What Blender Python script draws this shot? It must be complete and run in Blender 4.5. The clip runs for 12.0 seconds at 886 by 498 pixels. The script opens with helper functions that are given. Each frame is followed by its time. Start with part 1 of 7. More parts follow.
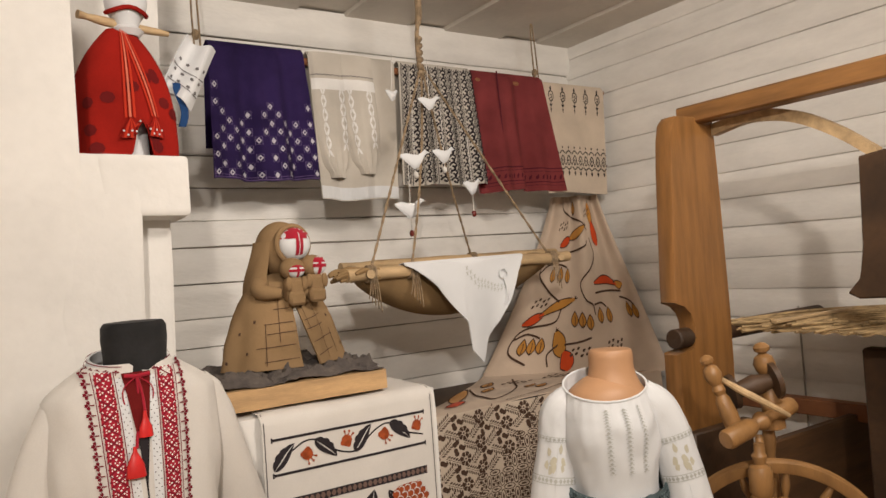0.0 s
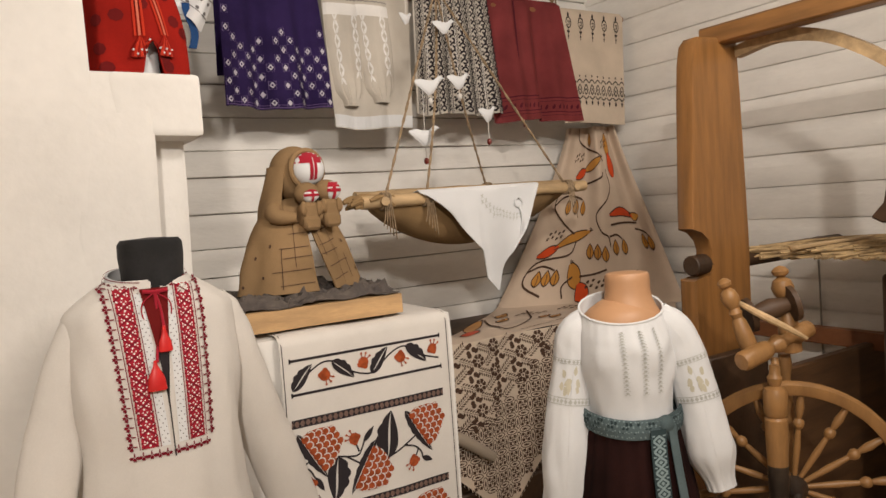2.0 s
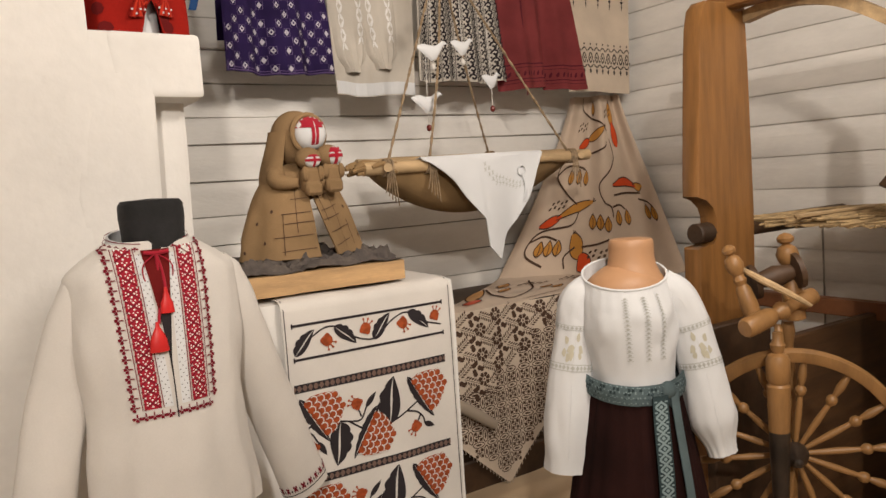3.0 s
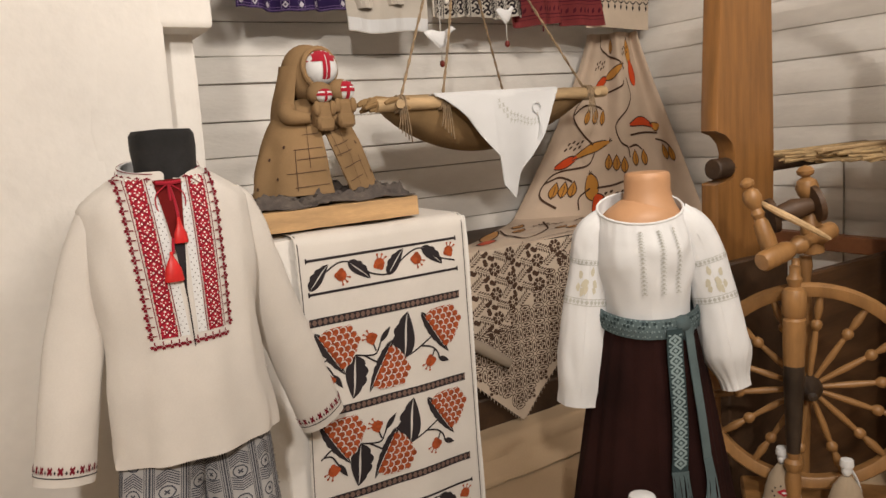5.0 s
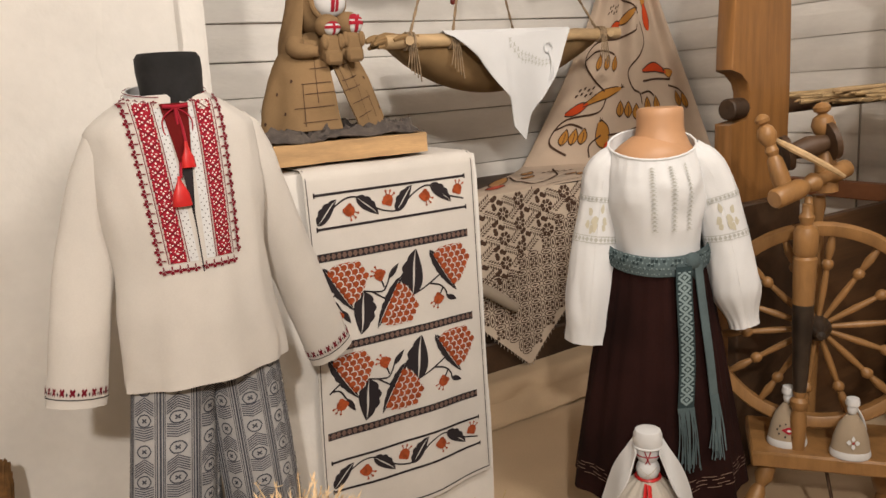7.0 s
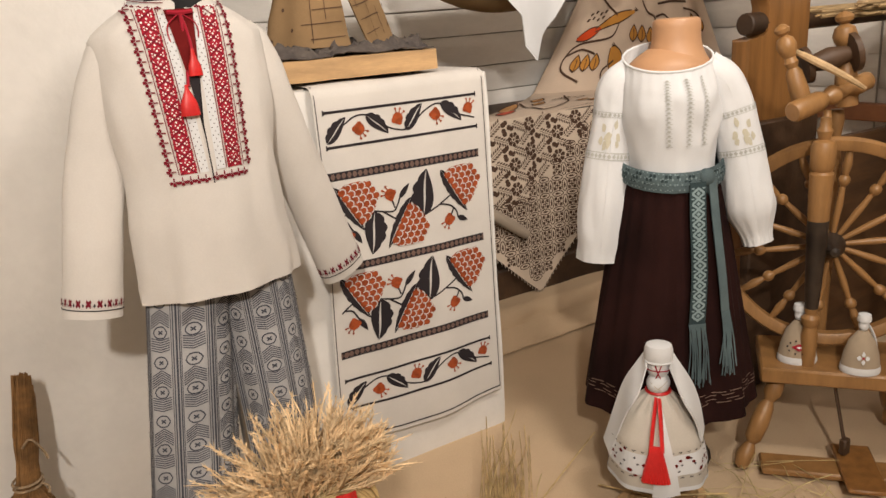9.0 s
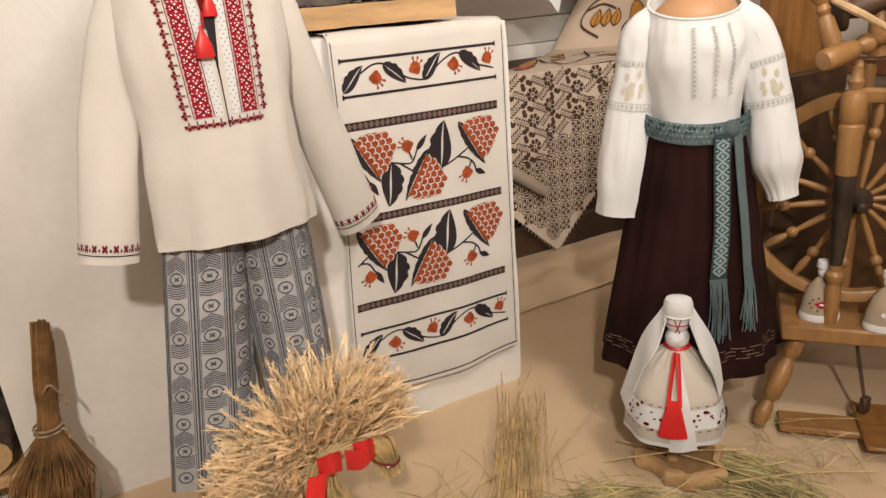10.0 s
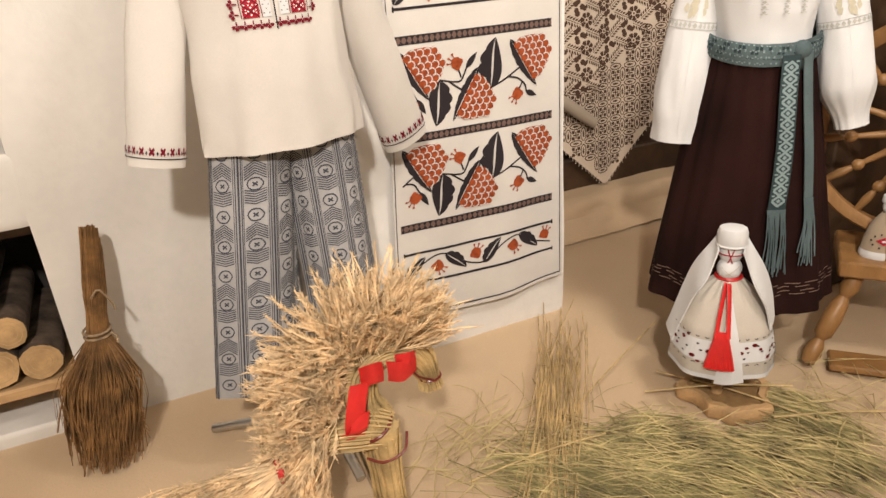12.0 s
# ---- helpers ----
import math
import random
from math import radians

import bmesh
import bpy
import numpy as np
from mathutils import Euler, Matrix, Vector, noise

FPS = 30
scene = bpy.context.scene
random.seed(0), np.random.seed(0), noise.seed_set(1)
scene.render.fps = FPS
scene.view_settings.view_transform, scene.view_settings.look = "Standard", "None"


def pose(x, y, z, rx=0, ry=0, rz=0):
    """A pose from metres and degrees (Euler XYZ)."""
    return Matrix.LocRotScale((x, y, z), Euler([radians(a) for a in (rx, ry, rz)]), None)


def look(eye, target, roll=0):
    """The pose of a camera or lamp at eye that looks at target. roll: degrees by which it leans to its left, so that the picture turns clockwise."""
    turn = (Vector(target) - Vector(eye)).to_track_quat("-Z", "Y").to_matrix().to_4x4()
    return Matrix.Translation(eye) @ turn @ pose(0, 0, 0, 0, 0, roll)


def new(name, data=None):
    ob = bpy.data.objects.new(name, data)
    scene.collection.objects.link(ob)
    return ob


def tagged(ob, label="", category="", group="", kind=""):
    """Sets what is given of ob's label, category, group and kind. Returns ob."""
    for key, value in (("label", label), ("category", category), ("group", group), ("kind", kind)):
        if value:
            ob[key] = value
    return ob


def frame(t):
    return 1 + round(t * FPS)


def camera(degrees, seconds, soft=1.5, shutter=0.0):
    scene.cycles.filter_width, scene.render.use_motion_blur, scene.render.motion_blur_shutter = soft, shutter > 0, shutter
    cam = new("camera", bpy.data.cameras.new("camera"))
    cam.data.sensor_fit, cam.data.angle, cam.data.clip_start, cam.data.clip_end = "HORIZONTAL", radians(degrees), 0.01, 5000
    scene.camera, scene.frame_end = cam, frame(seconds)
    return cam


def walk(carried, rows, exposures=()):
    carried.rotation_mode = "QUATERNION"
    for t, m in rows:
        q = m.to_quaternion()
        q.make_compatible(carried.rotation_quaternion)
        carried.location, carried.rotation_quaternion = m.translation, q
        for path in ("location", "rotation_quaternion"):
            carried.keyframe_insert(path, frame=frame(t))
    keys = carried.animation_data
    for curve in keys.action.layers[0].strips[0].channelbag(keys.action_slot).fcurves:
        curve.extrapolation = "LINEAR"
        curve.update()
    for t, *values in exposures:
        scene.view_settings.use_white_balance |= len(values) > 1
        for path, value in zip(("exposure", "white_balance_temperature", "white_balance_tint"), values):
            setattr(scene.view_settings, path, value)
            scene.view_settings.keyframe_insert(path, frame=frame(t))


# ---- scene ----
cam = camera(62.5, 12.0)
PATH = [
    (0, (-0.067, 0.526, 1.535), (1.035, 2.195, 1.573), -3.9),
    (0.5, (-0.068, 0.529, 1.523), (1.024, 2.205, 1.523), -3.7),
    (1, (-0.067, 0.534, 1.509), (1.002, 2.223, 1.468), -3.9),
    (1.5, (-0.067, 0.54, 1.498), (0.996, 2.233, 1.424), -3.9),
    (2, (-0.066, 0.544, 1.485), (0.994, 2.236, 1.366), -4.0),
    (2.5, (-0.065, 0.55, 1.474), (0.99, 2.243, 1.32), -4.0),
    (3, (-0.065, 0.557, 1.461), (0.985, 2.248, 1.272), -3.8),
    (5, (-0.061, 0.561, 1.421), (0.937, 2.264, 1.097), -4.2),
    (5.5, (-0.064, 0.56, 1.408), (0.926, 2.264, 1.064), -4.1),
    (6, (-0.067, 0.562, 1.393), (0.915, 2.265, 1.025), -3.9),
    (6.5, (-0.068, 0.563, 1.378), (0.911, 2.262, 0.985), -3.7),
    (7, (-0.068, 0.564, 1.359), (0.895, 2.263, 0.926), -3.9),
    (9, (-0.081, 0.565, 1.296), (0.832, 2.245, 0.712), -4.5),
    (9.5, (-0.079, 0.568, 1.275), (0.796, 2.254, 0.651), -4.9),
    (10, (-0.084, 0.579, 1.257), (0.774, 2.257, 0.586), -4.5),
    (10.5, (-0.084, 0.586, 1.241), (0.755, 2.257, 0.531), -4.8),
    (11, (-0.089, 0.591, 1.226), (0.719, 2.263, 0.482), -4.8),
    (11.5, (-0.096, 0.596, 1.208), (0.676, 2.272, 0.437), -4.4),
    (12, (-0.099, 0.598, 1.189), (0.631, 2.277, 0.385), -3.9),
]
walk(cam, [(t, look(eye, target, roll)) for t, eye, target, roll in PATH], [(0, -0.27), (3, -0.23), (5, -0.16), (7, -0.08), (9, 0.07), (10.5, 0.27), (12, 0.46)])

# ---- light: warm ceiling spots behind and beside the visitor, an added fill lamp, and the pale room that throws their light back ----
world = bpy.data.worlds.new("room_air")
scene.world = world
world.use_nodes = True
world.node_tree.nodes["Background"].inputs[0].default_value = (1.0, 0.85, 0.68, 1)
world.node_tree.nodes["Background"].inputs[1].default_value = 0.03


def lamp(name, place, target, watts, size, colour, spread=160):
    data = bpy.data.lights.new(name, "AREA")
    data.shape, data.size, data.energy, data.color, data.spread = "DISK", size, watts, colour, radians(spread)
    ob = new(name, data)
    ob.matrix_world = look(place, target)
    return ob


WARM = (1.0, 0.89, 0.785)
lamp("ceiling_and_fill_lamp", (-0.75, -0.75, 2.62), (0.9, 2.6, 0.8), 54, 0.16, WARM)
lamp("ceiling_and_fill_lamp", (1.15, 0.75, 2.67), (1.65, 3.7, 1.45), 30, 0.5, WARM, 130)
# added weak overhead fill; the room has no known lamp here
lamp("ceiling_and_fill_lamp", (0.6, -0.7, 2.66), (0.6, 0.9, 0.0), 10, 0.5, WARM, 180)

RX, BY, CZ = 3.01, 3.72, 2.76      # right wall, back wall, ceiling


# ---- materials ----
def mat(name, colour, rough=0.8, vary=0.12, scale=6.0, grain=60.0, bump=0.15, metal=0.0, stretch=(1, 1, 1), sheen=0.0, per_piece=0.0, second=None, coat=0.0):
    """Base colour varied at two scales, with fine relief. second: a colour for the stains."""
    m = bpy.data.materials.new(name)
    m.use_nodes = True
    t = m.node_tree
    bsdf = t.nodes["Principled BSDF"]
    co = t.nodes.new("ShaderNodeTexCoord")
    mp = t.nodes.new("ShaderNodeMapping")
    mp.inputs["Scale"].default_value = stretch
    t.links.new(co.outputs["Object"], mp.inputs["Vector"])
    big = t.nodes.new("ShaderNodeTexNoise")
    big.inputs["Scale"].default_value, big.inputs["Detail"].default_value = scale, 4
    fine = t.nodes.new("ShaderNodeTexNoise")
    fine.inputs["Scale"].default_value, fine.inputs["Detail"].default_value = grain, 3
    for n in (big, fine):
        t.links.new(mp.outputs["Vector"], n.inputs["Vector"])
    ramp = t.nodes.new("ShaderNodeMixRGB")
    dark = second or tuple(c * (1 - 2 * vary) for c in colour)
    ramp.inputs[1].default_value = (*dark, 1)
    ramp.inputs[2].default_value = (*[min(1, c * (1 + 0.5 * vary)) for c in colour], 1)
    wide = t.nodes.new("ShaderNodeMapRange")
    wide.inputs["From Min"].default_value, wide.inputs["From Max"].default_value = 0.3, 0.62
    t.links.new(big.outputs["Fac"], wide.inputs["Value"])
    t.links.new(wide.outputs["Result"], ramp.inputs[0])
    mul = t.nodes.new("ShaderNodeMixRGB")
    mul.blend_type = "MULTIPLY"
    mul.inputs[0].default_value = 1.0
    tone = t.nodes.new("ShaderNodeMapRange")
    tone.inputs["To Min"].default_value, tone.inputs["To Max"].default_value = 1 - vary, 1 + vary
    t.links.new(fine.outputs["Fac"], tone.inputs["Value"])
    t.links.new(ramp.outputs[0], mul.inputs[1])
    t.links.new(tone.outputs["Result"], mul.inputs[2])
    out = mul.outputs[0]
    if per_piece:
        info = t.nodes.new("ShaderNodeObjectInfo")
        hue = t.nodes.new("ShaderNodeMapRange")
        hue.inputs["To Min"].default_value, hue.inputs["To Max"].default_value = 1 - per_piece, 1 + per_piece
        t.links.new(info.outputs["Random"], hue.inputs["Value"])
        again = t.nodes.new("ShaderNodeMixRGB")
        again.blend_type = "MULTIPLY"
        again.inputs[0].default_value = 1.0
        t.links.new(out, again.inputs[1])
        t.links.new(hue.outputs["Result"], again.inputs[2])
        out = again.outputs[0]
    t.links.new(out, bsdf.inputs["Base Color"])
    bsdf.inputs["Roughness"].default_value, bsdf.inputs["Metallic"].default_value = rough, metal
    bsdf.inputs["Sheen Weight"].default_value = sheen
    bsdf.inputs["Coat Weight"].default_value = coat
    if bump:
        b = t.nodes.new("ShaderNodeBump")
        b.inputs["Strength"].default_value, b.inputs["Distance"].default_value = bump, 0.004
        t.links.new(fine.outputs["Fac"], b.inputs["Height"])
        t.links.new(b.outputs["Normal"], bsdf.inputs["Normal"])
    return m


def weave(name, colour, threads=900.0, rough=0.95, vary=0.08, bump=0.25, scale=5.0):
    """Cloth: crossed threads as relief, with soft wear in the colour."""
    m = mat(name, colour, rough, vary, scale, 300.0, 0, sheen=0.1 if max(colour) > 0.3 else 0.0)
    t = m.node_tree
    t.nodes["Principled BSDF"].inputs["Specular IOR Level"].default_value = 0.12
    co = t.nodes.new("ShaderNodeTexCoord")
    waves = []
    for way in ("X", "Z"):
        w = t.nodes.new("ShaderNodeTexWave")
        w.bands_direction = way
        w.inputs["Scale"].default_value, w.inputs["Distortion"].default_value, w.inputs["Detail"].default_value = threads * 0.30, 1.2, 1
        t.links.new(co.outputs["Object"], w.inputs["Vector"])
        waves.append(w)
    add = t.nodes.new("ShaderNodeMath")
    t.links.new(waves[0].outputs["Fac"], add.inputs[0])
    t.links.new(waves[1].outputs["Fac"], add.inputs[1])
    b = t.nodes.new("ShaderNodeBump")
    b.inputs["Strength"].default_value, b.inputs["Distance"].default_value = bump * 0.5, 0.0006
    t.links.new(add.outputs[0], b.inputs["Height"])
    t.links.new(b.outputs["Normal"], t.nodes["Principled BSDF"].inputs["Normal"])
    return m


WHITEWASH = mat("whitewash", (0.755, 0.74, 0.71), 0.9, 0.05, 2.5, 35, 0.35)
LOGWHITE = mat("whitewashed_log", (0.88, 0.86, 0.82), 0.5, 0.04, 4, 28, 0.35, stretch=(1, 1, 3), per_piece=0.05)
CEILPAINT = mat("ceiling_paint", (0.70, 0.65, 0.58), 0.6, 0.06, 3, 40, 0.2)
CHINK = mat("dark_chink", (0.22, 0.18, 0.15), 0.9, 0.2, 10, 60)
FLOORCLOTH = mat("tan_floor_cloth", (0.60, 0.45, 0.295), 0.95, 0.06, 1.8, 160, 0.25)
OAK = mat("varnished_loom_wood", (0.245, 0.112, 0.032), 0.45, 0.14, 7, 40, 0.12, stretch=(5, 5, 0.5), coat=0.15)
OAKX = mat("varnished_loom_rail", (0.25, 0.118, 0.037), 0.45, 0.16, 7, 40, 0.12, stretch=(5, 0.5, 5), coat=0.15)
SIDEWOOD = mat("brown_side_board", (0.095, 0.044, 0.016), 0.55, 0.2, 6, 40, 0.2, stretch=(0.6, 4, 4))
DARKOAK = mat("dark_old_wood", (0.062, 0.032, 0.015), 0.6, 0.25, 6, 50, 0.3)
PINE = mat("turned_pine", (0.29, 0.150, 0.052), 0.45, 0.12, 9, 60, 0.08, stretch=(3, 3, 0.7), coat=0.1)
GREASE = mat("greasy_black_wood", (0.03, 0.02, 0.014), 0.4, 0.3, 14, 60)
REDWOOD = mat("red_brown_beam", (0.26, 0.10, 0.04), 0.5, 0.15, 6, 40, 0.1)
BOXWOOD = mat("pale_cut_wood", (0.52, 0.33, 0.16), 0.7, 0.16, 7, 70, 0.2, stretch=(0.6, 4, 4))
DARKCLOTH = mat("dark_grey_felt", (0.055, 0.046, 0.043), 0.95, 0.35, 16, 90, 0.9, second=(0.12, 0.10, 0.085))
BURLAP = weave("burlap", (0.27, 0.175, 0.09), 500, vary=0.12, bump=0.6)
BURLAPDARK = weave("cradle_burlap", (0.27, 0.175, 0.085), 500, vary=0.12, bump=0.6)
LINEN = weave("white_linen", (0.63, 0.605, 0.57), 900, vary=0.05)
LINENW = weave("bleached_linen", (0.665, 0.68, 0.695), 1000, vary=0.03)
LINENG = weave("grey_linen", (0.55, 0.51, 0.45), 900)
BEIGE = weave("raw_linen", (0.62, 0.52, 0.415), 700)
BIRDCLOTH = weave("bird_print_ground", (0.60, 0.48, 0.375), 700, vary=0.07)
PURPLE = weave("purple_wool", (0.028, 0.016, 0.072), 800, vary=0.2)
MAROON = weave("maroon_wool", (0.20, 0.040, 0.042), 800, vary=0.16)
PLUM = weave("dark_plum_wool", (0.020, 0.007, 0.006), 700, vary=0.25)
BLACKTHREAD = weave("black_thread", (0.03, 0.025, 0.028), 1200)
GREYTHREAD = weave("grey_thread", (0.16, 0.15, 0.155), 1200)
BROWNTHREAD = weave("dark_brown_print", (0.085, 0.05, 0.035), 1200)
CRIMSON = weave("dark_crimson_thread", (0.17, 0.012, 0.024), 1200)
REDTHREAD = weave("red_thread", (0.36, 0.018, 0.035), 1200)
RUST = weave("rust_thread", (0.34, 0.070, 0.022), 1200, vary=0.2, scale=60.0)
OCHRE = weave("ochre_print", (0.52, 0.24, 0.05), 1200)
SCARLET = weave("scarlet_print", (0.62, 0.075, 0.02), 1200)
WHITETHREAD = weave("white_thread", (0.80, 0.79, 0.77), 1200)
SILVERTHREAD = weave("silver_thread", (0.46, 0.47, 0.44), 1200)
TEAL = weave("teal_wool", (0.105, 0.145, 0.155), 600, vary=0.2)
PALETEAL = weave("pale_teal_wool", (0.22, 0.29, 0.30), 600)
TEALDARK = weave("dark_teal_wool", (0.035, 0.055, 0.06), 600, vary=0.2)
TROUSER = weave("grey_blue_linen", (0.42, 0.42, 0.425), 700, vary=0.1)
TROUSERDARK = weave("dark_blue_grey_print", (0.075, 0.08, 0.10), 900)
REDDRESS = weave("red_cloth", (0.29, 0.013, 0.008), 700, vary=0.15)
DARKRED = weave("dark_red_print", (0.13, 0.010, 0.010), 700)
BLUECLOTH = weave("blue_cloth", (0.02, 0.06, 0.17), 700)
RIBBON = mat("red_ribbon", (0.62, 0.02, 0.02), 0.4, 0.1, 10, 80, 0.1)
BLACKFELT = mat("black_velvet", (0.012, 0.012, 0.013), 0.9, 0.3, 20, 120, 0.2, sheen=0.03)
SKIN = mat("beige_plastic", (0.47, 0.26, 0.135), 0.5, 0.05, 4, 50, 0.0)
STRAW = mat("straw", (0.60, 0.44, 0.21), 0.6, 0.2, 20, 120, 0.2, per_piece=0.0)
EAR = mat("dry_grass_plume", (0.88, 0.67, 0.41), 0.8, 0.2, 25, 120, 0.2)
HAY = mat("green_hay", (0.30, 0.265, 0.11), 0.8, 0.3, 15, 90, 0.2)
HAYPALE = mat("pale_hay", (0.52, 0.42, 0.20), 0.8, 0.25, 15, 90, 0.2)
TWIG = mat("brown_twig", (0.23, 0.12, 0.042), 0.7, 0.3, 20, 90, 0.3)
ROPE = mat("hemp_rope", (0.30, 0.215, 0.13), 0.9, 0.25, 60, 300, 0.6)
BARK = mat("bark", (0.10, 0.07, 0.05), 0.9, 0.35, 18, 60, 0.8)
CUTWOOD = mat("cut_log_end", (0.55, 0.36, 0.17), 0.8, 0.2, 14, 60, 0.3)
SOOT = mat("sooty_brick", (0.03, 0.026, 0.024), 0.95, 0.3, 8, 40, 0.5)
STEEL = mat("steel_tube", (0.55, 0.54, 0.52), 0.3, 0.05, 5, 50, 0.0, metal=1.0)
HEMP = mat("hemp_fibre", (0.40, 0.28, 0.14), 0.8, 0.25, 9, 60, 0.5, stretch=(0.4, 6, 6))
CABLE = mat("grey_cable", (0.35, 0.33, 0.30), 0.6, 0.05)
BEAD = mat("dark_red_bead", (0.16, 0.02, 0.015), 0.3, 0.1)
RAW = mat("raw_pole_wood", (0.50, 0.35, 0.19), 0.6, 0.15, 8, 50, 0.2, stretch=(0.6, 4, 4))


# ---- mesh helpers ----
class Shape:
    """Gathers faces into one mesh, each face with the number of its material."""

    def __init__(self):
        self.v, self.f, self.k = [], [], []

    def add(self, verts, faces, k=0):
        n = len(self.v)
        self.v += [tuple(p) for p in verts]
        self.f += [tuple(n + i for i in f) for f in faces]
        self.k += [k] * len(faces)
        return self

    def box(self, lo, hi, k=0, turn=None, b=0.004):
        """A bevelled block between two corners; turn: a matrix laid over it."""
        (x0, y0, z0), (x1, y1, z1) = lo, hi
        b = min(b, 0.3 * min(x1 - x0, y1 - y0, z1 - z0))
        rings = []
        for z, i in ((z0, b), (z0 + b, 0), (z1 - b, 0), (z1, b)):
            rings.append([(x0 + i, y0 + b, z), (x0 + b, y0 + i, z), (x1 - b, y0 + i, z), (x1 - i, y0 + b, z),
                          (x1 - i, y1 - b, z), (x1 - b, y1 - i, z), (x0 + b, y1 - i, z), (x0 + i, y1 - b, z)])
        pts = [Vector(p) for r in rings for p in r]
        if turn:
            pts = [turn @ p for p in pts]
        faces = [tuple(range(7, -1, -1)), tuple(range(24, 32))]
        for r in range(3):
            for i in range(8):
                j = (i + 1) % 8
                faces.append((8 * r + i, 8 * r + j, 8 * r + 8 + j, 8 * r + 8 + i))
        return self.add(pts, faces, k)

    def tube(self, path, r, n=8, k=0, cap=True, flat=1.0):
        """A round bar along a path; r: a radius or one for each point."""
        path = [Vector(p) for p in path]
        rs = r if isinstance(r, (list, tuple)) else [r] * len(path)
        pts, up = [], None
        for i, p in enumerate(path):
            d = path[min(i + 1, len(path) - 1)] - path[max(i - 1, 0)]
            d = d.normalized() if d.length > 1e-9 else Vector((0, 0, 1))
            if up is None:
                up = d.cross(Vector((0, 0, 1)) if abs(d.z) < 0.9 else Vector((0, 1, 0))).normalized()
            up = (up - d * up.dot(d)).normalized()
            side = d.cross(up)
            for a in range(n):
                w = 2 * math.pi * a / n
                pts.append(p + rs[i] * (math.cos(w) * up + flat * math.sin(w) * side))
        faces = []
        for i in range(len(path) - 1):
            for a in range(n):
                c = (a + 1) % n
                faces.append((n * i + a, n * i + c, n * i + n + c, n * i + n + a))
        if cap:
            faces += [tuple(range(n - 1, -1, -1)), tuple(range(n * (len(path) - 1), n * len(path)))]
        return self.add(pts, faces, k)

    def lathe(self, profile, m=None, n=16, k=0, squash=1.0):
        """Turned work: rows of (radius, height) round z, laid by the matrix m."""
        m = m or Matrix()
        pts = [m @ Vector((r * math.cos(2 * math.pi * a / n), squash * r * math.sin(2 * math.pi * a / n), z)) for r, z in profile for a in range(n)]
        faces = [(n * i + a, n * i + (a + 1) % n, n * i + n + (a + 1) % n, n * i + n + a) for i in range(len(profile) - 1) for a in range(n)]
        faces += [tuple(range(n - 1, -1, -1)), tuple(range(n * (len(profile) - 1), n * len(profile)))]
        return self.add(pts, faces, k)

    def sheet(self, f, nu, nv, k=0, thick=0.0, u=(0, 1), v=(0, 1), ring=False):
        """A surface f(u, v); thick: metres that it reaches back from its outer side."""
        uu = [u[0] + (u[1] - u[0]) * i / nu for i in range(nu + 1)]
        vv = [v[0] + (v[1] - v[0]) * j / nv for j in range(nv + 1)]
        pts = [Vector(f(a, b)) for b in vv for a in uu]
        w = nu + 1
        faces = [(w * j + i, w * j + i + 1, w * j + w + i + 1, w * j + w + i) for j in range(nv) for i in range(nu)]
        if thick:
            normals = []
            for j in range(nv + 1):
                for i in range(nu + 1):
                    a = pts[w * j + min(i + 1, nu)] - pts[w * j + max(i - 1, 0)]
                    b = pts[w * min(j + 1, nv) + i] - pts[w * max(j - 1, 0) + i]
                    normals.append(a.cross(b).normalized())
            n = len(pts)
            pts = pts + [p - thick * q for p, q in zip(pts, normals)]
            faces += [tuple(n + i for i in reversed(q)) for q in faces]
            edge = [i for i in range(nu)] + [w * j + nu for j in range(nv)] + [w * nv + i for i in range(nu, 0, -1)] + [w * j for j in range(nv, 0, -1)]
            for a, b in zip(edge, edge[1:] + edge[:1]):
                faces.append((b, a, n + a, n + b))
        return self.add(pts, faces, k)

    def decor(self, polys, f, k=0, off=0.002, both=False):
        """Flat shapes in (u, v), laid on the surface f a little proud of it."""
        for poly in polys:
            pts = []
            for a, b in poly:
                p, e = Vector(f(a, b)), 1e-3
                n = (Vector(f(a + e, b)) - Vector(f(a - e, b))).cross(Vector(f(a, b + e)) - Vector(f(a, b - e)))
                pts.append(p + off * n.normalized())
            self.add(pts, [tuple(range(len(pts)))], k)
        if both:
            self.decor(polys, f, k, -off)
        return self

    def ball(self, c, r, k=0, n=10, m=7, turn=None):
        rx, ry, rz = r if isinstance(r, (list, tuple)) else (r, r, r)
        t = turn or Matrix()
        pts = [t @ Vector((rx * math.sin(math.pi * j / m) * math.cos(2 * math.pi * a / n), ry * math.sin(math.pi * j / m) * math.sin(2 * math.pi * a / n),
                           rz * math.cos(math.pi * j / m))) + Vector(c) for j in range(m + 1) for a in range(n)]
        return self.add(pts, [(n * j + a, n * j + n + a, n * j + n + (a + 1) % n, n * j + (a + 1) % n) for j in range(m) for a in range(n)], k)

    def mesh(self, name, mats, smooth=True):
        me = bpy.data.meshes.new(name)
        me.from_pydata(self.v, [], self.f)
        for m in (mats if isinstance(mats, (list, tuple)) else [mats]):
            me.materials.append(m)
        me.polygons.foreach_set("material_index", self.k)
        me.polygons.foreach_set("use_smooth", [smooth] * len(self.f))
        me.update()
        if smooth:
            me.set_sharp_from_angle(angle=radians(38))
        return me


def part(name, shape, mats, parent, label="", smooth=True):
    """One mesh under a thing or under a part."""
    ob = new(name, shape.mesh(name, mats, smooth))
    ob.parent = parent
    return tagged(ob, label, kind="" if smooth else "stuff")


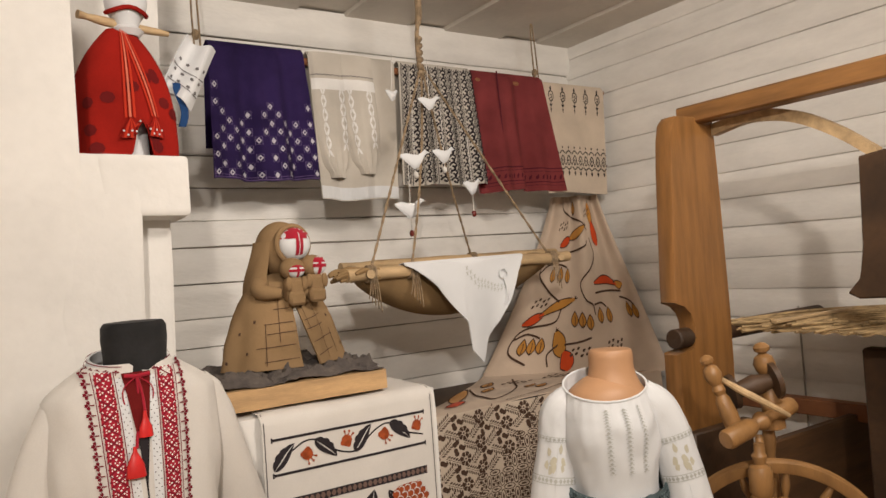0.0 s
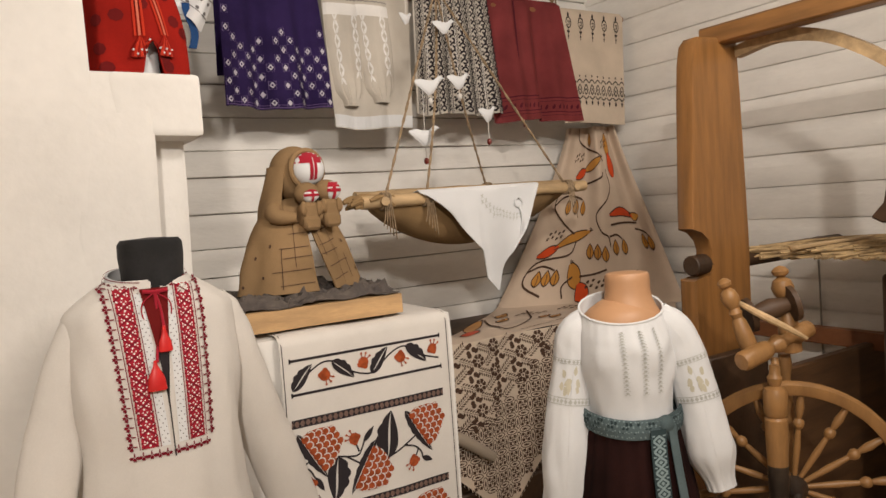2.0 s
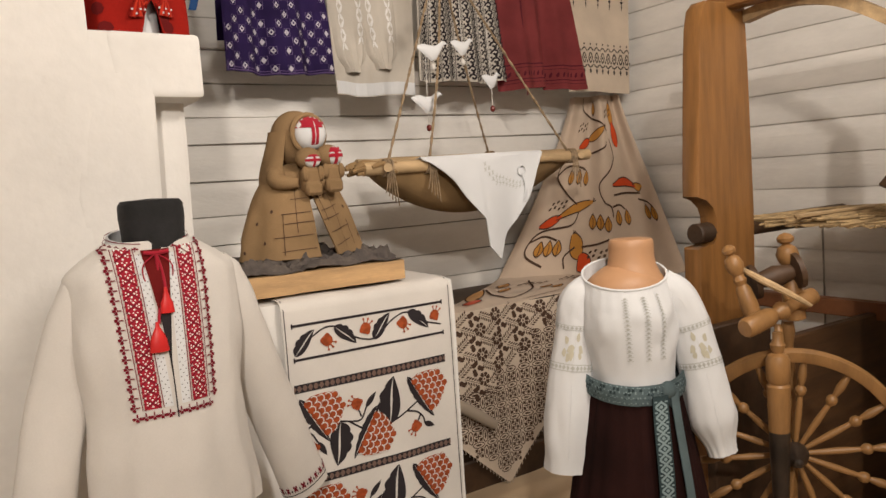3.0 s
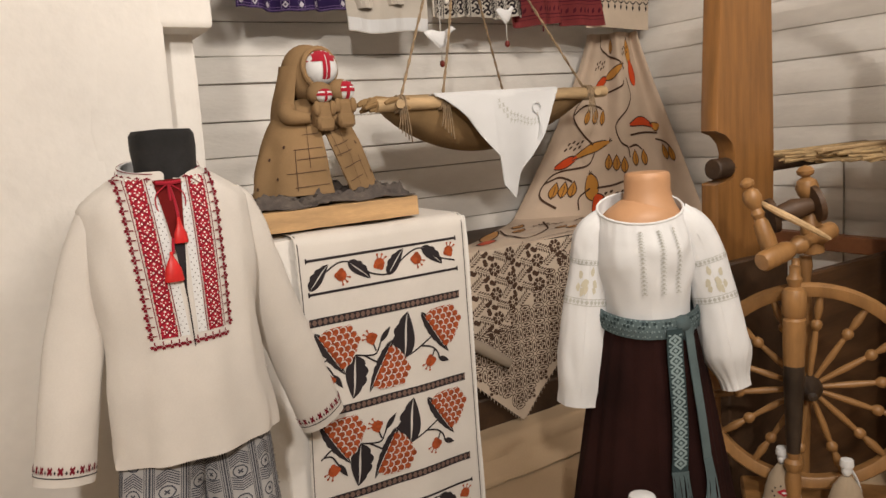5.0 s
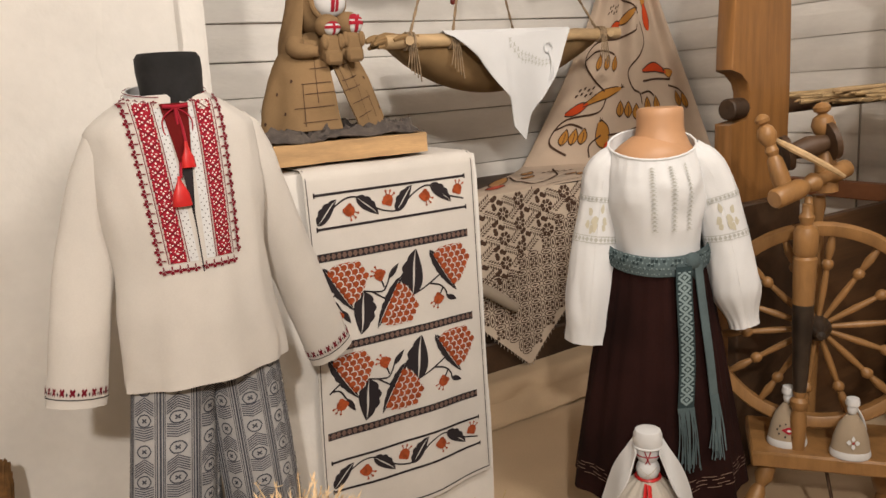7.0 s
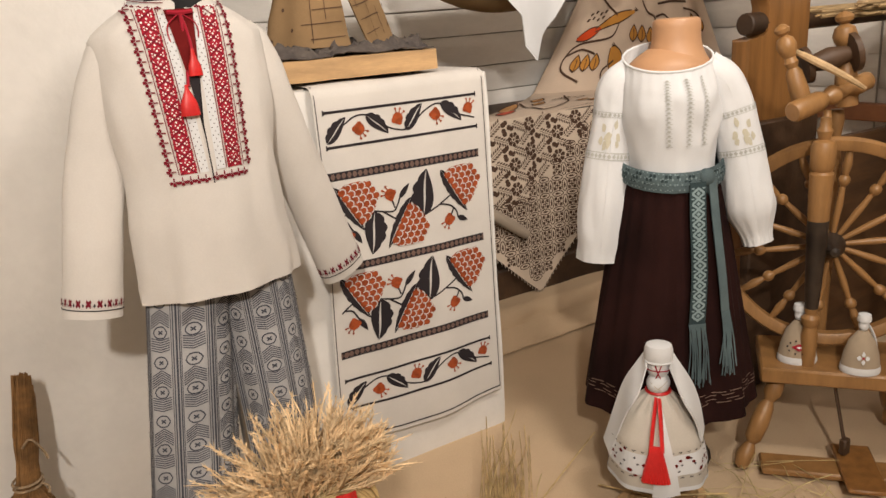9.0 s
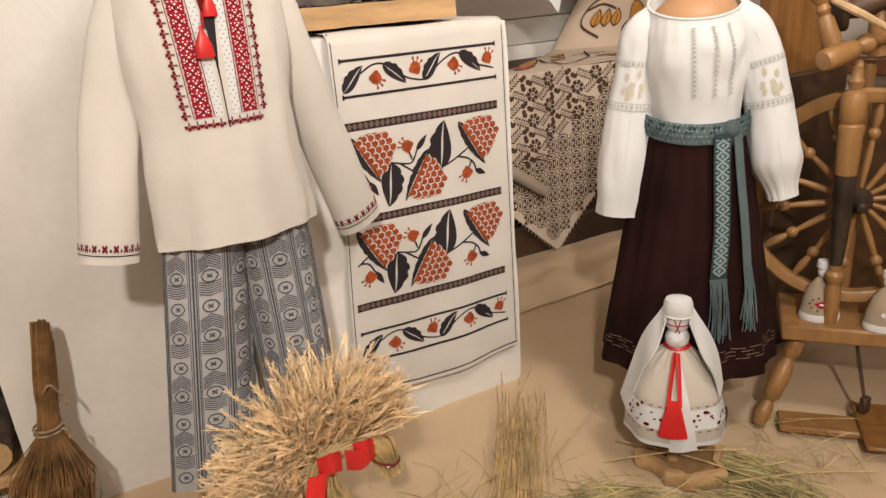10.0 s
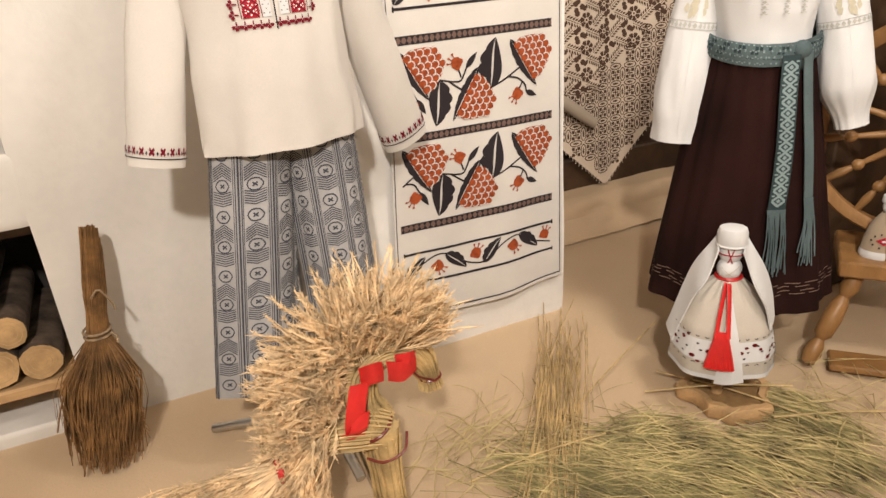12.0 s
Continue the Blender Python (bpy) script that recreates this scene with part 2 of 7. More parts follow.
def thing(name, label, category, place=(0, 0, 0), group=""):
    """An empty at a thing's base, for its parts."""
    ob = new(name)
    ob.location, ob.empty_display_size = place, 0.05
    bpy.context.view_layer.update()
    return tagged(ob, label, category, group)


def one(name, shape, mats, label, category, group="", kind="", smooth=True):
    """A thing of one mesh."""
    return tagged(new(name, shape.mesh(name, mats, smooth)), label, category, group, kind)


def lerp(a, b, t):
    return a + (b - a) * t


def smooth01(t):
    t = max(0.0, min(1.0, t))
    return t * t * (3 - 2 * t)


def curve(points, n):
    """n + 1 points of a smooth line through the points."""
    pts = [Vector(p) for p in points]
    pts = [2 * pts[0] - pts[1]] + pts + [2 * pts[-1] - pts[-2]]
    out, seg = [], len(pts) - 3
    for i in range(n + 1):
        s = min(i * seg / n, seg - 1e-6)
        k, t = int(s), s - int(s)
        a, b, c, d = pts[k:k + 4]
        out.append(0.5 * (2 * b + (c - a) * t + (2 * a - 5 * b + 4 * c - d) * t * t + (3 * b - 3 * c + d - a) * t ** 3))
    return out


# flat ornaments in (u, v)
def bar(x0, y0, x1, y1, n=1):
    return [[(lerp(x0, x1, i / n), y0), (lerp(x0, x1, (i + 1) / n), y0), (lerp(x0, x1, (i + 1) / n), y1), (lerp(x0, x1, i / n), y1)] for i in range(n)]


def stroke(points, w, n=12, taper=False):
    c = [p.to_2d() for p in curve([(x, y, 0) for x, y in points], n)]
    out, last = [], None
    for i, p in enumerate(c):
        d = c[min(i + 1, n)] - c[max(i - 1, 0)]
        d = d.normalized() if d.length else Vector((1, 0))
        h = w / 2 * (math.sin(math.pi * (0.08 + 0.84 * i / n)) if taper else 1)
        q = Vector((-d.y, d.x)) * h
        now = (tuple(p + q), tuple(p - q))
        if last:
            out.append([last[1], now[1], now[0], last[0]])
        last = now
    return out


def disc(x, y, r, n=8, ry=None, turn=0.0):
    ry = ry or r
    c, s = math.cos(turn), math.sin(turn)
    return [[(x + r * math.cos(2 * math.pi * i / n) * c - ry * math.sin(2 * math.pi * i / n) * s, y + r * math.cos(2 * math.pi * i / n) * s + ry * math.sin(2 * math.pi * i / n) * c) for i in range(n)]]


def leaf(x, y, length, width, angle, n=8):
    a = [(length * i / n, width / 2 * math.sin(math.pi * (i / n) ** 0.8)) for i in range(n + 1)]
    ring = a + [(p, -q) for p, q in reversed(a[1:-1])]
    c, s = math.cos(angle), math.sin(angle)
    return [[(x + p * c - q * s, y + p * s + q * c) for p, q in ring]]


def moved(polys, dx, dy, s=1.0, flip=1):
    return [[(dx + s * flip * x, dy + s * y) for x, y in (poly if flip > 0 else list(reversed(poly)))] for poly in polys]

# ---- the room ----
s = Shape()
N = 60
s.sheet(lambda u, v: (lerp(-2.6, RX + 0.15, u), lerp(-2.4, BY + 0.15, v), 0.006 * noise.noise((3 * u * 5, 3 * v * 5, 0)) - 0.006), N, N, thick=0.1)
floor = one("floor", s, FLOORCLOTH, "plain tan cloth laid over the floor", "floor", kind="structure")

# ceiling: wide planks laid board over board, running towards the back wall
s = Shape()
x, up = -2.6, 0
while x < RX + 0.2:
    w = 0.27 + 0.05 * random.random()
    z = CZ + (0.022 if up else 0.0)
    s.box((x - (0 if up else 0.03), -2.5, z), (x + w + (0 if up else 0.03), BY + 0.14, z + 0.028), b=0.003)
    x, up = x + w, 1 - up
s.box((-2.6, -2.5, CZ + 0.055), (RX + 0.15, BY + 0.15, CZ + 0.10))
one("ceiling", s, CEILPAINT, "pale painted plank ceiling, boards overlapping", "ceiling", kind="structure")

# walls of hewn logs, whitewashed, with dark chinks between
def log_wall(name, a, b, inward, heights, top, label, seam, groove):
    """A log wall from a to b: a dark core and one rounded log a course."""
    a, b, inward = Vector(a), Vector(b), Vector(inward)
    long = b - a
    core = Shape()
    d = 0.14
    ring = [a - inward * 0.012, b - inward * 0.012, b - inward * d, a - inward * d]
    core.add([p + Vector((0, 0, z)) for z in (0, top) for p in ring], [(0, 1, 2, 3), (7, 6, 5, 4), (0, 4, 5, 1), (1, 5, 6, 2), (2, 6, 7, 3), (3, 7, 4, 0)])
    wall = one(name, core, seam, label, "wall", kind="structure", smooth=False)
    rows = [0.0] + heights + [top]
    rng = random.Random(len(heights))
    for z0, z1 in zip(rows, rows[1:]):
        ph = rng.random() * 9
        gap = 0.0012
        prof = [(-0.010, z0 + gap), (0.0, z0 + gap + 0.002), (0.004, z0 + 0.5 * groove), (0.006, lerp(z0, z1, 0.3)), (0.006, lerp(z0, z1, 0.62)), (0.005, z1 - 1.6 * groove), (-0.3 * groove, z1 - 0.3 * groove), (-0.010, z1 - gap)]
        n = 40

        def f(u, v):
            i = min(int(v * 7 + 1e-6), 6)
            t = v * 7 - i
            dep, z = lerp(prof[i][0], prof[i + 1][0], t), lerp(prof[i][1], prof[i + 1][1], t)
            wob = 0.006 * noise.noise((u * 6 + ph, z * 9, ph)) + 0.003 * noise.noise((u * 25, z * 25, ph))
            edge = 0.004 * noise.noise((u * 7, ph, round(z0, 2) if v < 0.5 else round(z1, 2)))
            return a + long * u + inward * (dep + wob) + Vector((0, 0, z + edge))
        part("log", Shape().sheet(f, n, 7), LOGWHITE, wall)
    return wall


def f_rows(start, step, end, jitter, seed):
    rng, out, z = random.Random(seed), [], start
    while z < end:
        out.append(z + jitter * (rng.random() - 0.5))
        z += step
    return out


log_wall("wall_back", (-2.6, BY, 0), (RX + 0.02, BY, 0), (0, -1, 0), [0.13, 0.27, 0.42, 0.55, 0.69, 0.83, 0.965, 1.09, 1.242, 1.366, 1.515, 1.67, 1.785, 1.93, 2.07, 2.20, 2.33, 2.452, 2.60], CZ + 0.05, "whitewashed log wall with dark chinks between the courses", CHINK, 0.009)
log_wall("wall_right", (RX, BY, 0), (RX, -2.4, 0), (-1, 0, 0), [0.12, 0.25, 0.385, 0.52, 0.65, 0.78, 0.91, 1.046, 1.18, 1.315, 1.462, 1.609, 1.747, 1.875, 2.012, 2.15, 2.29, 2.43, 2.57, 2.69], CZ + 0.05, "whitewashed log wall of uneven hewn courses", LOGWHITE, 0.030)
s = Shape().box((-2.75, -2.5, -0.05), (-2.6, BY + 0.15, CZ + 0.1))
one("wall_left", s, WHITEWASH, "plain whitewashed wall", "wall", kind="structure")
s = Shape().box((-2.6, -2.55, -0.05), (RX + 0.15, -2.4, CZ + 0.1))
one("wall_front", s, WHITEWASH, "plain whitewashed wall behind the visitor", "wall", kind="structure")
# the flat board under the ceiling along the back wall
s = Shape()
s.sheet(lambda u, v: (lerp(-2.6, RX, u), BY - 0.035 + 0.003 * noise.noise((u * 30, v, 0)) + (0.02 if v < 0.04 else 0), lerp(2.60, CZ + 0.012, v) + 0.004 * noise.noise((u * 18, 0, 7))), 60, 6, thick=0.02)
one("trim", s, LOGWHITE, "whitewashed board under the ceiling", "trim", kind="structure")


# ---- whitewashed stove with its bench ----
stove = tagged(new("stove"), "whitewashed clay stove with rounded edges, ledge and fire opening", "stove")


def clay(lo, hi, b, amp=0.006, seed=0, n=14):
    """A clay block with rounded, uneven faces."""
    s = Shape()
    lo, hi = Vector(lo), Vector(hi)
    mid, half = (lo + hi) / 2, (hi - lo) / 2
    bm = bmesh.new()
    bmesh.ops.create_cube(bm, size=2)
    bmesh.ops.subdivide_edges(bm, edges=bm.edges[:], cuts=n, use_grid_fill=True)
    core = half - Vector((b, b, b))
    for v in bm.verts:
        p = Vector(tuple(v.co[i] * half[i] for i in range(3)))
        q = Vector(tuple(max(-core[i], min(core[i], p[i])) for i in range(3)))
        d = p - q
        p = q + d.normalized() * b if d.length > 1e-6 else p
        w = mid + p
        v.co = w + Vector((noise.noise(w * 4 + Vector((seed, 0, 0))), noise.noise(w * 4 + Vector((0, seed, 9))), noise.noise(w * 4 + Vector((5, 0, seed))))) * amp
    bm.verts.index_update()
    return s.add([v.co.copy() for v in bm.verts], [tuple(v.index for v in f.verts) for f in bm.faces])



def lean(shape):
    """The stove's front leans back towards its foot."""
    shape.v = [(x, y + 0.12 * max(0.0, 1.7 - z) * max(0.0, min(1.0, (3.2 - y) / 0.8)), z) for x, y, z in shape.v]
    return shape


FY = 2.335     # the stove's front at the ledge
s = Shape()
for i, (lo, hi) in enumerate((((-0.345, FY, -0.03), (0.172, 3.6, CZ + 0.02)), ((-2.2, FY, -0.03), (-0.95, 3.6, CZ + 0.02)), ((-0.97, FY + 0.001, 0.60), (-0.31, 3.6, 0.795)),
                              ((-0.97, FY + 0.001, 1.05), (-0.31, 3.6, CZ + 0.02)), ((-0.97, FY, -0.03), (-0.31, 3.6, 0.045)), ((0.10, FY + 0.001, -0.03), (0.30, 3.6, 1.845)), ((0.2, FY + 0.085, -0.03), (0.385, 3.6, 1.70)))):
    part("masonry", lean(clay(lo, hi, 0.022, 0.005, i)), WHITEWASH, stove)
s = Shape()
s.box((-0.98, 2.95, 0.0), (-0.3, 3.3, 1.1))
part("firebox_lining", s, SOOT, stove, "sooty dark lining of the fire openings")
part("ledge", clay((0.20, FY + 0.004, 1.69), (0.412, 3.3, 1.845), 0.018, 0.004, 3), WHITEWASH, stove)
part("chimney_back", clay((0.1, 2.84, 1.83), (0.475, 3.4, CZ + 0.02), 0.012, 0.004, 5), WHITEWASH, stove)
s = Shape()
s.box((-0.96, 2.52, 0.135), (-0.352, 2.98, 0.168), b=0.006)
part("shelf", s, BOXWOOD, stove, "rough board shelf holding firewood")
s = Shape()
s.box((-0.96, 2.60, 0.545), (-0.352, 2.64, 0.575), b=0.004)
part("lintel_bar", s, DARKOAK, stove)
# low warming bench beside the stove
b = clay((0.37, 2.415, -0.03), (1.122, 3.35, 1.165), 0.018, 0.004, 6)
part("warming_bench", b, WHITEWASH, stove)

# firewood on the shelf
def firewood(x, z, r, length, seed):
    rng = random.Random(seed)
    s = Shape()
    n, prof = 14, []
    wob = [1 + 0.07 * rng.uniform(-1, 1) for _ in range(n)]
    for y in (0, 0.006, length):
        for a in range(n):
            w = 2 * math.pi * a / n
            q = r * wob[a] * (0.96 if y == 0 else 1)
            prof.append((x + q * math.cos(w), 2.53 + y, z + q * math.sin(w)))
    s.add(prof, [(n * j + a, n * j + (a + 1) % n, n * j + n + (a + 1) % n, n * j + n + a) for j in range(2) for a in range(n)])
    s.add(prof[:n], [tuple(range(n))], 1)
    for q in (0.75, 0.5, 0.28):
        s.add([(x + q * r * wob[a] * k * math.cos(2 * math.pi * a / n), 2.529, z + q * r * wob[a] * k * math.sin(2 * math.pi * a / n)) for k in (1, 0.93) for a in range(n)],
              [(a, (a + 1) % n, n + (a + 1) % n, n + a) for a in range(n)], 2)
    return one("firewood_log", s, [BARK, CUTWOOD, RAW], "split firewood log with a pale sawn end in the stove opening", "firewood", "firewood in the stove")


for i, (x, z, r) in enumerate(((-0.415, 0.225, 0.052), (-0.515, 0.232, 0.056), (-0.63, 0.225, 0.05), (-0.465, 0.325, 0.045), (-0.57, 0.33, 0.05), (-0.52, 0.42, 0.048), (-0.70, 0.32, 0.05))):
    firewood(x, z, r, 0.38, i)

# ---- warming bench: runner, wooden slab, cloth and the large doll ----
RX0, RX1 = 0.562, 1.088


def runner_f(u, v):
    """u across; v: metres up from the hem, over the bench's edge and along its top."""
    x = lerp(RX0, RX1, u)
    if v < 1.00:
        z, y = 0.137 + v, 2.394
        sw = max(0.0, 1 - v)
        x += 0.035 * (1 - u) * -smooth01((0.9 - v) / 0.9)
        y += 0.006 * math.sin(6.5 * u + 1) * sw + 0.003 * math.sin(17 * u) * sw - 0.008 * sw - 0.004
        z += 0.012 * math.sin(5 * u + 2.2) * max(0.0, 1 - 6 * v)
    else:
        a = min((v - 1.0) / 0.055, math.pi / 2)
        z, y = 1.137 + 0.034 * math.sin(a), 2.39 + 0.034 * (1 - math.cos(a))
        if v > 1.0864:
            y += v - 1.0864
            z += 0.002 * math.sin(9 * u)
    return (x, y, z)


runner = thing("table_runner", "long white linen runner with rust and black woven flowers", "runner")
part("cloth", Shape().sheet(runner_f, 20, 60, thick=0.0025, v=(0, 1.5)), LINEN, runner)
Z = lambda z: z - 0.137
U = lambda x: (x - RX0) / (RX1 - RX0)
black, red, thin, brown = [], [], [], []
for z, h in ((1.101, 0.0035), (1.009, 0.0035), (0.337, 0.0035), (0.245, 0.0035)):
    black += bar(0.045, Z(z) - h, 0.935, Z(z) + h, 12)
    black += bar(0.043, Z(z) - 0.007, 0.052, Z(z) + 0.007) + bar(0.930, Z(z) - 0.007, 0.938, Z(z) + 0.007)
for z in (0.931, 0.673, 0.418):
    for a, b in ((-0.0115, -0.008), (0.008, 0.0115)):
        black += bar(0.035, Z(z) + a, 0.935, Z(z) + b, 12)
    brown = brown + bar(0.035, Z(z) - 0.008, 0.935, Z(z) + 0.008, 12)
    for i in range(30):
        u = 0.038 + i * 0.030
        black += [[(u, Z(z) - 0.008), (u + 0.020, Z(z) - 0.008), (u + 0.011, Z(z)), (u + 0.020, Z(z) + 0.008), (u, Z(z) + 0.008), (u + 0.009, Z(z))]]
for e in (0.012, 0.985):
    thin += [q for i in range(24) for q in bar(e - 0.0022, 0.012 + i * 0.05, e + 0.0022, 0.062 + i * 0.05)]
thin += bar(0.012, 0.012, 0.985, 0.016, 12)


def flat(polys, cx, cz):
    """Ornament drawn in metres about a centre (x, z) of the runner."""
    return [[(U(cx + x), Z(cz + z)) for x, z in p] for p in polys]


def bloom(x, z, r, a):
    """A round flower with a notched crown of three dots in the direction a."""
    out = disc(x, z, r, 10)
    for k in (-0.8, 0.8):
        out += disc(x + 0.75 * r * math.cos(a + k + math.pi), z + 0.75 * r * math.sin(a + k + math.pi), r * 0.5, 7)
    for k in (-0.55, 0, 0.55):
        out += stroke([(x + 0.8 * r * math.cos(a + k), z + 0.8 * r * math.sin(a + k)), (x + 1.5 * r * math.cos(a + k), z + 1.5 * r * math.sin(a + k))], 0.003, 1)
        out += disc(x + 1.6 * r * math.cos(a + k), z + 1.6 * r * math.sin(a + k), r * 0.22, 6)
    return out


def lobed(x, z, length, width, a, side=1, lobes=4):
    """A split leaf: a scalloped outer half and a plain inner half, with a pale vein between them."""
    c, s = math.cos(a), math.sin(a)
    turn = lambda p, q: (x + p * c - q * side * s, z + p * s + q * side * c)
    out, n = [], 20
    prev = None
    for i in range(n + 1):
        t = i / n
        env = math.sin(math.pi * min(1.0, t ** 0.75)) ** 0.8
        q = width * 0.62 * env * (0.80 + 0.20 * abs(math.sin(math.pi * lobes * t)))
        vein = 0.05 * width * math.sin(math.pi * t) + 0.15 * width * math.sin(math.pi * t) * (t - 0.4)
        row = (turn(t * length, vein), turn(t * length, vein + q), turn(t * length, -0.10 * width * math.sin(math.pi * t) + vein), turn(t * length, -0.50 * width * env * (1 - 0.3 * t)))
        if prev:
            quads = ([prev[0], row[0], row[1], prev[1]], [prev[3], row[3], row[2], prev[2]])
            out += [q4 if side > 0 else q4[::-1] for q4 in quads]
        prev = row
    return out


def vine(cz):
    pts = [(-0.176, 0.007), (-0.137, 0.027), (-0.099, 0.023), (-0.058, -0.008), (-0.02, -0.024), (0.016, -0.024), (0.071, 0.017), (0.119, 0.031), (0.165, -0.001), (0.232, -0.022)]
    b = stroke(pts, 0.0045, 40)
    for x, z, l, a, sd in ((-0.226, -0.037, 0.088, 0.82, 1), (-0.108, 0.027, 0.085, -0.75, 1), (0.008, -0.030, 0.088, 0.88, 1), (0.124, 0.034, 0.088, -0.75, 1)):
        b += lobed(x, z, l, 0.034, a, sd, 4)
    r = bloom(-0.132, -0.008, 0.0165, -0.9) + bloom(-0.015, 0.006, 0.0165, 1.2) + bloom(0.103, 0.002, 0.0165, -0.9) + bloom(0.212, 0.009, 0.0155, 1.2)
    return flat(b, 0.815, cz), flat(r, 0.815, cz)


net, cluster_z = [], [0.0]


def cluster(x, z, a, size):
    """A berry cone: rows of berries that narrow to a blunt tip, on a leafy cup."""
    out, c, s = [], math.cos(a), math.sin(a)
    step = size / 6
    for i, n in enumerate((6, 6, 5, 4, 3)):
        for j in range(n):
            p, q = (j - (n - 1) / 2) * step * 1.02, (i + 0.35) * step * 0.92
            out += disc(x + p * c - q * s, z + p * s + q * c, step * 0.60, 9)
            rr = step * 0.53
            net.append(flat(stroke([(x + p * c - q * s + rr * math.cos(a + w), z + p * s + q * c + rr * math.sin(a + w)) for w in (-0.3, 0.6, 1.57, 2.5, 3.4)], 0.0030, 6), 0.815, cluster_z[0]))
    side = [(0.52, 0.0), (0.53, 0.18), (0.46, 0.36), (0.36, 0.54), (0.24, 0.68)]
    ring = side + [(-p, q) for p, q in reversed(side)]
    out.append([(x + size * (p * c - q * s), z + size * (p * s + q * c)) for p, q in ring])
    cup = lobed(x - size * 0.66 * c + 0.004 * s, z - size * 0.66 * s - 0.004 * c, size * 1.34, 0.030, a, -1, 6)
    return out, cup


def berries(cz):
    r, b = [], []
    cluster_z[0] = cz
    for x, z, a, q in ((-0.178, 0.034, -1.02, 0.118), (0.150, 0.030, -1.02, 0.120), (-0.030, -0.036, -2.10, 0.118)):
        e, c = cluster(x, z, a, q)
        r, b = r + e, b + c
    b += lobed(-0.108, 0.012, 0.122, 0.062, -1.70, 1, 4) + lobed(0.040, -0.030, 0.138, 0.066, 1.42, 1, 4)
    for x, z, l, a in ((-0.032, 0.034, 0.054, 0.85), (0.152, -0.052, 0.040, -0.45), (-0.176, -0.028, 0.050, -1.05)):
        b += leaf(x, z, l, 0.017, a, 7)
    for pts in (((-0.150, 0.020), (-0.12, 0.016), (-0.055, 0.002), (-0.038, 0.018), (-0.030, 0.036)), ((-0.085, 0.008), (-0.055, -0.014), (-0.031, -0.030)), ((0.036, -0.028), (0.08, -0.012), (0.140, 0.020)),
                ((0.098, -0.004), (0.130, -0.014), (0.150, -0.034), (0.155, -0.055)), ((0.142, -0.022), (0.134, -0.038), (0.126, -0.048)), ((-0.224, -0.004), (-0.205, 0.010), (-0.186, 0.022)), ((-0.215, 0.002), (-0.192, -0.004), (-0.176, -0.030)),
                ((-0.046, 0.012), (-0.052, 0.030), (-0.058, 0.042))):
        b += stroke(pts, 0.005, 12)
    r += bloom(-0.059, 0.052, 0.0165, 2.6) + bloom(0.124, -0.056, 0.0165, -2.3) + bloom(-0.190, -0.044, 0.0165, -2.3)
    return flat(b, 0.815, cz), flat(r, 0.815, cz)


for g, cz in ((vine, 1.057), (vine, 0.293), (berries, 0.805), (berries, 0.547)):
    b, r = g(cz)
    black, red = black + b, red + r
part("black_embroidery", Shape().decor(black, runner_f, off=0.0015), BLACKTHREAD, runner, "black woven leaves, vines and bands", False)
part("band_weave", Shape().decor(brown, runner_f, off=0.001), weave("brown_grey_thread", (0.17, 0.11, 0.09), 1200), runner, "brown woven bands", False)
part("rust_embroidery", Shape().decor(red, runner_f, off=0.0022), RUST, runner, "rust woven berries and flowers", False)
part("net_stitching", Shape().decor([q for g in net for q in g], runner_f, off=0.0048), LINEN, runner, "white net over the berries", False)
part("edge_stitching", Shape().decor(thin, runner_f, off=0.0015), BLACKTHREAD, runner, "thin dark edge line", False)

s = Shape()
s.sheet(lambda u, v: (lerp(0.41, 0.958, u) + 0.03 * v, lerp(2.425, 2.86, v), 1.236 + 0.003 * noise.noise((8 * u, 8 * v, 2))), 14, 10, thick=0.055)
slab = one("wooden_slab", s, BOXWOOD, "thick pale rough-sawn wooden slab lying on the stove bench", "board")
s = Shape()


def felt_f(u, v):
    x, y = lerp(0.36, 0.955, u), lerp(2.432, 2.84, v)
    edge = min(u, 1 - u, v, 1 - v)
    z = 1.239 + 0.055 * abs(noise.noise((x * 8, y * 19, 3))) * min(1, 0.25 + edge * 9) + 0.034 * abs(noise.noise((x * 34, y * 60, 5))) * (1 if edge > 0.05 else 0.25)
    return (x + 0.02 * noise.noise((9 * v, 4 * u, 1)) + 0.03 * v, y + 0.022 * noise.noise((9 * u, 3, 5)), z)


one("felt_cloth", s.sheet(felt_f, 60, 44, thick=0.003), DARKCLOTH, "crumpled dark grey cloth lying on the wooden slab", "cloth")


def profile_doll(s, cx, cy, rows, n=24, squash=0.8, k=0, waves=0, depth=0.0, turn=0.0):
    """A body of rings (z, rx, ry or None) round a place, with folds towards the hem."""
    pts = []
    for i, (z, rx, ry, dx) in enumerate(rows):
        for a in range(n):
            w = 2 * math.pi * a / n
            fold = 1 + depth * math.sin(waves * w + 0.7) * (1 - i / (len(rows) - 1)) ** 1.2
            x, y = dx + rx * fold * math.cos(w), ry * fold * math.sin(w)
            pts.append((cx + x * math.cos(turn) - y * math.sin(turn), cy + x * math.sin(turn) + y * math.cos(turn), z))
    faces = [(n * i + a, n * i + (a + 1) % n, n * i + n + (a + 1) % n, n * i + n + a) for i in range(len(rows) - 1) for a in range(n)]
    faces += [tuple(range(n - 1, -1, -1)), tuple(range(n * (len(rows) - 1), n * len(rows)))]
    return s.add(pts, faces, k)


# the large burlap doll with two small ones in its arms, standing on the slab
DX, DY = 0.738, 2.66
s = Shape()


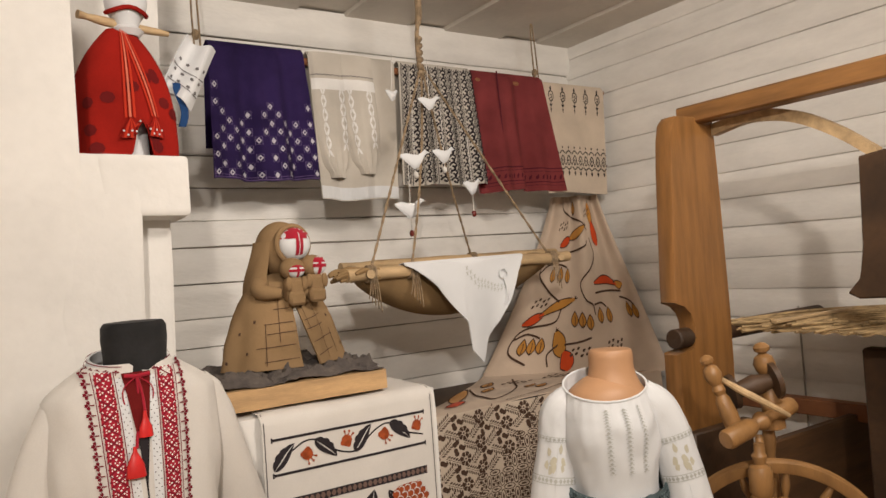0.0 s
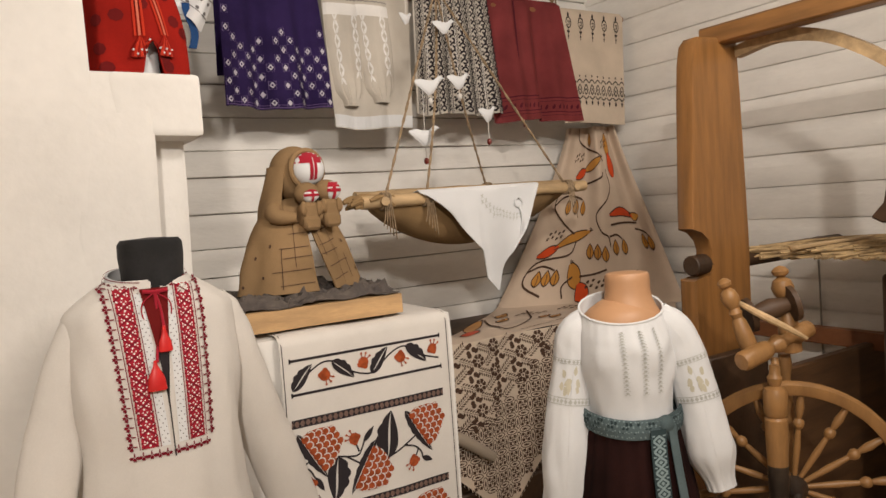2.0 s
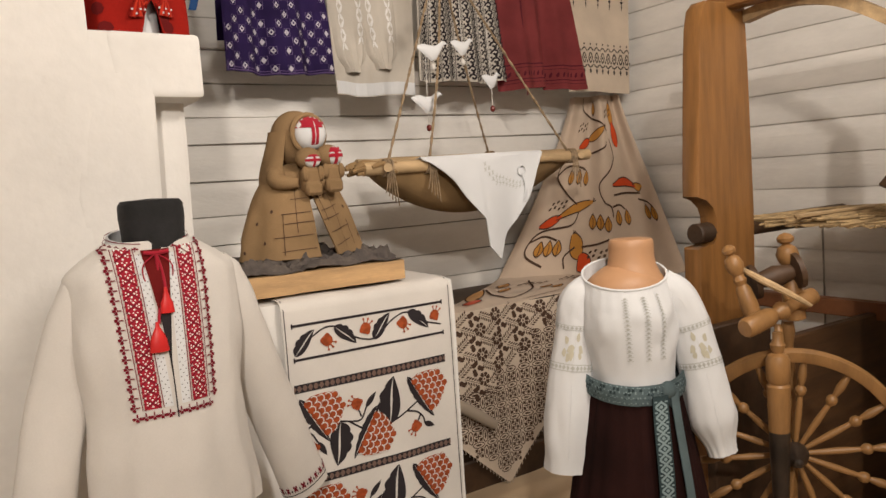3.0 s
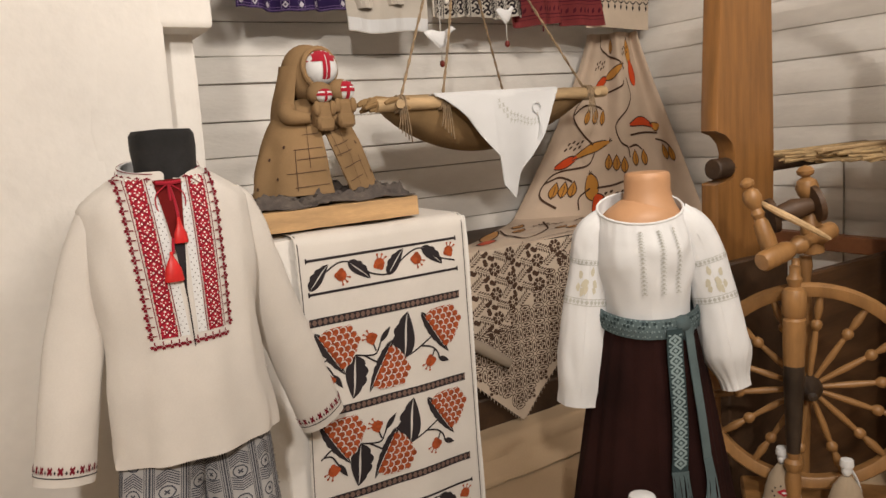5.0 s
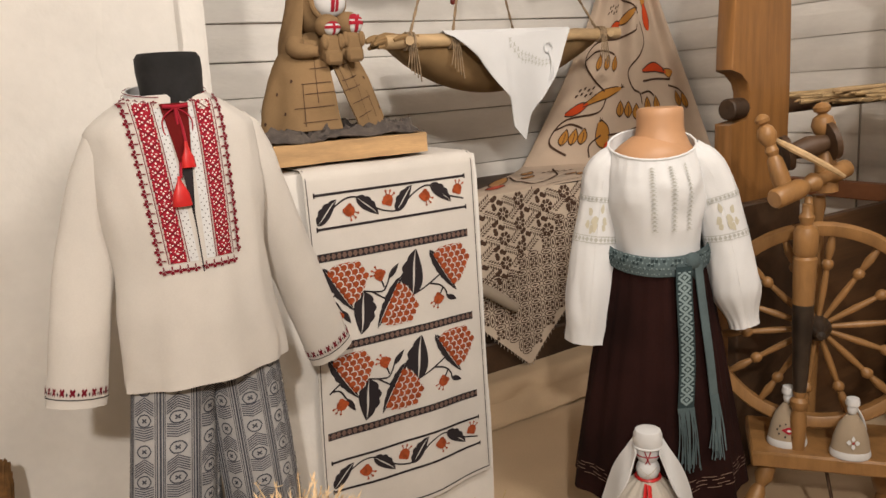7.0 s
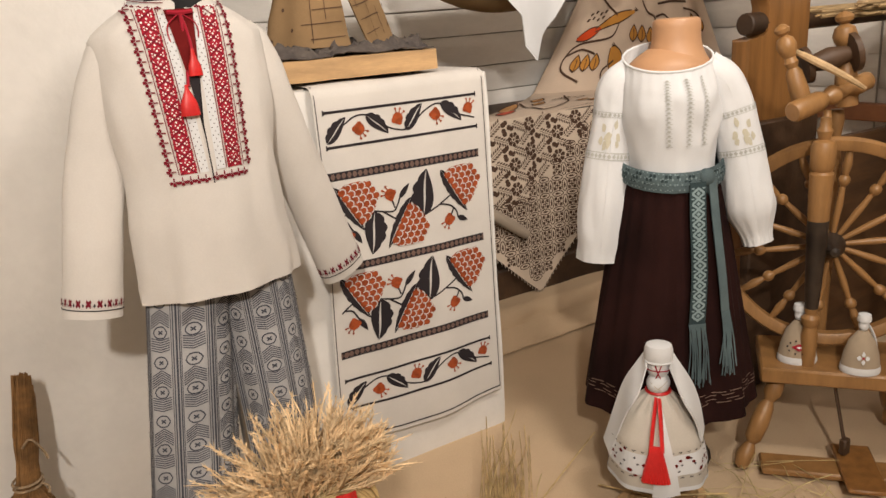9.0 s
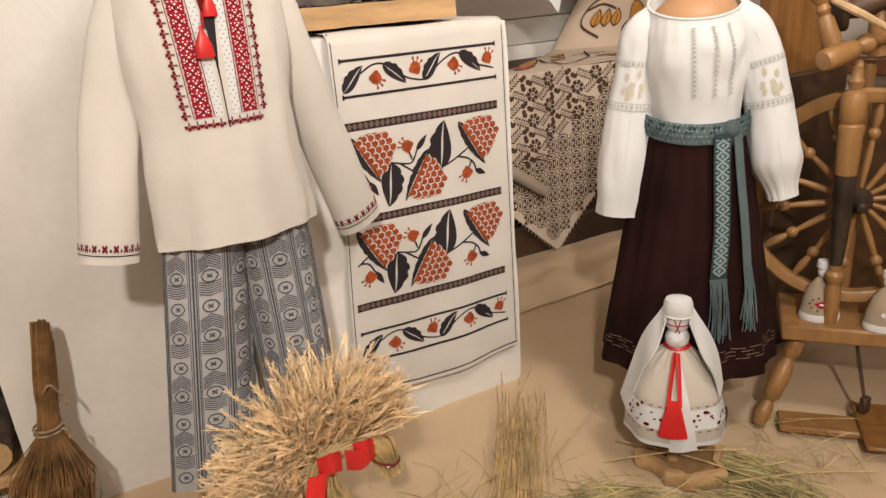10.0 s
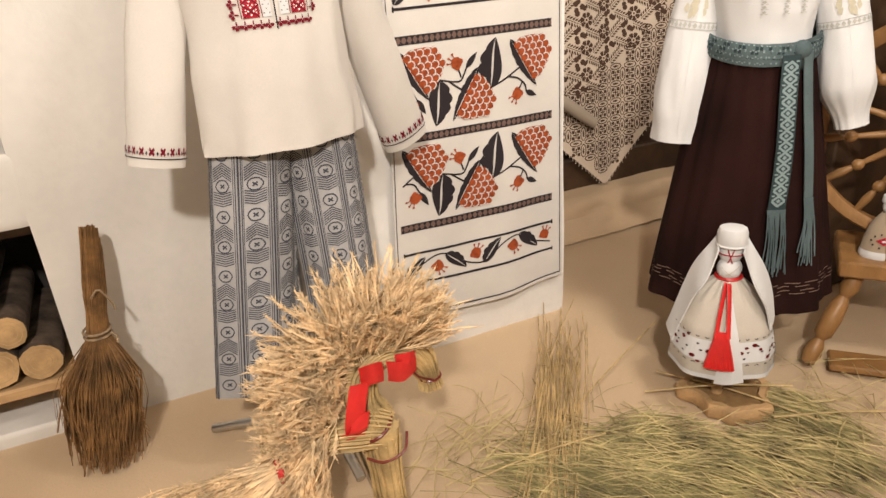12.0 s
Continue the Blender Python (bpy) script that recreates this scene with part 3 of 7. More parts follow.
def skirt_half(sign):
    def f(u, v):
        first = 0.36 * (1 - v) if sign > 0 else -0.07 * (1 - v)
        w = lerp(first, math.pi * 0.62, u) * sign
        r = 0.190 - 0.055 * v - 0.045 * v ** 3
        bell = 1 + 0.035 * math.sin(7 * w) * (1 - v) + 0.05 * noise.noise((3 * w, 4 * v, 1.5))
        return (DX + r * bell * math.sin(w), DY - 0.62 * r * bell * math.cos(w), 1.262 + 0.252 * v)
    return f


s.sheet(skirt_half(1), 18, 14, thick=0.006)
s.sheet(skirt_half(-1), 18, 14, thick=-0.006)
s.ball((DX, DY, 1.48), (0.088, 0.055, 0.06), 0, 18, 12)
# head: a stuffed ball in a hooded kerchief that falls over the shoulders
HX, HZ = DX + 0.036, 1.622
s.ball((HX, DY - 0.036, HZ), (0.053, 0.048, 0.052), 1, 20, 14)
s.ball((DX + 0.014, DY + 0.012, 1.612), (0.077, 0.070, 0.084), 0, 22, 14)


def kerchief(u, v):
    w = lerp(-0.84, 0.60, u) * math.pi
    r = lerp(0.102, 0.074, smooth01(v)) * (1 + 0.05 * math.sin(5 * w + 3 * v))
    return (DX + 0.012 - 0.018 * (1 - v) + r * math.sin(w + 0.12), DY + 0.012 + 0.74 * r * math.cos(w), lerp(1.478, 1.632, v))


s.sheet(kerchief, 30, 14, thick=0.006)
s.tube([(HX - 0.004 + 0.055 * math.cos(a), DY - 0.046 + 0.012 * math.cos(a), HZ + 0.056 * math.sin(a)) for a in [math.pi * 2 * i / 20 for i in range(21)]], 0.008, 8)
for sx in (-1, 1):
    s.tube(curve([(DX + sx * 0.065, DY - 0.02, 1.515), (DX + sx * 0.082, DY - 0.06, 1.487), (DX + sx * 0.03, DY - 0.095, 1.478)], 8), [0.024, 0.027, 0.028, 0.027, 0.025, 0.023, 0.021, 0.018, 0.014], 10)
for ox, oz, look_x in ((0.012, 0.0, 0.004), (0.076, 0.006, 0.010)):
    s.ball((DX + ox, DY - 0.078, 1.548 + oz), (0.039, 0.032, 0.033), 0, 14, 10)
    s.box((DX + ox - 0.030, DY - 0.112, 1.447 + oz), (DX + ox + 0.028, DY - 0.060, 1.522 + oz), b=0.012)
    s.box((DX + ox - 0.028, DY - 0.122, 1.440 + oz), (DX + ox + 0.024, DY - 0.095, 1.480 + oz), b=0.010)
    for sx in (-1, 1):
        s.ball((DX + ox + 0.024 * sx, DY - 0.108, 1.503 + oz), (0.012, 0.012, 0.022), 0, 8, 6)
s.ball((DX + 0.016, DY - 0.094, 1.541), (0.027, 0.024, 0.021), 1, 12, 9)
s.ball((DX + 0.086, DY - 0.090, 1.553), (0.029, 0.026, 0.028), 1, 12, 9)


def face(c, r, bars, k=2):
    for x0, z0, x1, z1 in bars:
        def f(u, v):
            x, z = lerp(x0, x1, u), lerp(z0, z1, v)
            y = -math.sqrt(max(0.0, 1 - x * x - z * z)) * 1.02
            return (c[0] + r[0] * x, c[1] + r[1] * y, c[2] + r[2] * z)
        s.sheet(f, 5, 5, k)


face((HX, DY - 0.037, HZ), (0.053, 0.049, 0.052), ((-0.16, -0.97, 0.28, 0.97), (-0.88, 0.30, 0.95, 0.66), (-0.60, 0.55, 0.70, 0.97)))
face((HX, DY - 0.0385, HZ), (0.053, 0.049, 0.052), ((0.03, -0.9, 0.07, 0.95),), 1)
face((DX + 0.086, DY - 0.0905, 1.553), (0.029, 0.027, 0.028), ((-0.18, -0.9, 0.18, 0.9), (-0.9, -0.18, 0.9, 0.18), (-0.75, 0.35, 0.75, 0.9)))
face((DX + 0.016, DY - 0.0945, 1.541), (0.027, 0.025, 0.021), ((-0.14, -0.9, 0.14, 0.9), (-0.9, -0.15, 0.9, 0.22), (-0.7, 0.5, 0.7, 0.9)))
lines = []
for sgn in (1, -1):
    f = skirt_half(sgn)
    for u0, v0, v1 in ((0.16, 0.30, 0.85), (0.28, 0.05, 0.52)) if sgn < 0 else ((0.05, 0.40, 0.88), (0.20, 0.06, 0.75), (0.34, 0.10, 0.40)):
        lines.append((f, [q for i in range(6) for q in bar(u0, lerp(v0, v1, i / 6), u0 + 0.006, lerp(v0, v1, (i + 1) / 6))], sgn))
    for v, a, b in ((0.10, 0.02, 0.30), (0.26, 0.03, 0.36), (0.41, 0.0, 0.27), (0.52, 0.02, 0.30), (0.68, 0.03, 0.22), (0.80, 0.06, 0.20)):
        lines.append((f, [[(p, v + k * (p - a)), (q, v + k * (q - a)), (q, v + 0.008 + k * (q - a)), (p, v + 0.008 + k * (p - a))] for k in ((0.22 if sgn > 0 else -0.05),) for p, q in [(lerp(a, b, i / 4), lerp(a, b, (i + 1) / 4)) for i in range(4)]], sgn))
    dots = []
    for u, v in ((0.45, 0.2), (0.6, 0.42), (0.7, 0.1), (0.4, 0.55), (0.85, 0.25)):
        dots += disc(u, v, 0.016, 6, 0.022)
    lines.append((f, dots, sgn))
for f, polys, sgn in lines:
    s.decor(polys, f, 3, 0.0025 * sgn)
one("rag_doll", s, [BURLAP, LINENW, REDTHREAD, BROWNTHREAD], "large burlap rag doll holding two small ones, red cross faces", "doll", smooth=True)

# ---- the pole under the ceiling with its five pieces of clothing ----
PY = 3.42
pole = thing("hanging_pole", "round orange-brown wooden pole slung from the ceiling on cords", "pole", (0.75, PY, 2.44))
pole.location = (0, 0, 0)
part("rod", Shape().tube([(0.72, PY, 2.437), (1.9, PY, 2.432), (2.985, PY, 2.425)], 0.017, 12), REDWOOD, pole)
for x in (0.745, 2.495):
    s = Shape()
    for o in (-0.012, 0.012):
        s.tube(curve([(x + o * 0.4, PY, CZ), (x + o, PY - 0.004, 2.62), (x + o, PY - 0.018, 2.43)], 8), 0.004, 6)
    s.ball((x, PY, 2.50), (0.016, 0.014, 0.022), 0, 8, 6)
    part("cord", s, ROPE, pole)


def hung(x0t, x1t, x0b, x1b, zt, zb, folds, amp, seed, y=PY - 0.031):
    """The front of a cloth folded over the pole: v runs from the hem up over the pole."""
    def f(u, v):
        fall = 1 - max(0.0, min(1.0, v))
        x = lerp(lerp(x0t, x0b, fall), lerp(x1t, x1b, fall), u)
        z = lerp(zb, zt - 0.012, min(v, 1.0))
        w = math.sin(folds * math.pi * u + seed) + 0.5 * math.sin(2.3 * folds * math.pi * u + 2 * seed)
        d = amp * w * (0.25 + 0.75 * fall) + 0.010 * fall
        z += 0.006 * math.sin(folds * 2 * u + seed) * fall
        yy = y - d
        if v > 1.0:
            a = (v - 1.0) / 0.06 * math.pi
            yy, z = y + 0.030 * (1 - math.cos(min(a, math.pi))), zt - 0.012 + 0.016 * math.sin(min(a, math.pi))
        return (x, yy, z)
    return f


def cloth_on_pole(name, label, cat, f, material, nu=44, nv=24, k=1.06):
    t = thing(name, label, cat, group="clothes on the pole")
    part("front", Shape().sheet(f, nu, nv + 4, thick=0.003, v=(0, k)), material, t)

    def back(u, v):
        a, b = Vector(f(1 - u, 0.25 + 0.75 * v)), 0
        return (a.x, PY + 0.026 + 0.006 * math.sin(9 * u), a.z - 0.004)
    part("back", Shape().sheet(back, 16, 8, thick=0.003), material, t)
    return t


# purple skirt with white woven lozenges
f = hung(0.779, 1.180, 0.762, 1.228, 2.478, 1.918, 4, 0.030, 0.6)
t = cloth_on_pole("purple_skirt", "deep purple woollen skirt with small white woven lozenges", "skirt", f, PURPLE)
rng = random.Random(5)
w, g, core = [], [], []
for j in range(12):
    for i in range(15):
        u, v = 0.04 + i * 0.066, 0.045 + j * 0.064
        top = 0.44 + 0.30 * abs(((u * 2.0) % 1.0) - 0.5) * 2 * (0.9 if i % 3 else 1.0)
        if v > top or (i + j) % 2 or (rng.random() < 0.12):
            continue
        w += disc(u, v, 0.021, 4, 0.024)
        core += disc(u, v, 0.009, 4, 0.011)
        for q in (0.027,):
            g += bar(u - q, v - 0.029, u + q, v - 0.0275) + bar(u - q, v + 0.0275, u + q, v + 0.029) + bar(u - q, v - 0.029, u - q + 0.0025, v + 0.029) + bar(u + q - 0.0025, v - 0.029, u + q, v + 0.029)
part("lozenge_weave", Shape().decor(w, f, off=0.0025), weave("lilac_white_thread", (0.56, 0.53, 0.60), 1200), t, "white woven lozenges", False)
part("lozenge_core", Shape().decor(core, f, off=0.0032), PURPLE, t, "", False)
part("frame_weave", Shape().decor(g, f, off=0.0022), weave("lilac_thread", (0.26, 0.19, 0.36), 1200), t, "", False)
part("hem_band", Shape().decor(bar(0.01, 0.008, 0.99, 0.014, 30) + bar(0.01, 0.028, 0.99, 0.032, 30), f, off=0.0018), weave("lilac_hem", (0.16, 0.10, 0.24), 1200), t, "", False)

# grey linen blouse: body behind, two gathered sleeves in front
f = hung(1.20, 1.622, 1.222, 1.59, 2.475, 1.836, 4, 0.008, 1.7)
t = cloth_on_pole("linen_blouse", "pale grey linen blouse with white star embroidery", "blouse", f, LINENG)
part("hem_band", Shape().decor(bar(0.0, 0.005, 1.0, 0.09, 24), f, off=0.002), LINENW, t, "", False)
for x0, x1, b0, b1, zb in ((1.205, 1.37, 1.245, 1.36, 1.928), (1.325, 1.50, 1.385, 1.51, 1.945)):
    def sleeve(u, v, x0=x0, x1=x1, b0=b0, b1=b1, zb=zb):
        fall = 1 - v
        pinch = 1 - 0.42 * smooth01((0.12 - v) / 0.10)
        mid = lerp((x0 + x1) / 2, (b0 + b1) / 2, fall)
        half = lerp(x1 - x0, b1 - b0, fall) / 2 * pinch * (1 + 0.35 * math.sin(math.pi * min(1, fall * 1.05)) * fall)
        w = lerp(-math.pi / 2, math.pi / 2, u)
        return (mid + half * math.sin(w) * (1 + 0.03 * math.sin(11 * w)), PY - 0.035 - 0.04 * math.cos(w) * (0.4 + 0.6 * fall) - 0.004 * math.sin(13 * w) * fall, lerp(zb, 2.47, v))
    part("sleeve", Shape().sheet(sleeve, 20, 24, thick=0.003), LINENG, t)
    st = []
    for i in range(5):
        for j in range(2):
            u, v = 0.32 + 0.36 * j, 0.22 + 0.11 * i + 0.05 * j
            for a in range(4):
                st += leaf(u, v, 0.085, 0.035, a * math.pi / 2 + math.pi / 4, 3)
    part("star_stitching", Shape().decor(st, sleeve, off=0.002), WHITETHREAD, t, "", False)
    part("white_band", Shape().decor(bar(0.02, 0.70, 0.98, 0.79, 12), sleeve, off=0.0018), WHITETHREAD, t, "", False)
    zig = [q for i in range(24) for q in stroke([(0.02 + i * 0.04, 0.815 + 0.008 * (i % 2)), (0.06 + i * 0.04, 0.815 + 0.008 * ((i + 1) % 2))], 0.006, 1)]
    part("dark_stitching", Shape().decor(zig, sleeve, off=0.002), GREYTHREAD, t, "", False)

# black and grey striped skirt with scrolls
f = hung(1.648, 2.052, 1.625, 2.108, 2.477, 1.902, 6, 0.017, 2.9)
t = cloth_on_pole("patterned_skirt", "grey linen skirt printed all over with black scrolls and stripes", "skirt", f, LINENG)
b = []
for i in range(10):
    u = 0.02 + i * 0.1
    for e in (0.0, 0.014):
        b += [q for j in range(10) for q in bar(u + e, 0.1 * j, u + e + 0.006, 0.1 * j + 0.1)]
    for j in range(15):
        v = 0.035 + j * 0.065
        b += stroke([(u + 0.03, v), (u + 0.06, v + 0.028), (u + 0.09, v + 0.01), (u + 0.07, v - 0.014), (u + 0.055, v + 0.002)], 0.017, 7)
        b += disc(u + 0.035, v + 0.034, 0.010, 6) + leaf(u + 0.065, v + 0.03, 0.03, 0.022, 1.0, 4)
        b += disc(u + 0.094, v + 0.032, 0.007, 5)
part("black_print", Shape().decor(b, f, off=0.0018), BLACKTHREAD, t, "black scrolls and stripes", False)

# maroon skirt
f = hung(2.062, 2.50, 2.066, 2.578, 2.472, 1.872, 3.3, 0.045, 4.1)
t = cloth_on_pole("maroon_skirt", "maroon woollen skirt with darker woven bands at the hem", "skirt", f, MAROON)
b = []
for v, h in ((0.05, 0.004), (0.075, 0.008), (0.17, 0.004), (0.195, 0.010)):
    b += bar(0.0, v, 1.0, v + h, 30)
for i in range(22):
    b += leaf(0.02 + i * 0.045, 0.10, 0.05, 0.02, 1.2, 4)
part("band_weave", Shape().decor(b, f, off=0.0018), weave("dark_maroon", (0.09, 0.014, 0.025), 1200), t, "", False)
s = Shape().tube(curve([(2.20, PY - 0.05, 2.47), (2.205, PY - 0.06, 2.2), (2.22, PY - 0.055, 1.84)], 10), 0.004, 6)
part("tie_cord", s, weave("maroon_cord", (0.11, 0.02, 0.03)), t)

# beige towel with dark embroidery
f = hung(2.524, 2.962, 2.496, 2.926, 2.450, 1.858, 2, 0.004, 0.4)
t = cloth_on_pole("embroidered_towel", "raw linen towel with dark embroidered rosettes and a border", "towel", f, BEIGE)
b = []
for i in range(5):
    u = 0.10 + i * 0.195
    b += stroke([(u - 0.035, 0.885), (u - 0.02, 0.935), (u + 0.03, 0.93), (u + 0.04, 0.87), (u, 0.845), (u - 0.03, 0.875)], 0.012, 12)
    b += stroke([(u - 0.012, 0.90), (u + 0.016, 0.905), (u + 0.012, 0.872), (u - 0.008, 0.878)], 0.01, 6)
    b += leaf(u, 0.94, 0.05, 0.03, math.pi / 2, 4) + leaf(u, 0.80, 0.03, 0.02, 0.8, 4) + leaf(u, 0.80, 0.03, 0.02, 2.3, 4) + disc(u, 0.77, 0.012, 6) + bar(u - 0.004, 0.74, u + 0.004, 0.84)
for i in range(10):
    u = 0.055 + i * 0.1
    b += stroke([(u - 0.03, 0.30), (u, 0.345), (u + 0.03, 0.30), (u, 0.255), (u - 0.03, 0.30)], 0.013, 10)
    b += stroke([(u - 0.045, 0.36), (u, 0.39), (u + 0.045, 0.36)], 0.012, 6) + stroke([(u - 0.045, 0.24), (u, 0.215), (u + 0.045, 0.24)], 0.012, 6)
    b += disc(u, 0.30, 0.012, 6) + disc(u, 0.42, 0.012, 5) + leaf(u, 0.205, 0.05, 0.03, -math.pi / 2, 4) + leaf(u + 0.05, 0.25, 0.035, 0.02, 1.57, 4)
part("dark_embroidery", Shape().decor(b, f, off=0.0016), BLACKTHREAD, t, "dark embroidered border", False)

# ---- hanging cradle with its ropes, the white cloth and the clay birds ----
cradle = thing("hanging_cradle", "hanging cradle of peeled poles with a burlap sling on ropes", "cradle")
A, B = Vector((1.02, 2.78, 1.512)), Vector((2.15, 2.90, 1.527))      # near pole
C, D = Vector((1.20, 3.20, 1.540)), Vector((2.42, 3.28, 1.548))      # far pole
TOP = Vector((1.515, 2.99, 2.335))


def pole_path(a, b, n=14, amp=0.006, seed=0.0):
    return [a.lerp(b, i / n) + Vector((0, amp * noise.noise((i * 0.6, seed, 0)), amp * noise.noise((0, i * 0.6, seed)))) for i in range(n + 1)]


for a, b, q in ((A, B, 1.0), (C, D, 2.0)):
    part("long_pole", Shape().tube(pole_path(a, b, seed=q), 0.023, 12), RAW, cradle, "peeled pale pole")
for a, b in ((A.lerp(B, 0.07), C.lerp(D, 0.04)), (A.lerp(B, 0.93), C.lerp(D, 0.86))):
    part("short_pole", Shape().tube(pole_path(a + Vector((0, -0.04, 0.0)), b + Vector((0, 0.04, 0)), 8), 0.015, 10), RAW, cradle)
s = Shape()
for i in range(16):
    rng = random.Random(i)
    o = Vector((rng.uniform(-0.07, 0.03), rng.uniform(-0.02, 0.02), rng.uniform(-0.022, 0.014)))
    s.tube(curve([A + o, A + o + Vector((0.05, 0.01, 0.012)), A + Vector((0.13, 0.0, rng.uniform(-0.02, 0.02)))], 5), [0.006, 0.009, 0.010, 0.009, 0.007, 0.005], 6)
tagged(part("gathered_end", s, BURLAPDARK, cradle, "burlap gathered and tied round the pole end"), kind="stuff")


def sling(u, v):
    """From the near pole down and up to the far one; deepest a third along."""
    lo = A.lerp(B, 0.005 + 0.915 * u)
    hi = C.lerp(D, 0.0 + 0.91 * u)
    p = lo.lerp(hi, v)
    sag = 0.195 * math.sin(math.pi * max(0.0, min(1, u)) ** 0.85) ** 0.85
    p.z += -sag * (math.sin(math.pi * v) ** 0.55) - 0.01
    p.y -= 0.03 * math.sin(math.pi * v)
    return p


part("sling", Shape().sheet(sling, 30, 18, thick=-0.004), BURLAPDARK, cradle, "brown burlap sling")
for p, bend in ((A.lerp(B, 0.085), 0.0), (A.lerp(B, 0.245), 0.02), (C.lerp(D, 0.56), -0.01), (A.lerp(B, 0.905) + Vector((0, 0.0, 0.0)), 0.0)):
    s = Shape()
    for o in (0.0, 1.57, 3.14):
        path = []
        for i in range(41):
            q = p.lerp(TOP, i / 40)
            q += Vector((0.0028 * math.cos(i * 1.3 + o * 2), 0.0028 * math.sin(i * 1.3 + o * 2), 0)) + Vector((bend * math.sin(math.pi * i / 40), 0, 0))
            path.append(q)
        s.tube(path, 0.0032, 5)
    part("rope", s, ROPE, cradle)
    s = Shape()
    for j in range(3):
        s.tube([p + Vector((0.012 * (j - 1) + 0.003 * math.sin(a), 0.027 * math.cos(a), 0.027 * math.sin(a))) for a in [2 * math.pi * i / 12 for i in range(13)]], 0.005, 6)
    for j in range(5):
        s.tube(curve([p + Vector((0.01 * (j - 2) * 0.5, -0.028, 0)), p + Vector((0.008 * (j - 2), -0.032, -0.05)), p + Vector((0.012 * (j - 2), -0.03, -0.085 - 0.012 * j))], 5), 0.0022, 5)
    part("knot", s, ROPE, cradle)
s = Shape()
s.tube(curve([(1.505, 2.99, 2.32), (1.500, 2.985, 2.45), (1.520, 2.99, 2.56), (1.505, 2.985, 2.70), (1.50, 2.99, CZ)], 18), [0.009] * 7 + [0.014] * 12, 8)
for i in range(6):
    s.ball((1.507, 2.985, 2.30 + 0.028 * i), (0.016, 0.016, 0.014), 0, 8, 5)
part("hanging_rope", s, ROPE, cradle, "twisted cord up to the ceiling hook")


def drape(u, v):
    """White cloth folded over the near pole; its corner hangs low."""
    p = A.lerp(B, lerp(0.205, 0.735, u)) + Vector((0, -0.028, 0.022))
    edge = ((0.0, 0.012), (0.2, 0.09), (0.44, 0.235), (0.455, 0.34), (0.56, 0.40), (0.63, 0.305), (0.75, 0.25), (0.86, 0.17), (1.0, 0.02))
    for (a, p0), (b, p1) in zip(edge, edge[1:]):
        if a <= u <= b or b == 1.0:
            low = lerp(p0, p1, (u - a) / (b - a))
            break
    if v < 0:
        a = -v / 0.06 * math.pi
        p += Vector((0, 0.028 * (1 - math.cos(a)), 0.010 * math.sin(a)))
        return p
    p += Vector((0.05 * v * (0.5 - u), -0.016 * v - 0.010 * v * math.sin(16 * u), -low * v))
    return p


cl = thing("white_cloth", "white embroidered linen cloth draped over the cradle pole", "cloth")
part("drape", Shape().sheet(drape, 48, 26, thick=-0.003, v=(-0.06, 1)), LINENW, cl)
st = []
for row in (0.16, 0.22):
    for i in range(12):
        u, v = 0.48 + 0.030 * i, row - 0.07 + 0.040 * i
        st += [q for a in (0.6, 2.2) for q in stroke([(u - 0.012 * math.cos(a), v - 0.03 * math.sin(a)), (u + 0.012 * math.cos(a), v + 0.03 * math.sin(a))], 0.006, 1)]
part("drawn_stitching", Shape().decor(st, drape, off=-0.002), SILVERTHREAD, cl, "grey drawn-thread stitching", False)
s = Shape()
for k in range(3):
    e = Vector(drape(0.79, 0.35)) + Vector((0.004 * k, -0.01, 0))
    s.tube(curve([e, e + Vector((0.008, -0.006, -0.05)), e + Vector((-0.004 + 0.006 * k, -0.004, -0.11))], 6), 0.003, 5)
s.tube(curve([Vector(drape(0.79, 0.3)) + Vector((0.02 * math.cos(a), -0.01, 0.02 * math.sin(a))) for a in (0, 1.3, 2.6, 3.9, 5.2, 6.2)], 12), 0.003, 5)
part("tie", s, LINENW, cl)

mobile = thing("bird_mobile", "mobile of small white cloth birds with beads on threads", "mobile")


def bird(p, size, turn, bead=True, drop=0.05):
    m = Matrix.Translation(p) @ Matrix.Rotation(turn, 4, "Z") @ Matrix.Scale(size, 4)
    s = Shape()
    out = [(-1.0, 0.22, 0.05), (-0.55, 0.10, 0.28), (-0.1, -0.12, 0.42), (0.25, -0.05, 0.36), (0.5, 0.22, 0.24), (0.68, 0.42, 0.17), (0.82, 0.46, 0.09), (1.0, 0.42, 0.01)]
    n = 8
    pts = [m @ Vector((x, 0.45 * r * math.cos(2 * math.pi * a / n), z + r * math.sin(2 * math.pi * a / n))) for x, z, r in out for a in range(n)]
    s.add(pts, [(n * i + a, n * i + (a + 1) % n, n * i + n + (a + 1) % n, n * i + n + a) for i in range(len(out) - 1) for a in range(n)])
    b = part("bird", s, LINENW, mobile)
    t = Shape()
    top = Vector(p)
    t.tube([top + Vector((0, 0, 0.2 * size)), Vector((lerp(top.x, TOP.x, 0.05), lerp(top.y, TOP.y, 0.05), min(TOP.z, top.z + 0.20)))], 0.0014, 5)
    if bead:
        t.tube([top, top + Vector((0, 0, -drop))], 0.0014, 5)
    part("thread", t, LINEN, mobile)
    if bead:
        part("bead", Shape().ball(top + Vector((0, 0, -drop - 0.008)), (0.010, 0.010, 0.013), 0, 10, 7), BEAD if drop > 0.06 else LINEN, mobile)


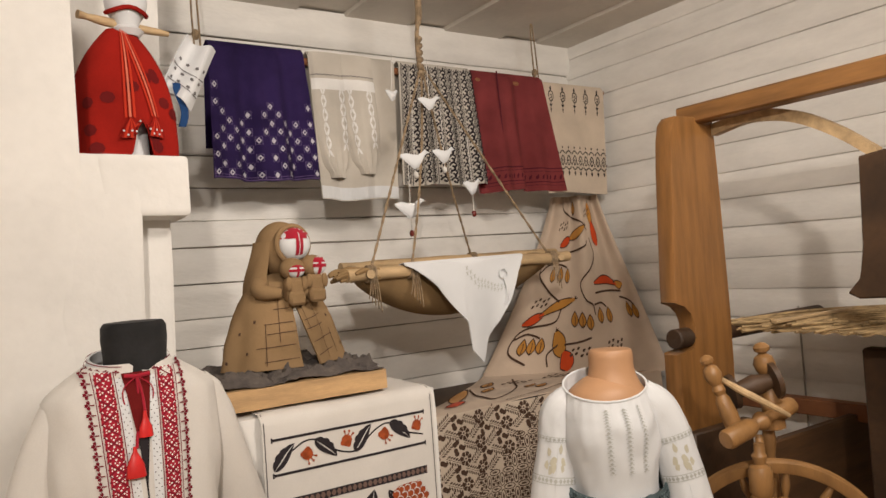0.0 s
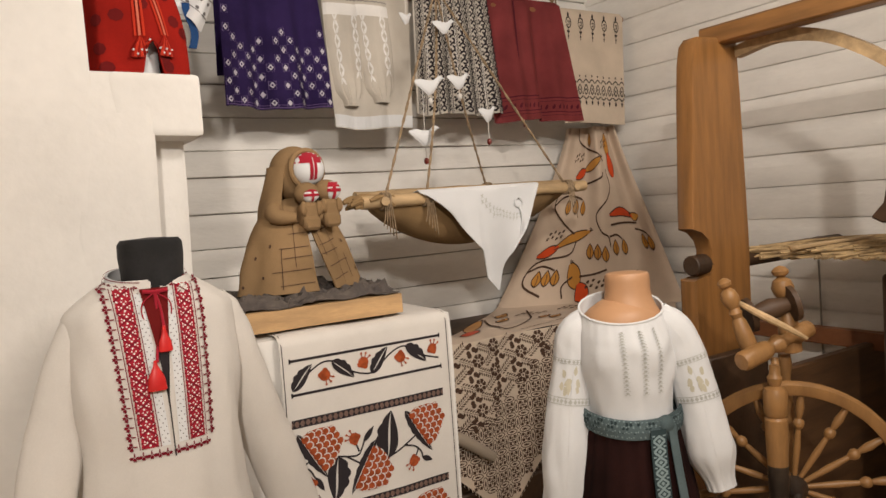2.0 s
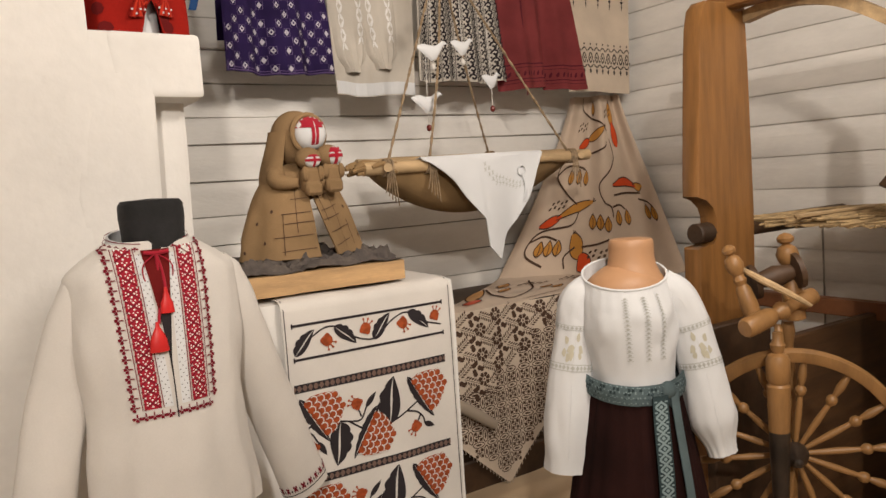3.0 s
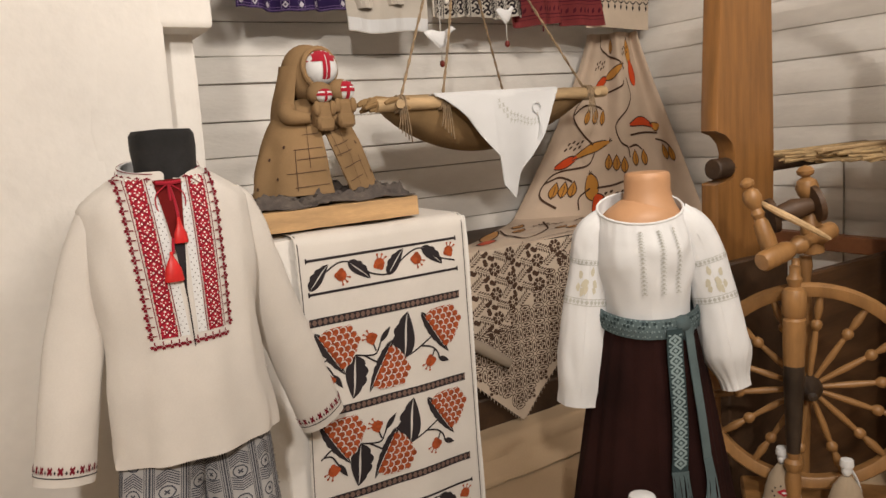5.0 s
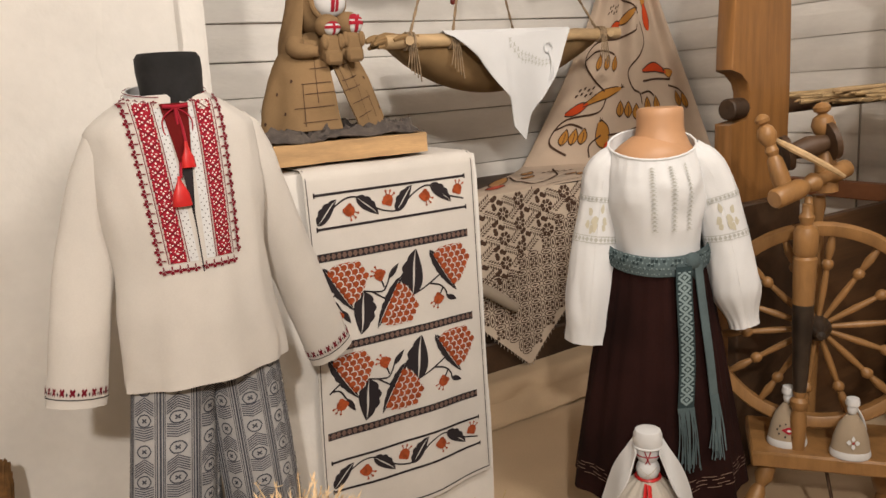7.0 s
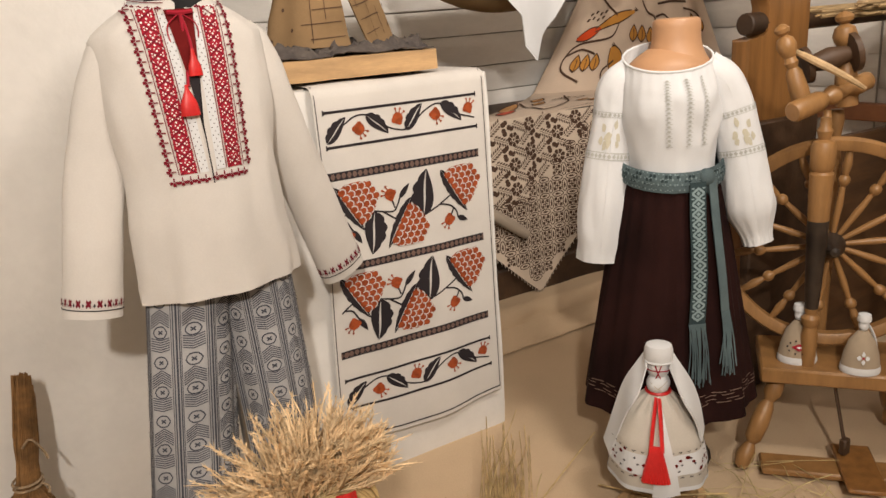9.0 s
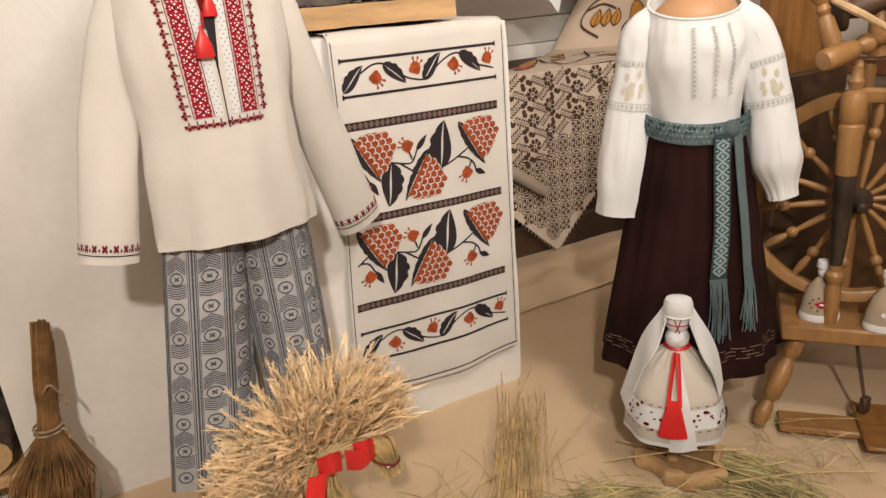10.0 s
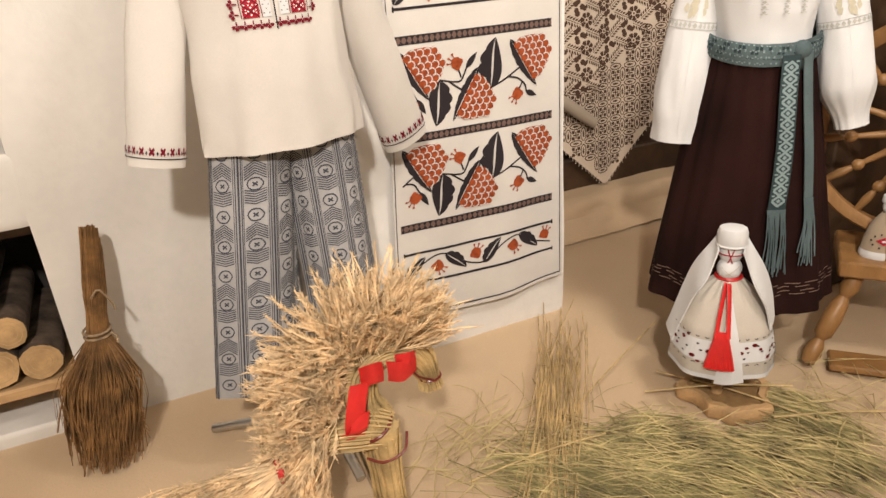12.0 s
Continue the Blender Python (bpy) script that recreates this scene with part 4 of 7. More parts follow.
for x, z, q, a, bd, dr in ((1.483, 2.161, 0.055, 0.1, False, 0), (1.400, 1.936, 0.068, 0.0, True, 0.05), (1.535, 1.957, 0.062, 0.2, True, 0.05), (1.318, 2.18, 0.045, 0.5, False, 0), (1.662, 1.832, 0.062, 0.35, True, 0.10), (1.365, 1.748, 0.072, 0.1, True, 0.085)):
    bird((x, 2.90, z), q, a, bd, dr)

# ---- the corner: chest, printed cloths ----
chest = thing("chest", "old dark wooden chest standing on a low cloth-covered step", "chest")
part("body", Shape().box((1.20, 3.10, 0.13), (2.86, 3.66, 0.87), b=0.008), DARKOAK, chest)
part("lid", Shape().box((1.18, 3.07, 0.87), (2.88, 3.675, 0.90), b=0.008), DARKOAK, chest)
part("base_rail", Shape().box((1.19, 3.06, 0.13), (2.87, 3.10, 0.27), b=0.008), DARKOAK, chest)
s = Shape()


def step_f(u, v):
    x = lerp(1.14, 2.95, u)
    if v < 0.5:
        y, z = 3.70 - 0.72 * v / 0.5, 0.132
    else:
        a = (v - 0.5) / 0.5
        y, z = 2.98 - 0.05 * math.sin(min(1.0, 2 * a) * math.pi / 2) - 0.16 * max(0.0, a - 0.5), 0.132 * (1 - smooth01(a)) + 0.002
    crease = abs(noise.noise((x * 5, y * 3 + z * 9, 1.3))) * 0.030 + 0.012 * noise.noise((x * 11, z * 17, 4))
    return (x, y + 0.012 * math.sin(7 * u + 4 * v) - (crease if v > 0.42 else 0), z + 0.35 * crease * (1 if 0.1 < v < 0.8 else 0))


one("low_step", s.sheet(step_f, 90, 40, thick=0.004), FLOORCLOTH, "low step under the chest, draped in tan cloth", "platform")


def bird_f(u, v):
    """Printed cloth: v = 1 at the peak in the corner, 0 at the front edge of the chest; it falls, then lies on the lid."""
    if v > 0.38:
        t = (v - 0.38) / 0.62                       # 0 at the lid, 1 at the peak
        s1 = (1 - t) ** 1.25
        left = Vector((2.735 - 0.56 * s1, 3.655, 0))
        right = Vector((2.945 + 0.03 * math.sin(math.pi * t) , 3.50 - 0.42 * s1, 0))
        mid = Vector((lerp(2.84, 2.66, s1), lerp(3.52, 3.24, s1), 0))
        p = left * (1 - u) ** 2 + mid * 2 * u * (1 - u) + right * u ** 2
        z = lerp(0.925, 1.86, t)
        w = (0.020 + 0.012 * t) * (math.sin(4.2 * math.pi * u + 0.5) + 0.4 * math.sin(9 * math.pi * u))
        p += Vector((-0.6 * w, -0.75 * w - 0.02, 0))
        return (p.x, p.y, z)
    a, b = Vector(bird_f(u, 0.3801)), 1 - v / 0.38
    end = Vector((lerp(1.40, 2.84, u), 3.055, 0.915))
    p = a.lerp(end, b)
    p.z = lerp(a.z, 0.913, min(1, b * 6)) + 0.006 * math.sin(12 * u + 9 * b) * b
    return p


t = thing("bird_cloth", "pinkish beige cloth printed with birds and vines, draped over the chest", "cloth")
part("sheet", Shape().sheet(bird_f, 56, 60, thick=0.004), BIRDCLOTH, t)


def lap_f(u, v):
    x = lerp(2.10, 2.86, u)
    return (x, 3.05 - 0.03 * (1 - v) - 0.012 * math.sin(14 * u), lerp(0.45 + 0.15 * u, 0.912, v))


part("front_fall", Shape().sheet(lap_f, 30, 12, thick=0.004), BIRDCLOTH, t)


def finer(poly):
    """A shape cut into a fan of small pieces about its middle line, to follow the folds."""
    n = len(poly)
    h = n // 2
    top, low = poly[:h], poly[h:][::-1]
    out = []
    for i in range(h - 1):
        for k in range(4):
            a, b = k / 4, (k + 1) / 4
            mixp = lambda p, q, t: (lerp(p[0], q[0], t), lerp(p[1], q[1], t))
            out.append([mixp(low[i], top[i], a), mixp(low[i + 1], top[i + 1], a), mixp(low[i + 1], top[i + 1], b), mixp(low[i], top[i], b)])
    return out


vines, ochres, scarlets = [], [], []


def figure(pts, w, to):
    """A tapered printed shape along a line, with a dark outline."""
    quads = stroke(pts, w, 12, True)
    for q in quads:
        mid = [((a[0] + b[0]) / 2, (a[1] + b[1]) / 2) for a, b in ((q[0], q[3]), (q[1], q[2]))]
        to += [[q[0], q[1], mid[1], mid[0]], [mid[0], mid[1], q[2], q[3]]]
    for k in (0, 3):
        vines.extend(stroke([q[k] for q in quads], 0.0042, 14))


for tail, body, w in ((((0.09, 0.545), (0.15, 0.56), (0.21, 0.575)), ((0.18, 0.57), (0.27, 0.598), (0.34, 0.61), (0.42, 0.622)), 0.034),
                      (((0.25, 0.815), (0.31, 0.83), (0.37, 0.84)), ((0.35, 0.84), (0.45, 0.858), (0.56, 0.885)), 0.034),
                      (((0.355, 0.445), (0.38, 0.41), (0.39, 0.385)), ((0.30, 0.515), (0.33, 0.47), (0.36, 0.43)), 0.072),
                      (((0.685, 0.90), (0.69, 0.85), (0.70, 0.81)), ((0.68, 0.97), (0.68, 0.93), (0.685, 0.88)), 0.080),
                      (((0.58, 0.675), (0.70, 0.685), (0.81, 0.665)), ((0.78, 0.67), (0.83, 0.662), (0.88, 0.668)), 0.030),
                      (((0.07, 0.115), (0.09, 0.08), (0.10, 0.06)), ((0.012, 0.25), (0.03, 0.18), (0.075, 0.10)), 0.055),
                      (((0.62, 0.20), (0.68, 0.17), (0.74, 0.12)), ((0.52, 0.30), (0.58, 0.25), (0.65, 0.18)), 0.05)):
    figure(body, w, ochres)
    figure(tail, w * 1.05, scarlets)
    x, z = body[-1] if body[-1][1] > body[0][1] else body[0]
    for a in (0.3, 0.9, 1.5):
        vines += stroke([(x, z), (x + 0.022 * math.cos(a), z + 0.014 * math.sin(a))], 0.004, 2)
for u, v in ((0.22, 0.712), (0.285, 0.712), (0.35, 0.706), (0.13, 0.470), (0.178, 0.470), (0.226, 0.470), (0.42, 0.553), (0.47, 0.550), (0.52, 0.542), (0.60, 0.562), (0.67, 0.562), (0.42, 0.955), (0.86, 0.575), (0.91, 0.570), (0.07, 0.30), (0.11, 0.24), (0.30, 0.22), (0.36, 0.20), (0.80, 0.25), (0.86, 0.22)):
    ochres += finer(leaf(u, v - 0.027, 0.054, 0.046, 1.57, 6)[0])
    o = leaf(u, v - 0.027, 0.054, 0.046, 1.57, 6)[0]
    vines += stroke(o + [o[0]], 0.0045, 16) + stroke([(u, v - 0.027), (u + 0.004, v), (u, v + 0.012)], 0.004, 3)
for u, v in ((0.26, 0.885), (0.16, 0.612), (0.44, 0.44), (0.62, 0.93), (0.18, 0.30), (0.34, 0.34), (0.66, 0.46)):
    for i in range(8):
        vines += leaf(u - 0.05 + 0.030 * (i % 4) + 0.012 * (i // 4), v - 0.012 + 0.018 * (i // 4) + 0.006 * (i % 2), 0.022, 0.010, 0.4, 4)
for pts in (((0.56, 0.83), (0.53, 0.81), (0.37, 0.79), (0.15, 0.778), (0.10, 0.72), (0.20, 0.66), (0.30, 0.615)), ((0.32, 0.59), (0.28, 0.545), (0.12, 0.53), (0.07, 0.495), (0.075, 0.45), (0.17, 0.41)),
            ((0.60, 0.84), (0.63, 0.78), (0.58, 0.735), (0.47, 0.68), (0.50, 0.62), (0.55, 0.60), (0.56, 0.565)), ((0.10, 0.72), (0.15, 0.745), (0.22, 0.752), (0.30, 0.744), (0.34, 0.735)), ((0.07, 0.495), (0.13, 0.512), (0.18, 0.505), (0.215, 0.495)),
            ((0.28, 0.40), (0.27, 0.44), (0.32, 0.47)), ((0.36, 0.468), (0.44, 0.475), (0.52, 0.49)), ((0.23, 0.995), (0.25, 0.95), (0.36, 0.925), (0.52, 0.90), (0.58, 0.87)), ((0.56, 0.60), (0.62, 0.605), (0.66, 0.59)),
            ((0.58, 0.64), (0.70, 0.645), (0.84, 0.64)), ((0.80, 0.62), (0.88, 0.61), (0.92, 0.59)), ((0.03, 0.25), (0.12, 0.16), (0.22, 0.09), (0.26, 0.13), (0.24, 0.22), (0.15, 0.34)), ((0.3, 0.05), (0.4, 0.12), (0.46, 0.24), (0.40, 0.34)), ((0.55, 0.1), (0.68, 0.08), (0.82, 0.16), (0.88, 0.30))):
    vines += stroke(pts, 0.0072, 44)
part("vine_print", Shape().decor(vines, bird_f, off=0.0045), BROWNTHREAD, t, "dark brown printed vines", False)
part("bird_print", Shape().decor(ochres, bird_f, off=0.0030), OCHRE, t, "ochre printed birds and buds", False)
part("tail_print", Shape().decor(scarlets, bird_f, off=0.0036), SCARLET, t, "red printed tails", False)

# flower-printed kerchief over the chest's front, its corner hanging


def ker_f(u, v):
    """v = 1 along the lid, 0 at the lowest corner."""
    x = 1.20 + 0.98 * u
    low = 0.14 + 0.95 * abs(x - 1.735) ** 1.05 * (1.0 if x < 1.735 else 1.25)
    z = lerp(min(low, 0.86), 0.912, v)
    fold = 0.010 * math.sin(16 * u + 1) + 0.02 * max(0, 0.2 - abs(u - 0.35)) * v
    return (x, 3.052 - 0.030 * (1 - v) - fold, z)


t = thing("printed_kerchief", "beige kerchief printed with dark flowers and lattice, hanging over the chest", "kerchief")
part("sheet", Shape().sheet(ker_f, 50, 30, thick=0.003), BEIGE, t)


def ker_xz(x, z):
    """The kerchief's front at a place x, z."""
    u = (x - 1.20) / 0.98
    low = min(0.14 + 0.95 * abs(x - 1.735) ** 1.05 * (1.0 if x < 1.735 else 1.25), 0.86)
    return ker_f(u, (z - low) / (0.912 - low))


def inside(x, z, m=0.012):
    return 1.22 < x < 2.16 and z < 0.90 and z > min(0.14 + 0.95 * abs(x - 1.735) ** 1.05 * (1.0 if x < 1.735 else 1.25), 0.86) + m


b, fl = [], []
for j in range(12):
    for i in range(16):
        x, z = 1.240 + 0.060 * i + 0.030 * (j % 2), 0.880 - 0.052 * j
        border = z < 0.52 + 0.75 * (x - 1.60) if x > 1.6 else z < 0.52 - 0.25 * (x - 1.6)
        if border or not inside(x, z, 0.045):
            continue
        k = (i + 2 * j) % 4
        if k == 0:
            for a in range(7):
                w = a * 0.8976 + 0.3
                fl += [[(x + p * math.cos(w) - q * math.sin(w), z + p * math.sin(w) + q * math.cos(w)) for p, q in ((0.010, -0.004), (0.026, -0.010), (0.031, 0.0), (0.026, 0.010), (0.010, 0.004))]]
            fl += disc(x, z, 0.005, 6)
        elif k == 2:
            for dx, dz, a in ((-0.012, 0.016, 0.6), (0.016, -0.004, -0.5), (-0.014, -0.018, 1.9)):
                fl += disc(x + dx + 0.006 * math.cos(a), z + dz + 0.006 * math.sin(a), 0.0105, 8) + disc(x + dx - 0.007 * math.cos(a), z + dz - 0.007 * math.sin(a), 0.0115, 8)
        else:
            a = 0.7 if k == 1 else -0.4
            fl += stroke([(x - 0.036 * math.cos(a), z - 0.036 * math.sin(a)), (x + 0.036 * math.cos(a), z + 0.036 * math.sin(a))], 0.0022, 4)
            for q in range(6):
                d = -0.032 + 0.0125 * q
                for sg in (1, -1):
                    fl += leaf(x + d * math.cos(a) - 0.005 * sg * math.sin(a), z + d * math.sin(a) + 0.005 * sg * math.cos(a), 0.018, 0.0075, a + sg * 0.8, 4)
CELL = 0.070


def oval(x, z, a, r, w):
    return stroke([(x + r * math.cos(q) * math.cos(a) - w * math.sin(q) * math.sin(a), z + r * math.cos(q) * math.sin(a) + w * math.sin(q) * math.cos(a)) for q in [math.pi * i / 5 for i in range(11)]], 0.0042, 14)


for j in range(12):
    for i in range(15):
        x, z = 1.225 + CELL * i, 0.175 + CELL * j
        border = z < 0.52 + 0.75 * (x - 1.60) if x > 1.6 else z < 0.52 - 0.25 * (x - 1.6)
        if not border:
            continue
        for dx, dz, a in ((0.0, CELL / 2, 0.0), (CELL / 2, 0.0, 1.57)):
            if inside(x + dx, z + dz, 0.034):
                b += oval(x + dx, z + dz, a, 0.027, 0.012) + leaf(x + dx - 0.016 * math.cos(a), z + dz - 0.016 * math.sin(a), 0.032, 0.009, a, 6)
        if inside(x, z, 0.03):
            for q in range(4):
                w = q * math.pi / 2
                p = w + math.pi / 4
                b += stroke([(x, z), (x + 0.014 * math.cos(w), z + 0.014 * math.sin(w))], 0.005, 1)
                b += [[(x + 0.018 * math.cos(p) + r * math.cos(p + k), z + 0.018 * math.sin(p) + r * math.sin(p + k)) for r, k in ((0.0095, 0), (0.0095, 1.57), (0.0095, 3.14), (0.0095, 4.71))]]
part("flower_print", Shape().decor(fl, ker_xz, off=0.002), BROWNTHREAD, t, "dark printed flowers", False)
part("lattice_border", Shape().decor(b, ker_xz, off=0.002), BROWNTHREAD, t, "dark printed lattice border", False)
fr = []
for i in range(40):
    x = 1.42 + 0.0155 * i
    low = min(0.14 + 0.95 * abs(x - 1.735) ** 1.05 * (1.0 if x < 1.735 else 1.25), 0.86)
    if i == 0:
        frs = Shape()
    p = Vector(ker_f((x - 1.2) / 0.98, 0))
    frs.tube([p, p + Vector((0.003 * math.sin(i), 0, -0.014))], 0.0016, 4)
part("fringe", frs, BEIGE, t)
# the kerchief's turned-back roll
s = Shape().tube(curve([(1.38, 3.0, 0.60), (1.50, 2.985, 0.53), (1.64, 2.985, 0.43)], 8), [0.018, 0.022, 0.025, 0.026, 0.026, 0.026, 0.025, 0.024, 0.02], 10)
part("folded_edge", s, weave("grey_beige_lining", (0.36, 0.30, 0.235), 700), t)

# ---- the man's costume on a black mannequin ----
MX, MY = 0.212, 2.130
s = Shape()
s.lathe([(0.11, 0.84), (0.12, 0.95), (0.125, 1.15), (0.12, 1.24), (0.07, 1.335), (0.05, 1.37)], Matrix.Translation((MX, MY + 0.005, 0)), 28, 0, 0.52)
s.lathe([(0.060, 1.30), (0.0605, 1.39), (0.0635, 1.425), (0.0625, 1.450), (0.056, 1.459), (0.0, 1.462)], Matrix.Translation((MX + 0.007, MY - 0.010, 0)), 28, 0, 0.9)
s.lathe([(0.012, 0.0), (0.012, 0.85)], Matrix.Translation((MX, MY, 0)), 12, 1)
for x, y in ((-0.047, 2.318), (0.33, 2.36), (0.235, 1.94)):
    s.tube([(x, y, 0.014), (MX, MY, 0.10)], 0.012, 10, 1)
one("mannequin", s, [BLACKFELT, STEEL], "black velvet torso mannequin on a steel tube stand", "mannequin")


def half_width(t):
    hw = lerp(0.166, 0.154, smooth01(t / 0.45)) + 0.012 * smooth01((t - 0.4) / 0.3)
    return lerp(hw, 0.078, ((t - 0.89) / 0.11) ** 1.25) if t > 0.89 else hw


def torso(w, z):
    """w: angle from the front; z: height."""
    t = (z - 0.80) / 0.58
    hw = half_width(t)
    hd = 0.104 - 0.010 * smooth01((t - 0.2) / 0.5)
    if t > 0.84:
        hd = lerp(hd, 0.078, (t - 0.84) / 0.16)
    away = smooth01((abs(math.sin(w)) - 0.35) / 0.4)
    ripple = 0.006 * math.sin(5 * w + 1.3) * (1 - t) * (0.3 + 0.7 * away) + 0.005 * math.sin(9 * w) * (1 - t) ** 2 + (0.009 * noise.noise((3 * w, z * 6, 2)) + 0.005 * noise.noise((6 * w + 9 * z, z * 9, 5))) * (0.12 + 0.88 * away * (0.4 + 0.6 * (1 - t)))
    return Vector((MX + (hw + ripple) * math.sin(w), MY - 0.004 - (hd + ripple) * math.cos(w) + 0.02 * smooth01((t - 0.6) / 0.4), z + 0.010 * math.sin(2 * w + 0.5) * max(0, 0.15 - t)))


def front(x, z):
    """The shirt's front at a place x, z."""
    return torso(math.asin(max(-0.99, min(0.99, (x - MX) / half_width((z - 0.80) / 0.58)))), z)


shirt = thing("embroidered_shirt", "unbleached linen man's shirt with red cross-stitch embroidery, on the mannequin", "shirt")
s = Shape()


def body_f(u, v):
    z = lerp(0.80, 1.38, v)
    gap = 0.0
    if z > 1.10:
        gap = 0.007 * smooth01((z - 1.10) / 0.2)
    w = lerp(gap / 0.085, 2 * math.pi - gap / 0.085, u)
    return torso(w, z)


part("body", s.sheet(body_f, 72, 44, thick=0.003), LINEN, shirt)


def sleeve(points, r0, r1, cuff_r, seed):
    c = curve(points, 22)

    def f(u, v):
        i = min(int(v * 22), 21)
        p = c[i].lerp(c[i + 1], v * 22 - i)
        d = (c[i + 1] - c[i]).normalized()
        side = d.cross(Vector((0, 1, 0))).normalized()
        dep = side.cross(d)
        r = lerp(r0, r1, v) * lerp(0.72, 1.0, smooth01((v + 0.02) / 0.14))
        w = 2 * math.pi * u
        r *= 1 + 0.045 * math.sin(3 * w + seed + 6 * v) + 0.05 * noise.noise((2 * math.cos(w), 7 * v, seed)) + 0.035 * noise.noise((3 * math.cos(w) + 9 * v, 3 * math.sin(w), seed))
        return p + r * math.cos(w) * side + 0.55 * r * math.sin(w) * dep
    return f


cuffs = []
for pts, r0, r1, seed in ((((0.108, 2.135, 1.312), (0.060, 2.135, 1.21), (0.006, 2.13, 1.03), (-0.049, 2.11, 0.793)), 0.058, 0.055, 1.0),
                          (((0.322, 2.14, 1.318), (0.376, 2.16, 1.20), (0.452, 2.22, 0.99), (0.556, 2.30, 0.700)), 0.058, 0.060, 2.4)):
    f = sleeve(pts, r0, r1, 0.05, seed)
    sl = part("sleeve", Shape().sheet(f, 24, 30, thick=-0.003), LINEN, shirt)
    red, blk = [], []
    for i in range(18):
        u, v = i / 18, 0.957
        red += [q for a in (0.78, 2.36) for q in stroke([(u - 0.017 * math.cos(a), v - 0.012 * math.sin(a)), (u + 0.017 * math.cos(a), v + 0.012 * math.sin(a))], 0.009, 1)]
        blk += disc(u + 0.028, v + 0.004, 0.006, 4)
    blk += bar(0, 0.974, 1, 0.977, 24)
    part("cuff_stitching", Shape().decor(red, f, off=-0.0018, both=True), CRIMSON, sl, "red cross-stitched cuff", False)
    part("dark_stitching", Shape().decor(blk, f, off=-0.0018, both=True), BLACKTHREAD, sl, "", False)

# collar


def collar(u, v):
    w = lerp(0.32, 2 * math.pi - 0.32, u)
    r = 0.083 - 0.008 * v
    return (MX - 0.003 + r * math.sin(w), MY + 0.010 - 0.95 * r * math.cos(w), 1.366 + 0.024 * v - 0.014 * math.cos(w))


def trefoil(x, z, r, a, tall=1.0):
    """A three-leaved sprig on a short stem."""
    out = []
    for k in (-1.15, 0.0, 1.15):
        out += [[(x + p * math.cos(a + k) - q * math.sin(a + k), z + tall * (p * math.sin(a + k) + q * math.cos(a + k))) for p, q in ((0.1 * r, 0), (0.55 * r, -0.34 * r), (r, -0.22 * r), (0.86 * r, 0), (r, 0.22 * r), (0.55 * r, 0.34 * r))]]
    return out + [[(x - p * math.cos(a) - q * math.sin(a), z - tall * (p * math.sin(a) - q * math.cos(a))) for p, q in ((0, -0.14 * r), (0, 0.14 * r), (0.8 * r, 0.12 * r), (0.8 * r, -0.12 * r))][::-1]]


col = part("collar", Shape().sheet(collar, 40, 6, thick=0.004), LINENW, shirt)
red = []
for i in range(24):
    red += trefoil(0.022 + i * 0.0415, 0.42, 0.016, 1.57, 14.0)
red += bar(0.0, 0.86, 1.0, 0.93, 40)
part("collar_stitching", Shape().decor(red, collar, off=0.004), CRIMSON, col, "", False)


def red_band(x0t, x0b, w, zt, zb, outer):
    """Red cross-stitch in a lattice of dark crosses between two lines, with an outer row of sprigs."""
    red, dark, pale, n = [], [], [], 13
    h = (zt - zb) / n
    X = lambda t: lerp(x0t, x0b, t)
    for i in range(n):
        z, x = zt - (i + 0.5) * h, X((i + 0.5) / n) + w / 2
        a, c = w / 2, h / 2
        red += [[(x - a, z - c), (x + a, z - c), (x + a, z + c), (x - a, z + c)]]
        for sx in (1, -1):
            dark += stroke([(x - a * sx, z - c), (x + a * sx, z + c)], 0.0021, 1)
            dark += disc(x + sx * a * 0.96, z, 0.0022, 4)
        for p, q, m in ((0.0, 0.56, 0.0024), (0.0, -0.56, 0.0024), (0.34, 0.0, 0.0020), (-0.34, 0.0, 0.0020), (0.62, 0.22, 0.0017), (0.62, -0.22, 0.0017), (-0.62, 0.22, 0.0017), (-0.62, -0.22, 0.0017), (0.80, 0.90, 0.0026), (-0.80, 0.90, 0.0026), (0.25, 0.92, 0.0017), (-0.25, 0.92, 0.0017)):
            pale += disc(x + p * a, z + q * c, m, 4)
    for i in range(26):
        t0, t1 = i / 26, (i + 1) / 26
        for off, width in ((-0.0045, 0.0015), (w + 0.0030, 0.0015)):
            a0, a1 = X(t0) + off, X(t1) + off
            z0, z1 = lerp(zt, zb, t0), lerp(zt, zb, t1)
            dark.append([(a1, z1), (a1 + width, z1), (a0 + width, z0), (a0, z0)])
    m = 17
    for i in range(m):
        t = (i + 0.3) / m
        dark += trefoil(X(t) + (-0.0145 if outer < 0 else w + 0.0145), lerp(zt + 0.006, zb - 0.006, t), 0.0095, math.pi if outer < 0 else 0.0)
    for i in range(5):
        dark += trefoil(X(1) - 0.010 + i * (w + 0.028) / 4 - (0.004 if outer < 0 else 0.014), zb - 0.012, 0.0095, -1.57)
    return red, dark, pale


